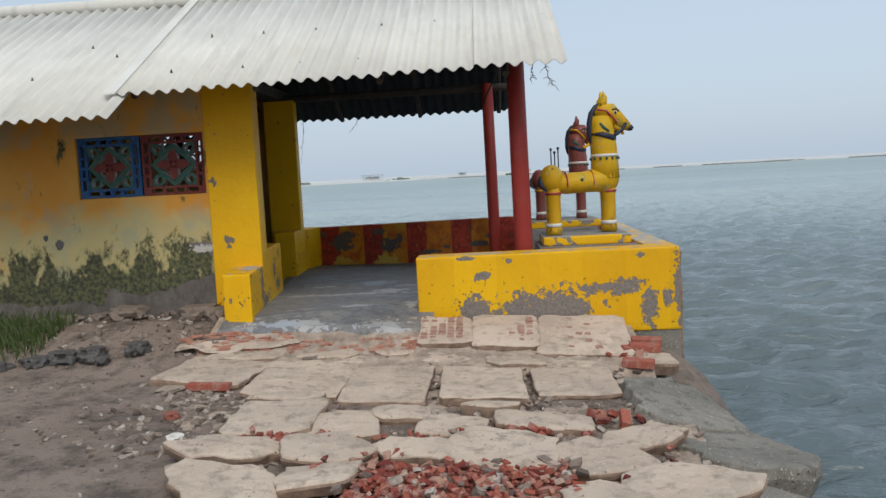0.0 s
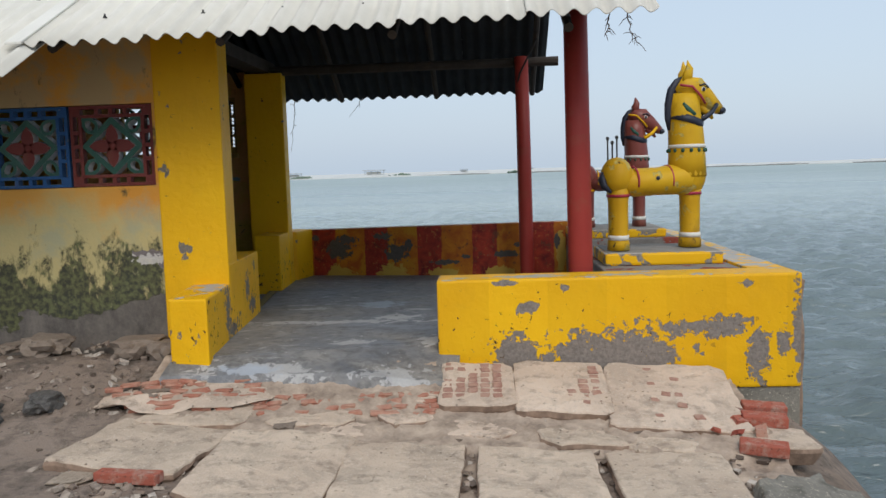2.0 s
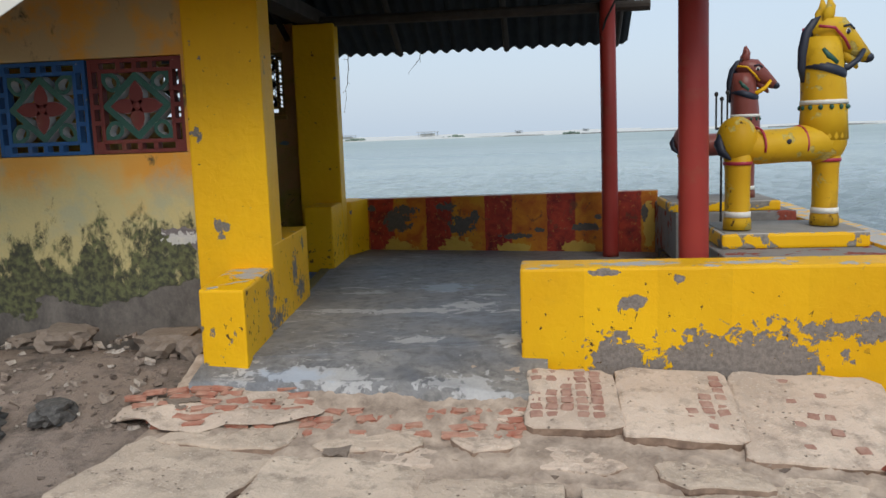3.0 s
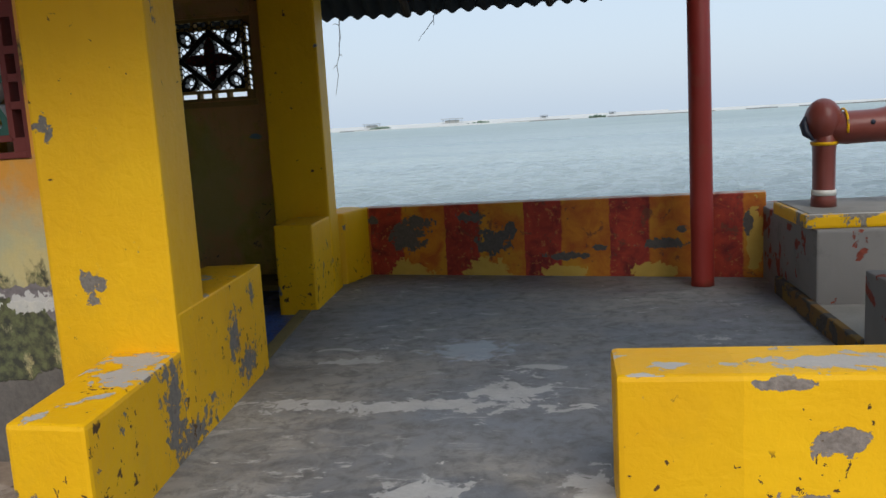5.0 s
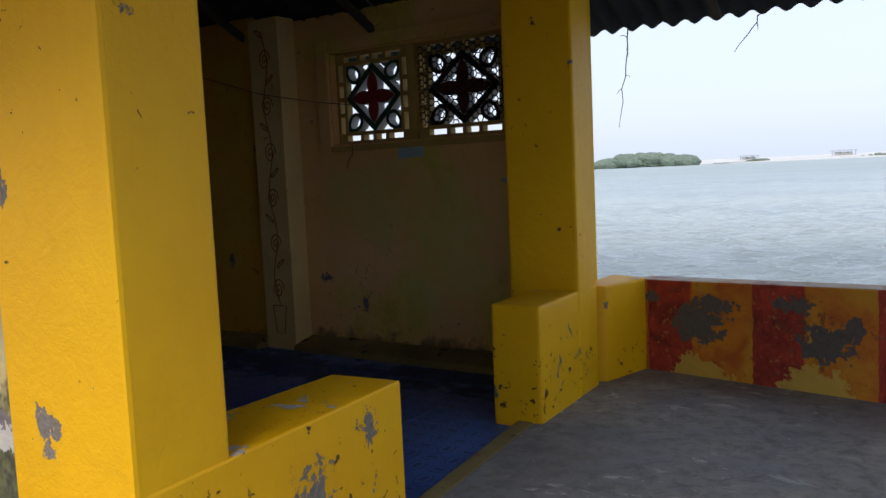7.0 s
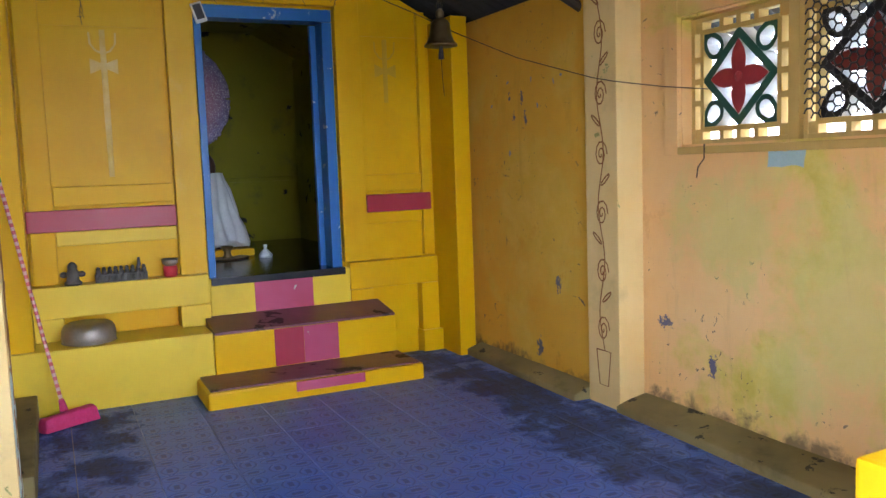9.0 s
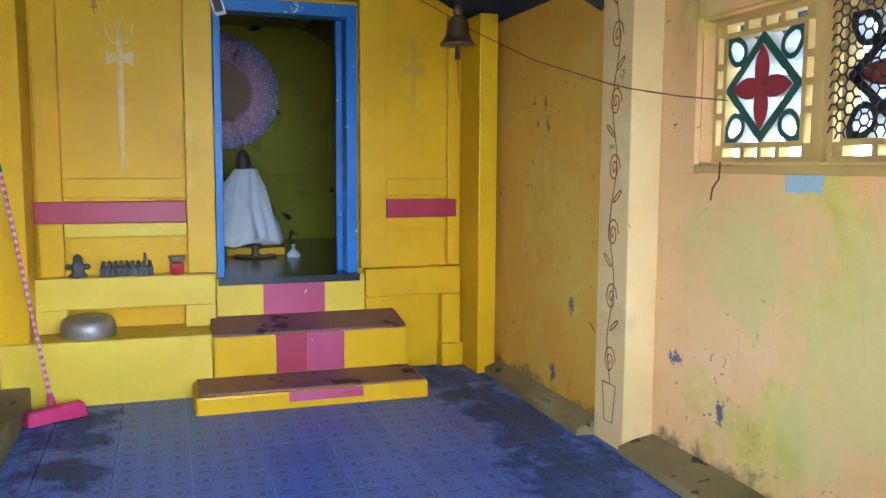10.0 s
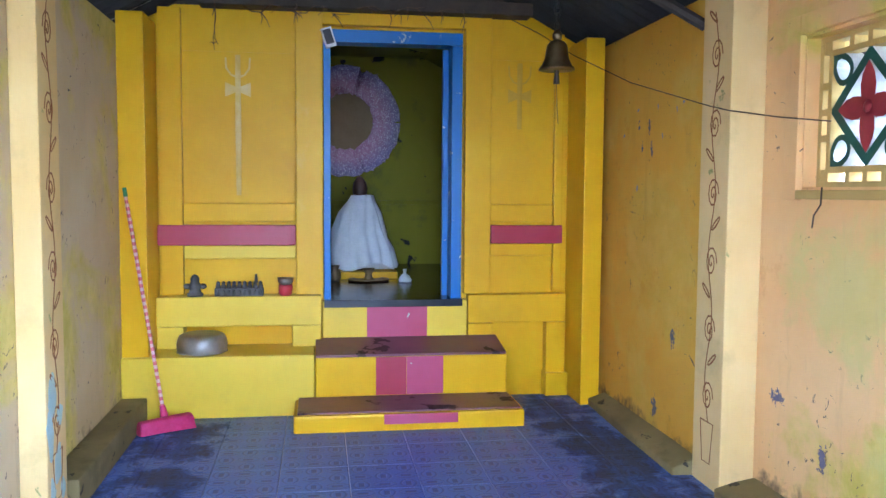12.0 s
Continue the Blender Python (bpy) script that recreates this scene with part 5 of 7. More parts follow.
# right bay
trim_box("corner_pier", -7.15, 12.85, 12.998, -0.05, 2.76, M_yellow_in)
trim_box("stile", -7.545, 12.73, 12.80, 0.80, 2.85, M_yellow_in)
trim_box("door_pilaster", -7.53, 12.00, 12.21, 0.79, 2.95, M_yellow_in)
trim_box("rail", -7.555, 12.213, 12.727, 1.36, 1.50, M_yellow_in)
trim_box("maroon_band", -7.527, 12.213, 12.80, 1.19, 1.335, M_maroon)
trim_box("lower_rail", -7.565, 12.213, 12.727, 1.09, 1.187, M_yellow_in)
trim_box("base_rail", -7.50, 12.03, 12.83, 0.56, 0.785, M_yellow_in)
trim_box("base_stile", -7.50, 12.03, 12.23, -0.05, 0.557, M_yellow_in)
trim_box("base_stile", -7.50, 12.67, 12.83, -0.05, 0.557, M_yellow_in)
trim_box("pier_foot", -7.46, 12.66, 12.845, -0.05, 0.15, M_yellow_in)
trim_box("lintel", -7.535, 10.69, 12.21, 2.86, 2.955, M_yellow_in)
# steps
trim_box("door_step", -7.48, 10.885, 12.02, 0.40, 0.75, M_yellow_pale, 0.012)
trim_box("door_step_patch", -7.474, 11.23, 11.70, 0.43, 0.745, M_pink, 0.002, -7.482)
trim_box("middle_step", -7.11, 10.834, 12.26, -0.05, 0.385, M_yellow_in, 0.014, -7.478)
part("middle_step_top", prism([(-7.477, 10.836), (-7.10, 10.836), (-7.10, 12.25), (-7.477, 12.25)], 0.386, [0.47, 0.405, 0.405, 0.47], 0.006), M_step_top, shrine)
trim_box("middle_step_patch", -7.104, 11.275, 11.50, 0.10, 0.382, M_maroon, 0.002, -7.112)
trim_box("middle_step_patch", -7.1045, 11.502, 11.775, 0.10, 0.382, M_pink, 0.002, -7.112)
trim_box("lowest_step", -6.64, 10.69, 12.285, -0.05, 0.085, M_yellow_in, 0.02, -7.108)
trim_box("lowest_step_top", -6.665, 10.715, 12.26, 0.083, 0.098, M_step_top, 0.005, -7.106)
trim_box("lowest_step_patch", -6.632, 11.30, 11.81, 0.012, 0.08, M_pink, 0.002, -6.66)

# faded tridents painted on the two tall panels
def painted_trident(y, z0, z1, m):
    tb = bmesh.new()
    x = -7.597
    tube([(x, y, z0), (x, y, z0 + 0.5), (x, y, z1)], [0.018, 0.022, 0.019], 8, 1, tb)
    for s in (-1, 1):
        zc = z1 - 0.26
        blade = [tb.verts.new((x + 0.012, y + s * u, zc + q)) for u, q in ((0.010, -0.018), (0.095, -0.055), (0.095, 0.055), (0.010, 0.018))]
        tb.faces.new(blade)
        tube([(x, y, z1 - 0.17), (x, y + s * 0.05, z1 - 0.15), (x, y + s * 0.085, z1 - 0.10), (x, y + s * 0.09, z1 - 0.02)], 0.007, 4, 1, tb)
    for v in tb.verts:
        v.co.x = x + 0.12 * (v.co.x - x)
    return part("painted_trident", tb, m, shrine, "faded painted trident")


painted_trident(10.26, 1.56, 2.62, M_chalk)
painted_trident(12.45, 2.10, 2.62, plain("ghost_of_paint", (0.56, 0.33, 0.012), (0.60, 0.37, 0.02), 9, 0.6))

# blue door frame
door = setting(new("door_1"), "open doorway with a chipped blue wooden frame", "door frame")
part("jamb", box(-7.72, -7.545, 10.90, 10.955, 0.755, 2.73, 0.006), M_blue, door)
part("jamb", box(-7.72, -7.545, 11.895, 11.98, 0.755, 2.73, 0.006), M_blue, door)
part("jamb_stop", box(-7.78, -7.725, 11.85, 11.93, 0.755, 2.73, 0.004), M_blue, door)
part("head", box(-7.72, -7.545, 10.90, 11.98, 2.733, 2.83, 0.006), M_blue, door)
part("sill", box(-7.80, -7.47, 10.90, 11.98, 0.70, 0.757, 0.004), M_darkfloor, door)

# ---- paving in front of the porch ----
paving = setting(new("pavement"), "broken pale masonry slabs over red brick rubble", "pavement")


def slab_bm(w, d, h, rag, seed):
    """A worn slab: rounded outline with uneven edges, shallow relief on top, thick sides."""
    off, rnd = Vector((seed * 5.3, seed * 1.7, 0)), random.Random(seed)
    corners = []
    for sx, sy in ((-1, -1), (1, -1), (1, 1), (-1, 1)):
        jx, jy = rnd.uniform(-0.8, 0.8) * rag, rnd.uniform(-0.8, 0.8) * rag
        x, y = sx * w / 2 + jx, sy * d / 2 + jy
        cut = rnd.uniform(0.5, 3.2) * rag
        if sx * sy > 0:
            corners += [(x, y - sy * cut), (x - sx * cut * rnd.uniform(0.6, 2.2), y)]
        else:
            corners += [(x - sx * cut * rnd.uniform(0.6, 2.2), y), (x, y - sy * cut)]
    outline = []
    for (ax, ay), (bx, by) in zip(corners, corners[1:] + corners[:1]):
        steps = max(2, int(math.hypot(bx - ax, by - ay) / 0.06))
        for i in range(steps):
            t = i / steps
            p = Vector((ax + (bx - ax) * t, ay + (by - ay) * t, 0))
            shift = noise.noise_vector(p * 7 + off) * rag * 0.75 + noise.noise_vector(p * 22 + off) * rag * 0.35
            outline.append((p.x + shift.x, p.y + shift.y))
    n = len(outline)
    sb = bmesh.new()
    rings, heights = [], []
    for inset, z in ((0.03, -h), (0.008, -h * 0.6), (-0.004, -h * 0.3), (0.0, -0.012), (0.006, -0.002), (0.03, 0.002), (0.16, 0.004), (0.36, 0.004), (0.62, 0.005)):
        k = 1 - (inset / max(w, d) * 2 if inset < 0.1 else inset)
        ring = []
        for x, y in outline:
            q = Vector((x * k, y * k, 0))
            dz = 0.014 * noise.noise(q * 4 + off) + 0.006 * noise.noise(q * 14 + off)
            if -0.03 < z < 0.002:
                dz -= 0.014 * max(0.0, noise.noise(q * 9 + off))
            if z < -0.02:
                q *= 1 + 0.05 * noise.noise(q * 8 + off + Vector((0, 0, z * 20)))
            ring.append(sb.verts.new((q.x, q.y, z + dz)))
        rings.append(ring)
        heights.append(z)
    for q, r, z in zip(rings, rings[1:], heights[1:]):
        for k in range(n):
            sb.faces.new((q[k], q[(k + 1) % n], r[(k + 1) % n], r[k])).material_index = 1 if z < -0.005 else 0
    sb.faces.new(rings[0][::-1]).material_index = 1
    sb.faces.new(rings[-1])
    return sb


COUNT = [0]


def lay(rows, material, name="paving_slab", thick=0.12, rag=0.03, tilt=2.5, lift=0.0, slope=2.0):
    laid = []
    for x, y, w, d, turn in rows:
        COUNT[0] += 1
        rnd = random.Random(COUNT[0] * 7 + 1)
        w, d = (w * 1.20, d * 1.24) if rag > 0.03 else (w * 1.05, d * 1.05)
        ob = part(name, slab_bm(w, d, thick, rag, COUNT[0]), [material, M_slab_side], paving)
        ob.matrix_basis = pose(x, y, ground_z(x, y) + lift + rnd.uniform(-0.012, 0.018), slope + rnd.uniform(-tilt, tilt), 2.3 + rnd.uniform(-tilt, tilt), turn)
        laid.append(ob)
    return laid


FRONT_ROW = [(-0.10, 8.30, 0.50, 0.62, 1), (0.47, 8.30, 0.62, 0.72, -1), (1.22, 8.25, 0.84, 0.88, -3)]
front_slabs = lay(FRONT_ROW, M_slab_brick, rag=0.02, thick=0.16, lift=0.02, tilt=0.5, slope=13.0)
# brick ends laid bare in the worn front slabs
rnd = random.Random(31)
bm = bmesh.new()
for slab_ob, (x, y, w, d, turn), (u0, u1, chance) in zip(front_slabs, FRONT_ROW, ((-0.42, 0.44, 0.95), (-0.02, 0.46, 0.6), (-0.25, 0.36, 0.22))):
    for i in range(int(w / 0.085)):
        for j in range(int(d / 0.075)):
            u, q = (i + 0.5) * 0.085 / w - 0.5, (j + 0.5) * 0.075 / d - 0.5
            if not u0 < u < u1 or abs(q) > 0.42 or rnd.random() > chance:
                continue
            own = box(-0.034, 0.034, -0.031, 0.031, -0.03, 0.0, 0.014)
            for v in own.verts:
                v.co *= rnd.uniform(0.75, 1.2)
            merge(bm, own, slab_ob.matrix_basis @ pose(u * w, q * d, 0.010 + rnd.uniform(-0.006, 0.006), 0, 0, rnd.uniform(-12, 12)))
tagged(part("brick_ends", bm, M_brick_dull, paving, "rows of worn brick ends in the slabs"), kind="stuff")
lay([(-2.10, 7.38, 0.78, 0.72, -12), (-1.28, 7.16, 0.76, 0.92, -3), (-0.53, 7.03, 0.68, 0.94, -1), (0.26, 7.02, 0.66, 0.86, 1), (1.02, 7.10, 0.64, 0.74, 2)], M_slab, rag=0.018, tilt=1.2)
lay([(-1.95, 7.85, 0.7, 0.3, -4), (-1.2, 7.88, 0.55, 0.28, 2), (0.55, 7.66, 0.5, 0.26, 2), (1.02, 7.62, 0.42, 0.2, -5), (1.75, 7.75, 0.45, 0.35, 10)], M_slab, rag=0.03, lift=-0.022)
lay([(-1.28, 6.62, 0.58, 0.20, -2), (-1.26, 6.08, 0.62, 0.62, -3), (-0.70, 5.98, 0.48, 0.50, 4), (-0.33, 6.22, 0.42, 0.36, 2), (0.06, 5.95, 0.46, 0.40, -6), (0.70, 6.02, 0.66, 0.36, -4), (0.32, 6.40, 0.42, 0.20, 8)], M_slab)
lay([(-1.34, 5.38, 0.60, 0.34, 6), (-0.72, 5.40, 0.52, 0.36, 5), (-0.20, 5.42, 0.50, 0.28, -4), (0.40, 5.38, 0.62, 0.52, -5), (0.98, 5.28, 0.46, 0.44, 9), (1.32, 5.70, 0.50, 0.34, -14)], M_slab, rag=0.062, tilt=6, lift=0.03, thick=0.09)
lay([(-1.18, 4.80, 0.58, 0.42, 4), (-0.68, 4.92, 0.36, 0.34, -8), (0.88, 4.68, 0.38, 0.38, 10), (1.42, 4.86, 0.62, 0.38, -6), (1.12, 4.30, 0.52, 0.36, 5), (-0.35, 4.22, 0.70, 0.30, 2)], M_slab, rag=0.062, tilt=6, lift=0.03, thick=0.09)
lay([(0.25, 3.9, 0.6, 0.5, 5), (-0.5, 3.6, 0.6, 0.5, -4), (1.0, 3.5, 0.6, 0.5, 8), (-1.1, 4.1, 0.5, 0.45, 3), (0.3, 3.1, 0.7, 0.5, -6), (-0.6, 2.8, 0.6, 0.5, 4), (1.2, 2.7, 0.6, 0.5, 0)], M_slab, rag=0.04, tilt=3)
lay([(-1.62, 7.78, 0.34, 0.18, 4), (-0.92, 7.72, 0.36, 0.16, -3), (-0.55, 7.95, 0.30, 0.22, 6), (-0.10, 7.76, 0.40, 0.20, -2), (0.22, 7.85, 0.30, 0.16, 5), (-1.05, 8.12, 0.34, 0.16, 8), (-0.5, 8.18, 0.26, 0.14, -6)], M_slab_brick, rag=0.045, tilt=4, lift=-0.042, slope=6)
# wet concrete apron that slopes to the water
for x, y, w, d, turn, drop in ((1.78, 6.72, 0.74, 1.15, 6, 0.02), (1.95, 5.78, 0.80, 0.85, 18, 0.07), (1.92, 4.80, 0.80, 0.85, 4, 0.14), (1.72, 3.7, 0.9, 1.0, 10, 0.10)):
    COUNT[0] += 1
    ob = part("apron_slab", slab_bm(w, d, 0.25, 0.085, COUNT[0]), [M_concrete, M_concrete], paving)
    ob.matrix_basis = pose(x, y, ground_z(x, y) - drop - 0.03, 1.5 + 3 * math.sin(y * 3), 11 + 3 * math.sin(y * 5), turn)


def chunk(bm_, x, y, z, s, rnd, index=0, tall=1.0):
    own = bmesh.new()
    bmesh.ops.create_cube(own, size=1.0)
    for v in own.verts:
        v.co *= rnd.uniform(0.6, 1.2)
    m = Matrix.Translation((x, y, z)) @ Euler((rnd.uniform(-0.5, 0.5), rnd.uniform(-0.5, 0.5), rnd.uniform(0, 6.3))).to_matrix().to_4x4() @ Matrix.Diagonal((s * rnd.uniform(0.9, 1.8), s * rnd.uniform(0.6, 1.0), s * rnd.uniform(0.45, 0.8) * tall, 1))
    merge(bm_, own, m, index)


# rubble: bricks, mortar lumps
rnd = random.Random(5)
bm = bmesh.new()
for cx, cy, rx, ry, n, s in ((0.15, 4.75, 0.65, 0.42, 640, 0.046), (-0.4, 4.9, 0.4, 0.5, 90, 0.05), (1.25, 6.1, 0.20, 0.10, 9, 0.085), (0.55, 5.75, 0.5, 0.08, 20, 0.05), (-0.55, 5.62, 0.6, 0.08, 20, 0.045), (-1.05, 5.65, 0.3, 0.07, 12, 0.045), (1.3, 5.25, 0.2, 0.3, 14, 0.05), (1.5, 7.9, 0.25, 0.2, 8, 0.09)):
    for i in range(n):
        x, y = cx + rnd.uniform(-1, 1) * rx, cy + rnd.uniform(-1, 1) * ry
        chunk(bm, x, y, ground_z(x, y) - 0.03 + rnd.uniform(0, 0.05), s * rnd.uniform(0.6, 1.2), rnd)
# worn brick courses bedded in the mortar by the stub wall
beds = bmesh.new()
for j in range(6):
    for i in range(8):
        x = -2.62 + i * 0.135 + (j % 2) * 0.06 + rnd.uniform(-0.02, 0.02)
        y = 7.92 + j * 0.068 + 0.10 * (x + 2.1) + rnd.uniform(-0.01, 0.01)
        if rnd.random() < 0.22 or ((x + 2.1) / 0.62) ** 2 + ((y - 8.09) / 0.24) ** 2 > 1:
            continue
        own = box(-0.062, 0.062, -0.024, 0.024, -0.03, 0.0, 0.009)
        for v in own.verts:
            v.co *= rnd.uniform(0.7, 1.15)
        merge(beds, own, pose(x, y, ground_z(x, y) + 0.002 - 0.03 * abs(x + 2.1), 8 + rnd.uniform(-5, 5), rnd.uniform(-5, 5), 6 + rnd.uniform(-14, 14)))
# a second run of courses along the edge of the cement floor
for j in range(4):
    for i in range(11):
        x = -1.62 + i * 0.12 + (j % 2) * 0.05 + rnd.uniform(-0.02, 0.02)
        y = 7.90 + j * 0.07 + 0.06 * (x + 1.6) + rnd.uniform(-0.012, 0.012)
        if rnd.random() < 0.42:
            continue
        own = box(-0.05, 0.05, -0.028, 0.028, -0.03, 0.0, 0.01)
        for v in own.verts:
            v.co *= rnd.uniform(0.65, 1.15)
        merge(beds, own, pose(x, y, ground_z(x, y) - 0.022 + rnd.uniform(-0.01, 0.010), 8 + rnd.uniform(-6, 6), rnd.uniform(-6, 6), 4 + rnd.uniform(-16, 16)))
tagged(part("brick_courses", beds, M_brick_bright, paving, "worn orange brick courses bedded in mortar"), kind="stuff")
mound = bmesh.new()
ball((0, 0, 0), (0.60, 0.24, 0.05), mound, 0, 48)
roughen(mound, 0.10, 4)
roughen(mound, 0.03, 15)
for v in mound.verts:
    v.co.z = 0.4 * v.co.z + 0.012 * noise.noise(v.co * 14)
mound_ob = part("mortar_mound", mound, M_slab_brick, paving, "pale mortar mound with worn brick courses", True)
mound_ob.matrix_basis = pose(-2.1, 8.09, ground_z(-2.1, 8.09) - 0.03, 8, 0, 5)
tagged(part("brick_rubble", bm, M_brick, paving, "heap of broken red brick"), kind="stuff")


def scatter(spots, seed):
    """Many small broken lumps as one mesh: spots are (x, y, z, size, flatness)."""
    r_ = np.random.default_rng(seed)
    cube = np.array([(a, b, c) for a in (-0.5, 0.5) for b in (-0.5, 0.5) for c in (-0.5, 0.5)])
    quads = ((0, 1, 3, 2), (4, 6, 7, 5), (0, 4, 5, 1), (2, 3, 7, 6), (0, 2, 6, 4), (1, 5, 7, 3))
    verts, faces = [], []
    for k, (x, y, z, s_, flat) in enumerate(spots):
        p = cube * r_.uniform(0.65, 1.2, (8, 1)) * (s_ * r_.uniform(0.8, 1.9), s_ * r_.uniform(0.6, 1.1), s_ * flat)
        rot = np.array(Euler(r_.uniform(-0.45, 0.45, 2).tolist() + [float(r_.uniform(0, 6.3))]).to_matrix())
        p = p @ rot.T + (x, y, z)
        verts += p.tolist()
        faces += [tuple(8 * k + i for i in q) for q in quads]
    me = bpy.data.meshes.new("lumps")
    me.from_pydata(verts, [], faces)
    lumps = bmesh.new()
    lumps.from_mesh(me)
    bpy.data.meshes.remove(me)
    return lumps


spots = []
for i in range(1900):
    x, y = rnd.uniform(-2.45, 1.75), rnd.uniform(3.4, 8.6)
    left = -2.5 + max(0.0, 7.1 - y) * 0.5
    if x < left:
        continue
    spots.append((x, y, ground_z(x, y) - 0.055 + rnd.uniform(-0.012, 0.008), rnd.uniform(0.012, 0.05), 0.55))
for i in range(80):
    x, y = 0.15 + rnd.uniform(-0.7, 0.7), 4.75 + rnd.uniform(-0.45, 0.45)
    spots.append((x, y, ground_z(x, y) + rnd.uniform(-0.02, 0.03), rnd.uniform(0.02, 0.07), 0.6))
for i in range(500):
    x, y = rnd.uniform(-5.5, -2.0), rnd.uniform(4.6, 8.6)
    spots.append((x, y, ground_z(x, y) - 0.068, rnd.uniform(0.008, 0.03), 0.6))
for i in range(170):
    x, y = rnd.gauss(-2.0, 0.28), rnd.uniform(5.4, 7.1)
    spots.append((x, y, ground_z(x, y) - 0.065, rnd.uniform(0.012, 0.06), 0.6))
for i in range(260):
    x, y = rnd.uniform(-5.0, -2.2), rnd.uniform(7.9, 9.25)
    spots.append((x, y, ground_z(x, y) - 0.07, rnd.uniform(0.012, 0.06), 0.6))
bm = scatter(spots, 3)
tagged(part("mortar_rubble", bm, M_rubble, paving, "crumbled mortar and stone chips"), kind="stuff")
# bed of crumbled mortar under slabs
bm = bmesh.new()
n = 170
vs = [[bm.verts.new((-2.45 + 4.2 * i / n, 3.0 + 5.75 * j / n, 0)) for i in range(n + 1)] for j in range(n + 1)]
for row in vs:
    for v in row:
        x, y = v.co.x, v.co.y
        v.co.z = ground_z(x, y) - (0.036 if y > 7.5 else 0.085) + 0.025 * noise.noise(Vector((x * 5, y * 5, 1))) + 0.035 * abs(noise.noise(Vector((x * 11, y * 14, 1)))) + 0.014 * noise.noise(Vector((x * 31, y * 31, 4)))
        left = -2.5 + max(0.0, (7.1 - y)) * 0.55
        if x < left:
            v.co.z -= min(0.3, (left - x) * 1.0)
for j in range(n):
    for i in range(n):
        bm.faces.new((vs[j][i], vs[j][i + 1], vs[j + 1][i + 1], vs[j + 1][i]))
part("mortar_bed", bm, M_mortar, paving, "rough crumbled mortar bed", True)
# worn cement lip where the porch floor runs out over the masonry
lip = bmesh.new()
nx, ny = 60, 18
vs = []
for j in range(ny + 1):
    row = []
    for i in range(nx + 1):
        x = -2.36 + 2.12 * i / nx
        out = 8.25 + 0.05 * noise.noise(Vector((x * 2.2, 0, 7))) + 0.025 * noise.noise(Vector((x * 9, 0, 7)))
        back = 8.56 + 0.17 * (x + 2.36)
        y = out + (back + 0.04 - out) * j / ny
        k = 1 - j / ny
        z = 0.005 - 0.10 * k ** 1.3 - (0.10 if j == 0 else 0.0) + 0.006 * noise.noise(Vector((x * 8, y * 8, 3)))
        z -= 0.07 * min(1.0, 2 * k) * max(0.0, min(1.0, (x + 1.1) / 0.7))
        row.append(lip.verts.new((x, y, z)))
    vs.append(row)
for j in range(ny):
    for i in range(nx):
        lip.faces.new((vs[j][i], vs[j][i + 1], vs[j + 1][i + 1], vs[j + 1][i]))
part("cement_lip", lip, M_floor, paving, "ragged worn edge of the cement floor", True)

# loose stones and bits
def stone(name, x, y, s, m, label, cat="stone", seed=1, flat=0.6):
    r_ = random.Random(seed)
    sb = bmesh.new()
    bmesh.ops.create_icosphere(sb, subdivisions=3, radius=1.0)
    off = Vector((seed * 3.1, 0, 0))
    for v in sb.verts:
        v.co *= 1 + 0.42 * noise.noise(v.co * 1.6 + off) + 0.16 * noise.cell(v.co * 3.1 + off)
        v.co.z = max(-0.55, min(0.62, v.co.z))
    ob = part(name, sb, m, smooth=False)
    ob.matrix_world = pose(x, y, ground_z(x, y) - 0.07 + s * flat * 0.45, 0, 0, r_.uniform(0, 360)) @ Matrix.Diagonal((s, s * 0.75, s * flat, 1))
    return tagged(ob, label, cat)


for i, (x, y, s) in enumerate(((-3.95, 7.75, 0.13), (-3.72, 7.85, 0.15), (-3.46, 7.88, 0.17), (-3.05, 7.98, 0.15), (-4.25, 7.62, 0.13), (-4.5, 7.55, 0.14), (-3.3, 7.75, 0.10))):
    o = stone("boundary_stone", x, y, s, M_black_stone, "blackened rough stone edging the bare earth", "stone", i + 1, 0.65)
    o["group"] = "blackened edging stones"
for i, (x, y, s, f) in enumerate(((-3.55, 8.95, 0.24, 0.5), (-2.75, 8.85, 0.22, 0.55), (-2.50, 8.75, 0.14, 0.9), (-4.2, 8.9, 0.16, 0.4), (-3.9, 9.05, 0.13, 0.4), (-2.35, 8.15, 0.13, 0.4), (-1.35, 7.75, 0.11, 0.5))):
    stone("fallen_stone", x, y, s, M_brown_stone, "brown weathered stone lying by the wall foot", "stone", i + 20, f)["group"] = "fallen stones"
stone("brick_bit", -2.05, 6.2, 0.07, M_brick, "broken bit of red brick on bare earth", "brick", 41, 0.7)
stone("flat_stone", -2.35, 6.95, 0.12, M_slab, "small flat pale stone on the earth", "stone", 42, 0.25)
stone("white_chip", -1.85, 5.75, 0.06, M_white, "white plaster chip on the earth", "chip", 43, 0.7)
stone("pale_wrapper", -1.50, 5.82, 0.07, M_whiteplastic, "crumpled pale blue-white wrapper on rubble", "litter", 44, 0.35)
bm = box(-0.19, 0.19, -0.045, 0.045, -0.03, 0.03, 0.008)
o = part("loose_brick", bm, M_brick)
o.matrix_world = pose(-2.02, 6.95, ground_z(-2.02, 6.95) - 0.03, 0, 0, -8)
tagged(o, "long red brick lying at the slab's edge", "brick")
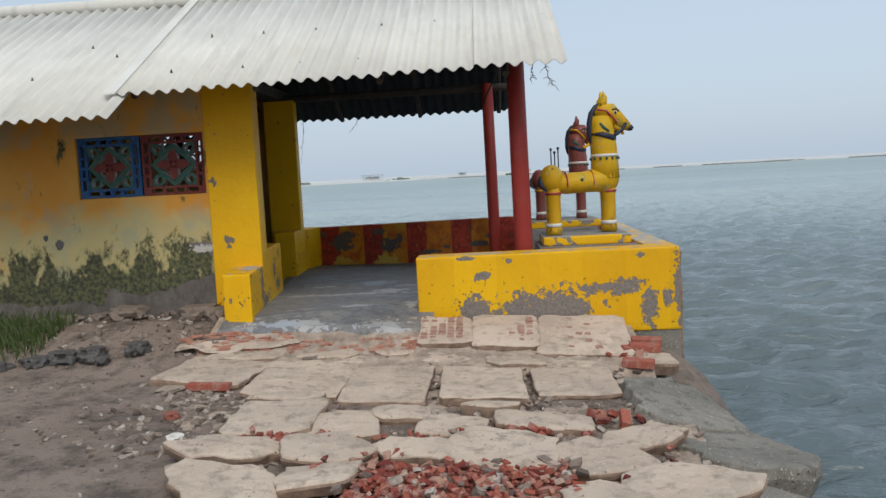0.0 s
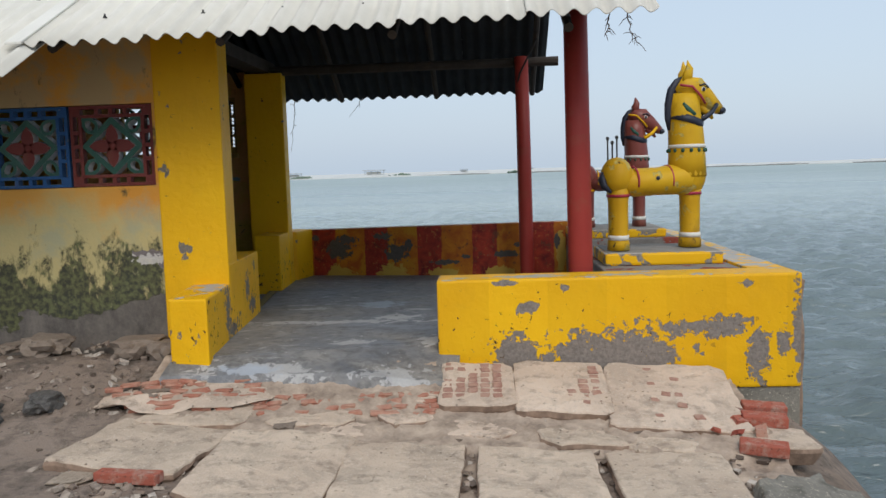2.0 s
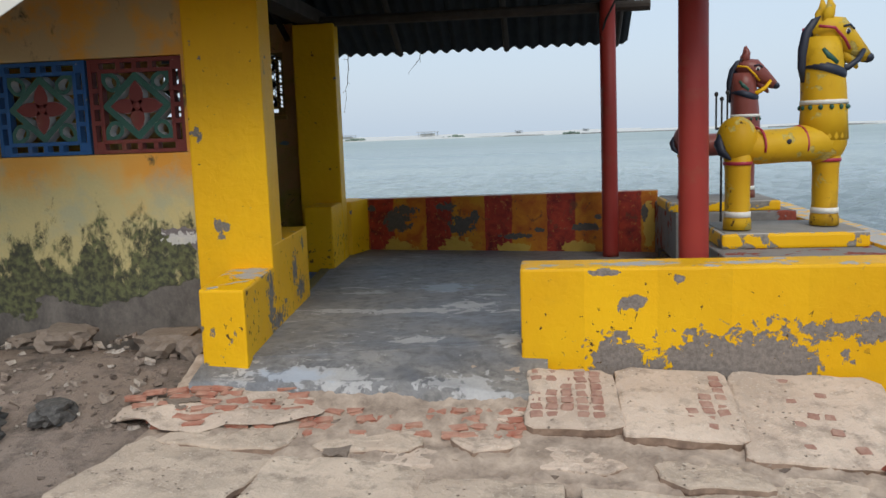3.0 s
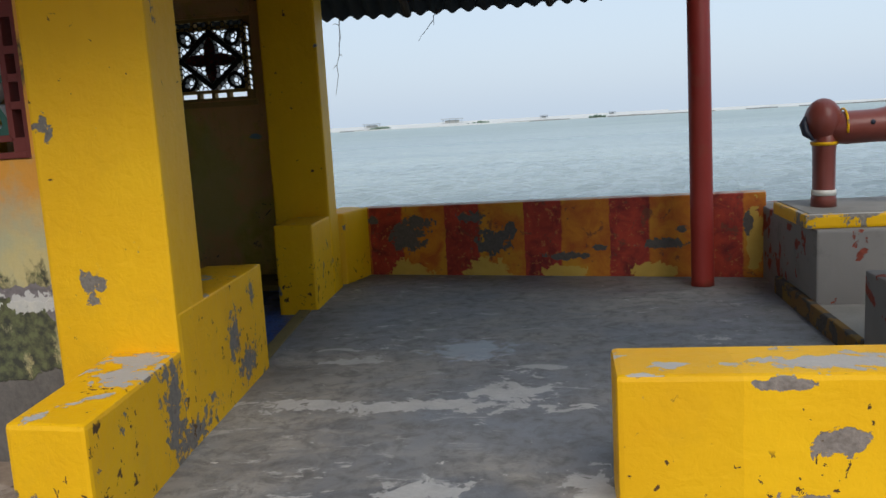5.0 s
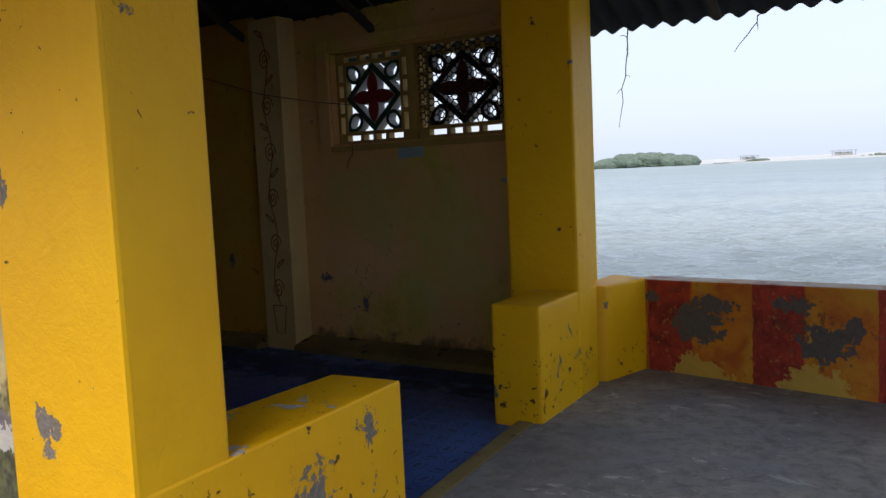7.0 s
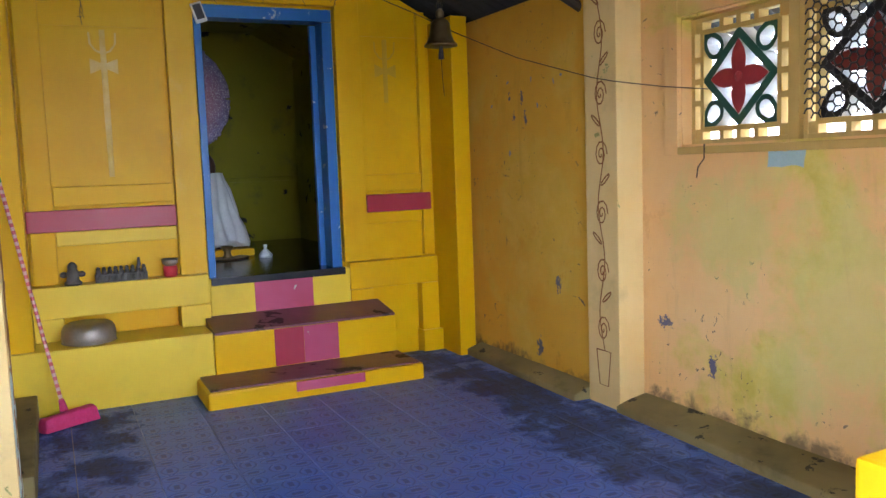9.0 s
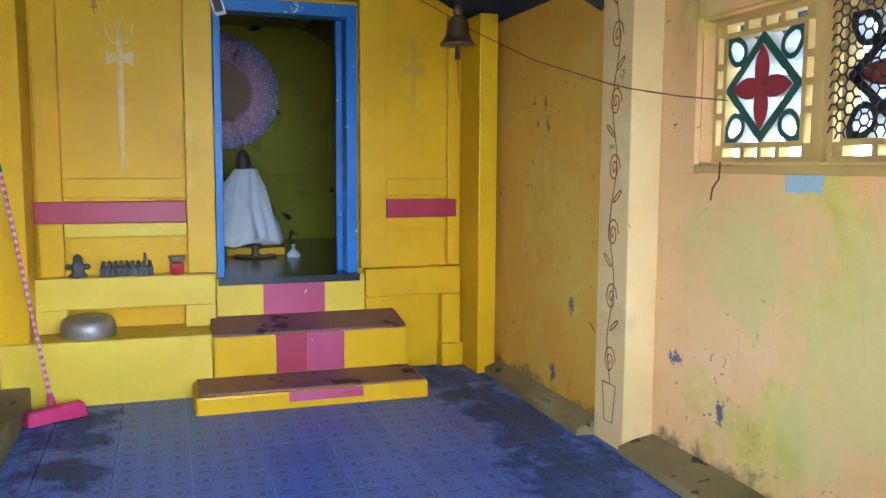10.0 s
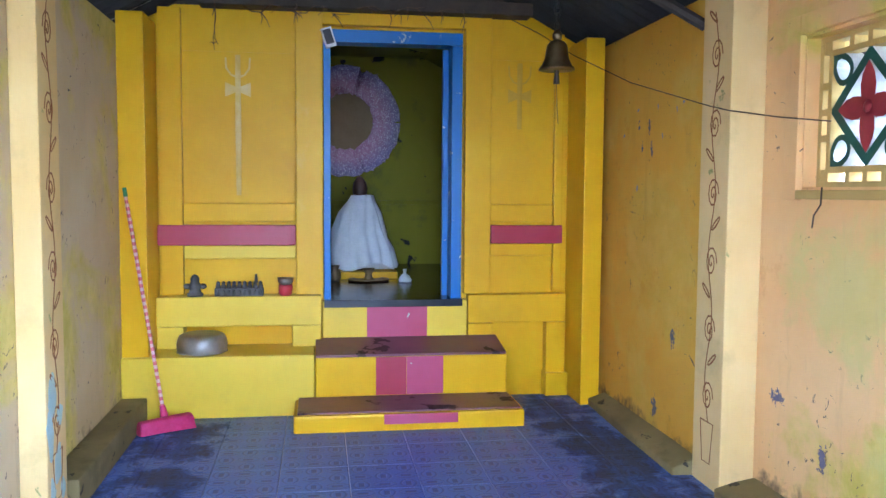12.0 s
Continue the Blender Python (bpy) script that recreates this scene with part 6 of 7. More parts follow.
for x, y, a in ((1.62, 7.55, -15), (1.75, 7.95, -8), (1.80, 8.12, -6)):
    o = part("loose_brick", box(-0.14, 0.14, -0.06, 0.06, -0.035, 0.035, 0.01), M_brick)
    o.matrix_world = pose(x, y, ground_z(x, y) + 0.0, 4, 3, a)
    tagged(o, "worn red brick near the parapet corner", "brick", "worn bricks")

# grass by the wall
bm = bmesh.new()
rnd = random.Random(9)
for i in range(1500):
    x, y = -4.9 + rnd.uniform(-0.9, 0.85), 8.35 + rnd.gauss(0, 0.26)
    if y > 9.2 or y < 7.75:
        continue
    h, a, lean = rnd.uniform(0.06, 0.22), rnd.uniform(0, 6.28), rnd.uniform(0.02, 0.10)
    z = ground_z(x, y) - 0.08
    dx, dy = math.cos(a), math.sin(a)
    v = [bm.verts.new(p) for p in ((x - dy * 0.006, y + dx * 0.006, z), (x + dy * 0.006, y - dx * 0.006, z), (x + dx * lean * 0.5 + dy * 0.004, y + dy * lean * 0.5 - dx * 0.004, z + h * 0.7), (x + dx * lean, y + dy * lean, z + h))]
    bm.faces.new((v[0], v[1], v[2]))
    bm.faces.new((v[0], v[2], v[3]))
tagged(part("grass", bm, M_grass), "patch of coarse green grass by the wall", "grass", kind="stuff")


# ---- horse statues ----
def horse(name, mats, label):
    """A painted cement horse, facing +x, hind hoof at the origin. mats: body, band, mane, bridle, white, green."""
    hb = bmesh.new()
    for x in (0.0, 0.655):
        tube([(x, 0, 0.0), (x, 0, 0.06), (x, 0, 0.10), (x, 0, 0.40), (x, 0, 0.56)], [0.092, 0.090, 0.080, 0.082, 0.10], 18, 1.25, hb, 0)
        tube([(x, 0, 0.085), (x, 0, 0.125)], [0.088, 0.086], 18, 1.25, hb, 4)
        tube([(x, 0, 0.448), (x, 0, 0.472)], [0.094, 0.096], 18, 1.25, hb, 1)
    ball((-0.01, 0, 0.62), (0.135, 0.155, 0.165), hb, 0, 20)
    tube([(-0.02, 0, 0.57), (0.15, 0, 0.565), (0.35, 0, 0.57), (0.55, 0, 0.585), (0.68, 0, 0.60)], [0.10, 0.12, 0.118, 0.135, 0.13], 20, 1.2, hb, 0)
    ball((0.63, 0, 0.62), (0.16, 0.165, 0.20), hb, 0, 20)
    tube([(0.63, 0, 0.60), (0.63, 0, 0.78), (0.625, 0, 0.92), (0.615, 0, 1.05), (0.605, 0, 1.18), (0.61, 0, 1.30)], [0.165, 0.155, 0.15, 0.145, 0.135, 0.12], 22, 1.0, hb, 0)
    tube([(0.63, 0, 0.845), (0.63, 0, 0.875)], [0.158, 0.157], 22, 1.0, hb, 4)
    for k in range(14):
        a = k * math.pi * 2 / 14
        ball((0.63 + 0.155 * math.cos(a), 0.155 * math.sin(a), 0.825), (0.016, 0.016, 0.018), hb, 5, 6)
    tube([(0.61, 0, 1.045), (0.62, 0, 1.075), (0.63, 0, 1.105)], [0.152, 0.154, 0.148], 22, 1.0, hb, 2)
    # head, jaw and muzzle
    tube([(0.56, 0, 1.28), (0.63, 0, 1.335), (0.71, 0, 1.33), (0.80, 0, 1.265), (0.89, 0, 1.195), (0.935, 0, 1.165)], [0.085, 0.125, 0.118, 0.088, 0.062, 0.045], 18, 0.85, hb, 0)
    ball((0.945, 0, 1.16), (0.045, 0.05, 0.036), hb, 2, 12)
    tube([(0.75, 0, 1.20), (0.83, 0, 1.145), (0.87, 0, 1.09)], [0.04, 0.036, 0.012], 10, 0.9, hb, 0)
    for s in (-1, 1):
        tube([(0.60, 0.045 * s, 1.40), (0.62, 0.05 * s, 1.46), (0.635, 0.048 * s, 1.51), (0.62, 0.04 * s, 1.58)], [0.03, 0.045, 0.034, 0.004], 10, 0.6, hb, 0)
        ball((0.73, 0.082 * s, 1.335), (0.034, 0.018, 0.024), hb, 4, 10)
        ball((0.738, 0.095 * s, 1.332), (0.016, 0.010, 0.018), hb, 2, 8)
        tube([(0.70, 0.10 * s, 1.365), (0.75, 0.095 * s, 1.378), (0.79, 0.08 * s, 1.350)], 0.008, 6, 1, hb, 2)
        tube([(0.52, 0.10 * s, 1.37), (0.62, 0.125 * s, 1.355), (0.70, 0.115 * s, 1.28), (0.755, 0.09 * s, 1.215)], 0.011, 6, 1, hb, 1)
        tube([(0.545, 0.115 * s, 1.22), (0.58, 0.13 * s, 1.17), (0.64, 0.14 * s, 1.12)], [0.012, 0.022, 0.014], 8, 0.5, hb, 5)
    tube([(0.66, -0.02, 1.10), (0.74, -0.10, 1.09), (0.82, -0.085, 1.14), (0.88, -0.06, 1.21)], [0.02, 0.022, 0.02, 0.016], 10, 1, hb, 3)
    tube([(0.66, 0.02, 1.10), (0.74, 0.10, 1.09), (0.82, 0.085, 1.14), (0.88, 0.06, 1.21)], [0.02, 0.022, 0.02, 0.016], 10, 1, hb, 3)
    tube([(0.475, 0, 1.00), (0.465, 0, 1.10), (0.470, 0, 1.22), (0.495, 0, 1.33), (0.545, 0, 1.405), (0.60, 0, 1.44)], [0.02, 0.036, 0.042, 0.042, 0.034, 0.015], 10, 0.75, hb, 2)
    # saddle cloth lines and tail
    for x in (0.13, 0.44):
        tube([(x, 0.146 * math.sin(a), 0.575 + 0.127 * math.cos(a)) for a in [radians(d) for d in range(-110, 111, 20)]], 0.009, 6, 1, hb, 1)
    tube([(-0.135, 0, 0.66), (-0.150, -0.02, 0.60), (-0.140, -0.05, 0.54), (-0.10, -0.10, 0.49)], [0.012, 0.034, 0.03, 0.008], 8, 1.3, hb, 2)
    for s in (-1, 1):
        ball((0.30, 0.142 * s, 0.60), (0.018, 0.008, 0.018), hb, 2, 8)
    ob = part(name, hb, mats, None, "", True)
    return tagged(ob, label, "statue", "horse statues")


h1 = horse("horse_statue", [M_horse_y, M_maroon, M_navy, M_navy, M_white, M_green], "yellow painted cement horse statue with dark mane and collar")
h1.matrix_world = pose(1.10, 9.72, 0.60, 0, 0, 14)
h2 = horse("horse_statue", [M_horse_r, M_yellow, M_navy, M_yellow, M_white, M_green], "brown-red painted cement horse statue with yellow bridle")
h2.matrix_world = pose(1.09, 11.80, 0.65, 0, 0, -3) @ Matrix.Diagonal((0.84, 0.92, 0.88, 1))

tri_ = thing("iron_trident", "thin dark iron trident with knobbed prongs standing between statues", "trident", at=(1.23, 10.9, 0.1))
part("shaft", tube([(0, 0, 0), (0, 0, 1.22)], 0.010, 8), M_iron, tri_)
part("crossbar", tube([(-0.05, 0, 1.20), (0.05, 0, 1.20)], 0.010, 8), M_iron, tri_)
for x, z in ((-0.045, 1.47), (0, 1.43), (0.045, 1.48)):
    pr = part("prong", tube([(x, 0, 1.20), (x, 0, z)], 0.008, 8), M_iron, tri_)
    part("knob", ball((x, 0, z + 0.012), (0.017, 0.017, 0.02)), M_iron, pr)
tap = thing("iron_bracket", "small black iron bracket lying on the plinth", "bracket", at=(1.15, 10.35, 0.44))
part("bar", tube([(-0.08, 0, 0.02), (0.06, 0.02, 0.02), (0.10, 0.02, 0.05)], 0.015, 8), M_iron, tap)
part("plate", box(-0.10, -0.05, -0.04, 0.04, 0, 0.03, 0.004), M_iron, tap)

# dry creepers hanging from the eaves
def creeper(x, y, z, length, sway, n, seed):
    r_ = random.Random(seed)
    cb = bmesh.new()
    pts = [(x, y, z)]
    for i in range(1, 9):
        pts.append((x + sway * (i / 8) ** 1.3 + r_.uniform(-0.012, 0.012), y + r_.uniform(-0.01, 0.01), z - length * i / 8))
    tube(pts, [0.005 - 0.0004 * i for i in range(9)], 5, 1, cb)
    for i in range(n):
        p = Vector(pts[r_.randrange(1, 8)])
        q = p + Vector((r_.uniform(-0.06, 0.06), r_.uniform(-0.03, 0.03), r_.uniform(-0.08, 0.02)))
        tube([p, (p + q) / 2 + Vector((0, 0, 0.01)), q], [0.003, 0.0025, 0.0015], 4, 1, cb)
    return tagged(part("dry_creeper", cb, M_wire), "dry brown creeper stem hanging from the roof edge", "creeper", "hanging creepers")


creeper(-2.58, 13.82, 2.36, 0.72, -0.09, 5, 1)
creeper(-1.66, 13.82, 2.36, 0.28, -0.20, 2, 2)
creeper(0.98, 8.42, 2.34, 0.22, 0.06, 14, 3)
creeper(0.86, 8.42, 2.34, 0.15, -0.03, 10, 4)
creeper(-7.36, 10.12, 2.97, 0.36, 0.02, 8, 5)
creeper(-7.36, 11.95, 2.97, 0.14, 0.02, 6, 6)
creeper(-7.37, 10.7, 2.97, 0.10, 0.05, 7, 8)

def trailing_root(y0, y1, z, seed):
    r_ = random.Random(seed)
    rb = bmesh.new()
    pts = [(-7.385 + r_.uniform(-0.01, 0.01), y0 + (y1 - y0) * i / 12, z + 0.03 * math.sin(i * 1.3 + seed) + r_.uniform(-0.015, 0.015)) for i in range(13)]
    tube(pts, [0.007 - 0.0004 * i for i in range(13)], 5, 1, rb)
    for i in range(16):
        p = Vector(pts[r_.randrange(0, 12)])
        q = p + Vector((0.01, r_.uniform(-0.08, 0.08), r_.uniform(-0.12, 0.02)))
        tube([p, (p + q) / 2 + Vector((0.005, 0.01, 0)), q], [0.004, 0.003, 0.0015], 4, 1, rb)
    return tagged(part("dry_root", rb, M_wire), "dry brown root trailing along the wall plate", "root", "trailing roots")


trailing_root(10.32, 11.10, 2.93, 3)
trailing_root(11.15, 11.90, 2.95, 6)

# ---- shrine things ----
bell = thing("temple_bell", "aged brass bell hanging on a chain", "bell", at=(-6.42, 12.41, 2.41))
part("body", lathe([(0.118, -0.012), (0.116, 0.0), (0.098, 0.02), (0.080, 0.06), (0.072, 0.11), (0.066, 0.15), (0.048, 0.172), (0.018, 0.185)], 28), M_brass, bell, smooth=True)
part("crown", lathe([(0.02, 0.18), (0.032, 0.20), (0.030, 0.225), (0.014, 0.25)], 14), M_brass, bell, smooth=True)
for k in range(8):
    c = Vector((0, 0, 0.27 + k * 0.052))
    pts = []
    for a in range(9):
        q = a * math.pi / 4
        e = Vector((math.cos(q) * 0.018, 0, math.sin(q) * 0.034)) if k % 2 else Vector((0, math.cos(q) * 0.018, math.sin(q) * 0.034))
        pts.append(c + e)
    part("chain_link", tube(pts, 0.007, 6, 1, None, 0, False), M_iron, bell, smooth=True)
part("clapper", tube([(0, 0, 0.10), (0, 0, -0.03), (0.0, 0, -0.10)], [0.008, 0.016, 0.022], 8), M_iron, bell, smooth=True)
part("clapper_cord", tube([(0, 0, -0.10), (0.004, 0.004, -0.25), (0.0, 0.015, -0.36)], 0.003, 5), M_wire, bell)

cable = [(-7.52, 12.30, 2.97), (-7.0, 12.45, 2.74), (-6.42, 12.52, 2.50), (-5.9, 12.72, 2.26), (-5.42, 12.985, 2.08), (-5.2, 12.982, 2.035), (-4.9, 13.10, 1.975), (-4.63, 13.2, 1.935)]
tagged(wire("cable", cable, 0.0034, M_wire), "thin brown cable slung from the shrine to the window", "cable")
tagged(wire("dangling_string", [(-4.62, 13.16, 1.63), (-4.61, 13.15, 1.55), (-4.66, 13.15, 1.50), (-4.67, 13.15, 1.44)], 0.004, M_wire), "short dark string dangling below the window", "string")

broom = thing("broom", "magenta broom with red-white striped stick leaning on the wall", "broom", at=(-6.80, 9.84, -0.033))
foot, top = Vector((-0.08, -0.03, 0.10)), Vector((-0.27, -0.30, 1.62))
head_bm = box(-0.19, 0.19, -0.045, 0.045, 0.0, 0.10, 0.02)
for v in head_bm.verts:
    v.co.y *= 1.25 - v.co.z * 4
    v.co.x *= 1.06 - v.co.z * 1.2
roughen(head_bm, 0.012, 18, 1)
hd = part("head", head_bm, M_pinkplastic, broom, "magenta bristle head", True)
hd.matrix_basis = pose(0, 0, 0.0, 0, 0, -58)
part("collar", tube([foot + (top - foot) * -0.02, foot + (top - foot) * 0.04], [0.03, 0.018], 10), M_pinkplastic, broom)
M_pale_stick = plain("pale_rose_stick_film", (0.62, 0.34, 0.32), (0.70, 0.46, 0.44))
M_stick = plain("rose_red_stick_film", (0.52, 0.07, 0.10), (0.62, 0.16, 0.18))
for k in range(60):
    a, b = foot + (top - foot) * (0.03 + k * 0.01573), foot + (top - foot) * (0.03 + (k + 1) * 0.01573)
    part("stick_band", tube([a, b], 0.0125, 10, 1, None, 0, False), M_pale_stick if k % 2 else M_stick, broom, smooth=True)
part("cap", tube([foot + (top - foot) * 0.974, foot + (top - foot) * 1.015], [0.015, 0.014], 10), M_greenplastic, broom, "green plastic cap")

basin = thing("basin", "upturned dull steel basin standing on the yellow ledge", "basin", at=(-7.32, 10.01, 0.41))
part("bowl", lathe([(0.172, 0.0), (0.178, 0.012), (0.182, 0.05), (0.176, 0.095), (0.160, 0.125), (0.135, 0.138), (0.03, 0.140)], 32), M_steel, basin, smooth=True)
part("rim", lathe([(0.172, 0.0), (0.184, 0.006), (0.172, 0.014)], 32), M_steel, basin, smooth=True)

idol = part("small_idol", lathe([(0.058, 0), (0.06, 0.02), (0.045, 0.03), (0.04, 0.06), (0.05, 0.075), (0.036, 0.10), (0.03, 0.115), (0.034, 0.13), (0.022, 0.155), (0.006, 0.165)], 16), M_black_stone, smooth=True)
b2 = bmesh.new()
b2.from_mesh(idol.data)
for s in (-1, 1):
    ball((0, s * 0.058, 0.075), (0.025, 0.028, 0.022), b2)
b2.to_mesh(idol.data)
b2.free()
idol.location = (-7.49, 9.94, 0.80)
tagged(idol, "small black stone idol on the shelf", "idol")
frieze = thing("idol_frieze", "row of small black stone figures on one base", "idol", at=(-7.49, 10.265, 0.80))
part("base", box(-0.035, 0.035, -0.18, 0.18, 0.0, 0.06, 0.008), M_black_stone, frieze)
for k in range(9):
    y = -0.155 + k * 0.039
    fig = lathe([(0.017, 0.055), (0.019, 0.075), (0.013, 0.088), (0.015, 0.100), (0.006, 0.112)], 8, (0, y, 0))
    ball((0.035, y, 0.03), (0.01, 0.013, 0.022), fig, 0, 8)
    part("figure", fig, M_black_stone, frieze)
part("finial", tube([(0, 0.125, 0.10), (0, 0.125, 0.165)], [0.014, 0.008], 8), M_black_stone, frieze)
cup = thing("red_cup", "red enamel cup with a steel bowl in it", "cup", at=(-7.49, 10.61, 0.80))
part("cup", lathe([(0.040, 0), (0.05, 0.01), (0.052, 0.05), (0.05, 0.082)], 20), M_redplastic, cup, smooth=True)
part("bowl", lathe([(0.030, 0.082), (0.055, 0.10), (0.06, 0.135), (0.054, 0.135), (0.044, 0.10)], 20), M_steel, cup, smooth=True)

# sanctum
statue = bmesh.new()
lathe([(0.12, 0.137), (0.10, 0.16), (0.10, 0.45), (0.075, 0.60), (0.06, 0.66), (0.05, 0.69), (0.066, 0.74), (0.070, 0.79), (0.058, 0.84), (0.03, 0.875), (0.008, 0.89)], 18, (0, 0, 0), statue)
o = part("shrine_statue", statue, plain("dark_oiled_stone", (0.05, 0.025, 0.018), (0.12, 0.06, 0.04), 9, 0.4), smooth=True)
o.location, o.scale = (-9.45, 11.27, 0.637), (1.1, 1.05, 1.25)
tagged(o, "dark carved stone shrine statue wrapped in white cloth", "statue")
ped = part("pedestal", box(-9.72, -9.20, 10.98, 11.63, 0.735, 0.81, 0.012), M_yellow_in)
tagged(ped, "low yellow pedestal under the shrine statue", "pedestal")


def folds(a, z):
    k = max(0.0, (0.78 - z) / 0.6)
    return k * (0.17 * math.sin(a * 7 + z * 4) + 0.11 * math.sin(a * 13 + 1.3 - z * 3) + 0.07 * math.sin(a * 3 + z * 5)) + 0.05 * math.sin(a * 9 + z * 9)


cl = lathe([(0.295, 0.17), (0.31, 0.19), (0.285, 0.30), (0.235, 0.45), (0.185, 0.60), (0.125, 0.69), (0.105, 0.735), (0.07, 0.74)], 72, (0, 0, 0), None, 0, folds)
for v in cl.verts:
    v.co.x *= 0.7
    t = max(0.0, (0.74 - v.co.z) / 0.57)
    v.co.y += -0.02 * t + 0.02 * math.sin(v.co.z * 9)
    if v.co.z < 0.24:
        v.co.z += 0.03 * math.sin(v.co.y * 14) - 0.05 * max(0.0, -v.co.y)
o = part("cloth_wrap", cl, M_cloth, smooth=True)
o.location, o.scale = (-9.45, 11.285, 0.637), (1.1, 1.05, 1.25)
tagged(o, "white cotton cloth draped in folds round the shrine statue", "cloth")
halo = thing("flower_disc", "large disc ringed with dried pink flowers on the shrine wall", "flower disc", at=(-10.89, 11.174, 2.405))
halo.scale = (1.2, 1.18, 1.2)
ring_ = bmesh.new()
tube([(0.05, 0.40 * math.cos(k * math.pi / 24), 0.40 * math.sin(k * math.pi / 24)) for k in range(49)], 0.135, 12, 1, ring_, 0, False)
for v in ring_.verts:
    v.co.x = 0.05 + (v.co.x - 0.05) * 0.35
rnd = random.Random(44)
for k in range(240):
    a, q = rnd.uniform(0, 2 * math.pi), rnd.uniform(0.29, 0.52)
    ball((0.085 - 1.6 * (q - 0.40) ** 2, q * math.cos(a), q * math.sin(a)), (0.014, rnd.uniform(0.016, 0.03), rnd.uniform(0.016, 0.03)), ring_, 0, 6)
roughen(ring_, 0.016, 26)
ring_ob = part("flower_ring", ring_, M_flower, halo, "ring of dried pink flowers")
disc = lathe([(0.31, 0.0), (0.31, 0.04), (0.30, 0.045)], 40)
disc.transform(Matrix.Rotation(radians(90), 4, "Y"))
part("board", disc, M_tan, halo, "plain tan round board")
stand = thing("oil_lamp", "small brass oil lamp on a round tray", "lamp", at=(-9.06, 11.335, 0.737))
stand.scale = (1.2, 1.2, 1.2)
part("tray", lathe([(0.15, 0), (0.17, 0.012), (0.165, 0.014), (0.14, 0.006)], 28), M_brass, stand, smooth=True)
part("stem", lathe([(0.05, 0.008), (0.03, 0.03), (0.025, 0.06), (0.045, 0.085), (0.05, 0.10)], 16), M_brass, stand, smooth=True)
o = part("brass_pot", lathe([(0.035, 0), (0.05, 0.02), (0.05, 0.07), (0.03, 0.10), (0.042, 0.125)], 18), M_brass, smooth=True)
o.location, o.scale = (-9.05, 11.01, 0.737), (1.2, 1.2, 1.2)
tagged(o, "small brass pot on the dark shrine floor", "pot")
pouch = lathe([(0.05, 0), (0.055, 0.02), (0.035, 0.05), (0.01, 0.075), (0.018, 0.11)], 14, (0, 0, 0), None, 0, lambda a, z: 0.15 * math.sin(a * 5))
o = part("cloth_pouch", pouch, M_cloth, smooth=True)
o.location, o.scale = (-8.94, 11.673, 0.737), (1.15, 1.15, 1.1)
tagged(o, "small tied white cloth pouch on the shrine floor", "pouch")
box_t = thing("door_sensor", "small white box with a dark face on the door frame corner", "sensor", at=(-7.53, 10.94, 2.76))
part("case", box(-0.02, 0.02, -0.042, 0.042, -0.075, 0.075, 0.006), M_whiteplastic, box_t)
part("face", box(0.018, 0.024, -0.03, 0.03, -0.05, 0.06, 0.002), M_black, box_t)
box_t.rotation_euler = (radians(18), 0, 0)
lamp = thing("bulb_holder", "small lit white bulb under the roof", "lamp", at=(-7.12, 9.56, 2.98))
m, nt, bs = mat_start("lit_bulb")
bs.inputs["Emission Color"].default_value = (1, 0.98, 0.94, 1)
bs.inputs["Emission Strength"].default_value = 4.0
bs.inputs["Base Color"].default_value = (0.8, 0.8, 0.8, 1)
part("bulb", ball((0, 0, 0), (0.04, 0.04, 0.03)), m, lamp, smooth=True)
part("cap", lathe([(0.022, 0.02), (0.022, 0.07), (0.012, 0.08)], 12), M_whiteplastic, lamp)

# flakes of blue distemper and scuffs on the hall walls
fl = bmesh.new()
rnd = random.Random(12)
for i in range(7):
    x, z = rnd.gauss(-6.45, 0.28), rnd.gauss(1.95, 0.25)
    ball((x, 13.049, z), (rnd.uniform(0.008, 0.02), 0.003, rnd.uniform(0.008, 0.025)), fl, 0, 10)
roughen(fl, 0.012, 30)
for v in fl.verts:
    v.co.y = 13.049 + 0.1 * (v.co.y - 13.049)
part("paint_fleck", fl, plain("blue_grey_fleck", (0.20, 0.21, 0.30), (0.26, 0.27, 0.36)), bpy.data.objects["wall_north_west_bay"], "blue-grey flecks of old paint")
fl = bmesh.new()
box(-4.205, -3.965, 13.196, 13.202, 1.495, 1.578, 0, fl)
bmesh.ops.subdivide_edges(fl, edges=list(fl.edges), cuts=5, use_grid_fill=True)
ball((-3.25, 13.199, 1.30), (0.06, 0.003, 0.025), fl, 0, 8)
roughen(fl, 0.02, 16)
for v in fl.verts:
    v.co.y = 13.199 + 0.1 * (v.co.y - 13.199)
part("paint_fleck", fl, plain("sky_blue_patch", (0.28, 0.42, 0.46), (0.34, 0.48, 0.52)), wall_north, "pale blue patch of old paint")

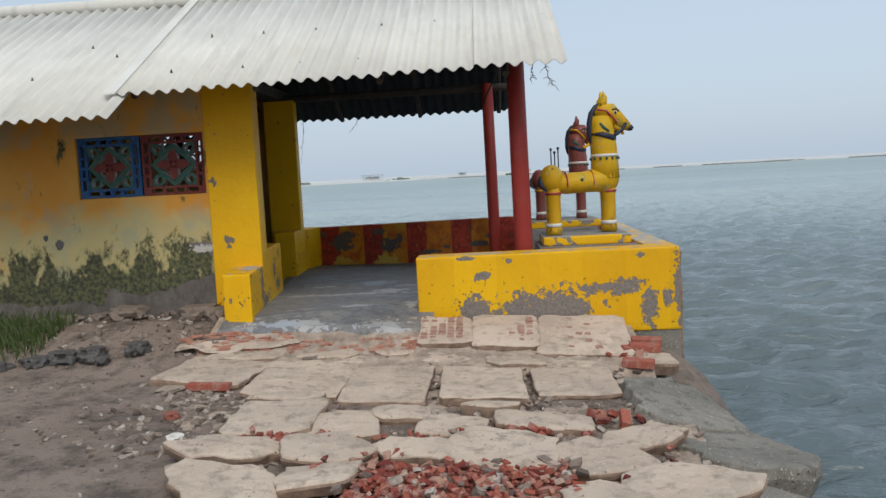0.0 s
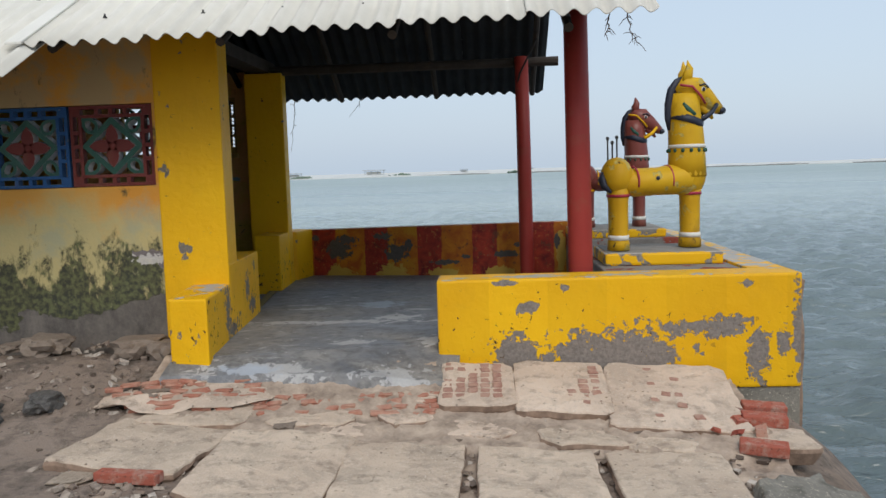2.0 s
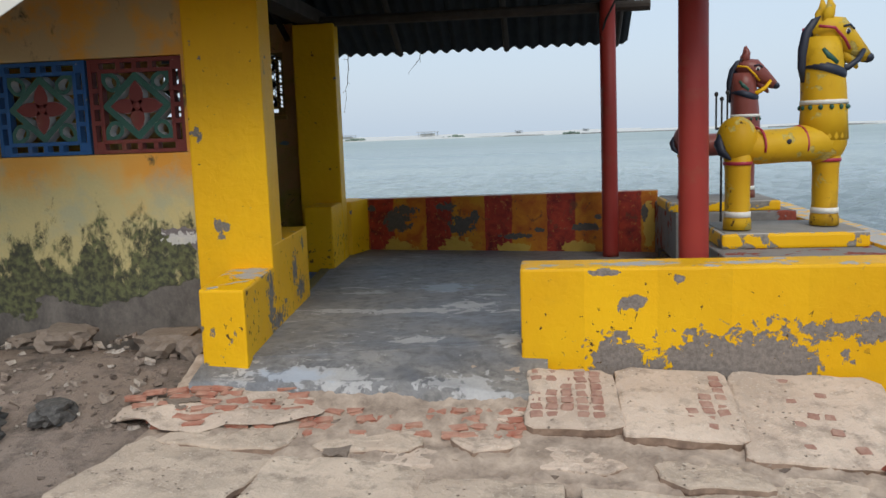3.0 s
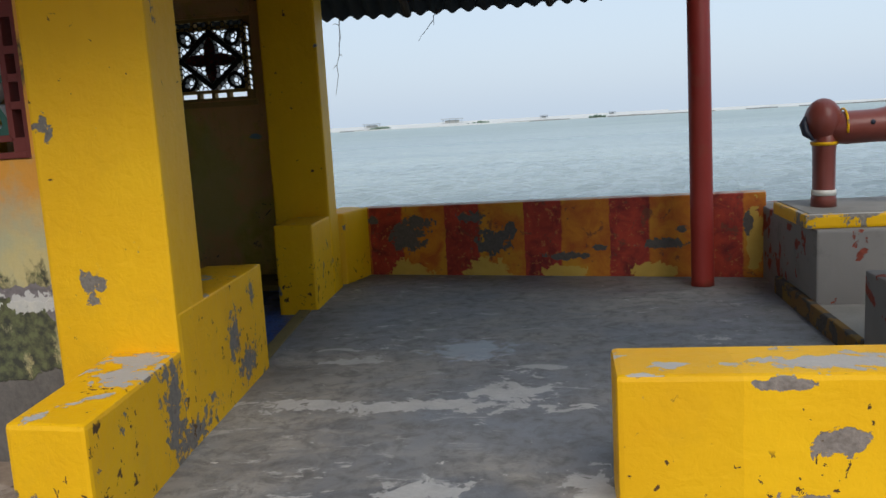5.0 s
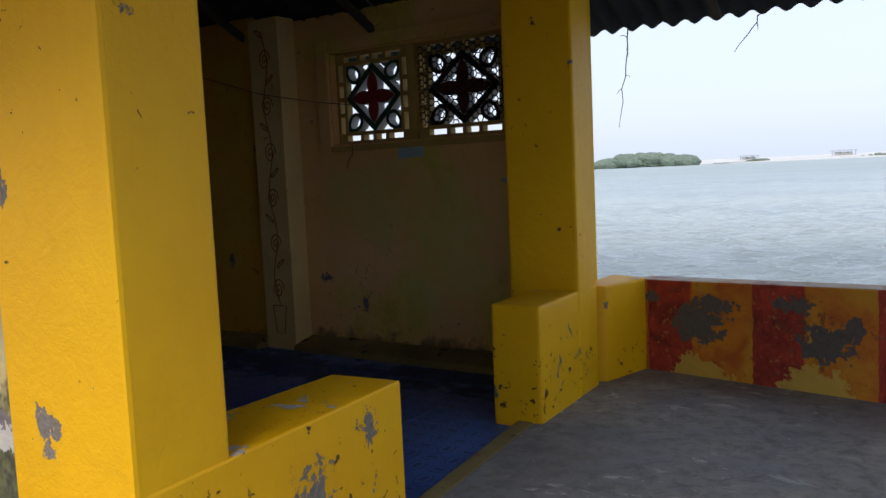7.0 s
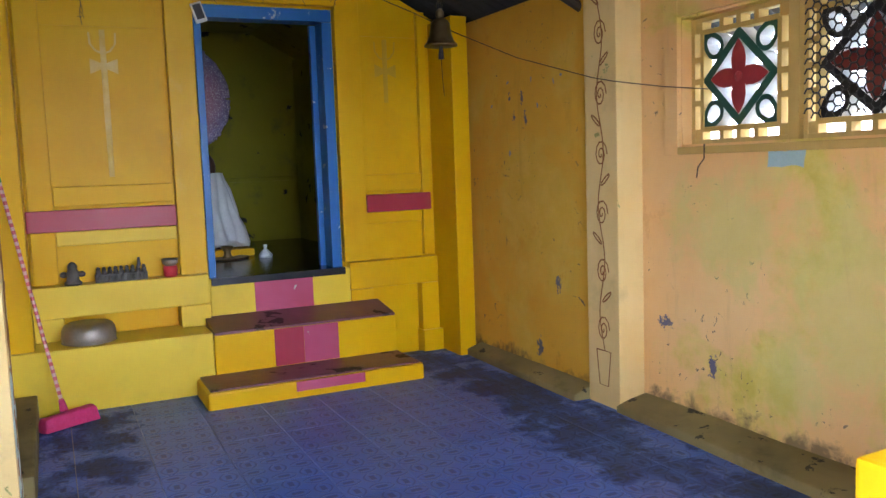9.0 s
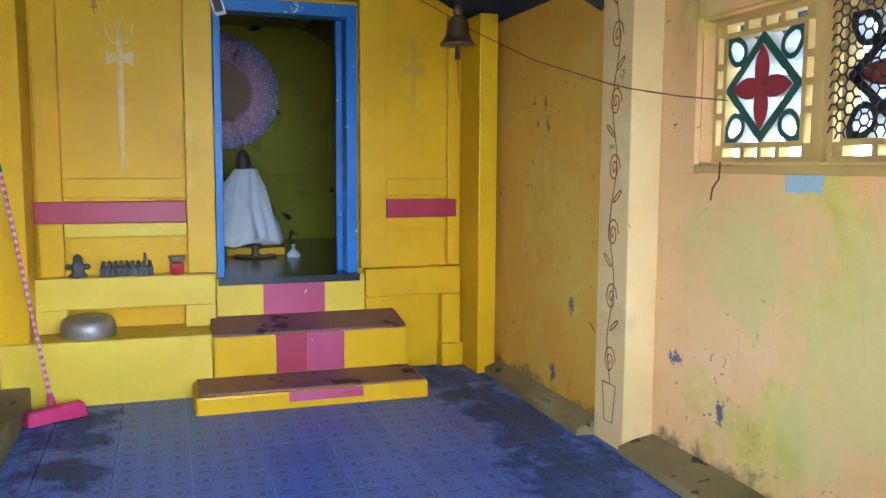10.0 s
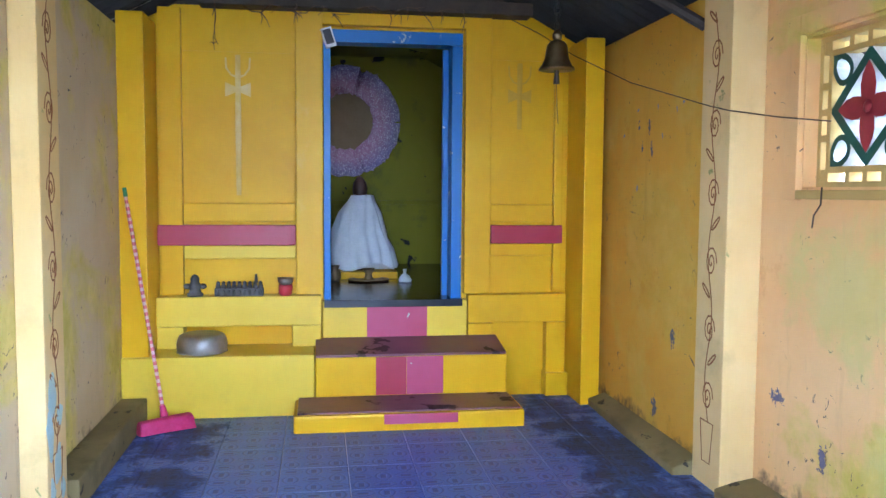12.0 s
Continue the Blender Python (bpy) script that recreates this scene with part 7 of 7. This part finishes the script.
# plaster breaks on the front wall and pale stains inside
def flake(host, spots_, m, label):
    fb = bmesh.new()
    for x, y, z, a, b in spots_:
        ball((x, y, z), (a, 0.004, b), fb, 0, 16)
    for v in fb.verts:
        n_ = noise.noise(v.co * 14)
        v.co.x += 0.035 * n_
        v.co.z += 0.03 * noise.noise(v.co * 17)
    return part("flaked_patch", fb, m, host, label)


flake(wall_south, [(-4.45, 9.319, 0.78, 0.05, 0.06), (-4.6, 9.319, 0.86, 0.02, 0.03)], M_black_stone, "dark chipped spot")
flake(bpy.data.objects["pilaster_south"], [(-5.20, 9.607, 0.62, 0.05, 0.10), (-5.16, 9.607, 0.42, 0.035, 0.13), (-5.30, 9.607, 0.50, 0.045, 0.05), (-5.27, 9.607, 0.27, 0.05, 0.09), (-5.19, 9.607, 0.16, 0.04, 0.06), (-5.33, 9.607, 0.12, 0.03, 0.05)], plain("pale_aqua_stain", (0.36, 0.48, 0.46), (0.44, 0.55, 0.5), 9, 0.8), "pale aqua patch of old paint")

# ---- tiles of the hall floor ----
TILE = 0.395


def tile_edge(y):
    return -2.375 - (y - 10.40) * 0.119


tile_me = None
for i in range(14):
    for j in range(10):
        x0, y0 = -7.52 + i * TILE, 9.45 + j * TILE
        x1, y1 = x0 + TILE, min(y0 + TILE, 13.19)
        if x1 < -7.46 or y1 - y0 < 0.05:
            continue
        e0, e1 = tile_edge(y0), tile_edge(y1)
        if x1 < e1 - 0.002 and y1 - y0 > TILE - 0.001:
            if tile_me is None:
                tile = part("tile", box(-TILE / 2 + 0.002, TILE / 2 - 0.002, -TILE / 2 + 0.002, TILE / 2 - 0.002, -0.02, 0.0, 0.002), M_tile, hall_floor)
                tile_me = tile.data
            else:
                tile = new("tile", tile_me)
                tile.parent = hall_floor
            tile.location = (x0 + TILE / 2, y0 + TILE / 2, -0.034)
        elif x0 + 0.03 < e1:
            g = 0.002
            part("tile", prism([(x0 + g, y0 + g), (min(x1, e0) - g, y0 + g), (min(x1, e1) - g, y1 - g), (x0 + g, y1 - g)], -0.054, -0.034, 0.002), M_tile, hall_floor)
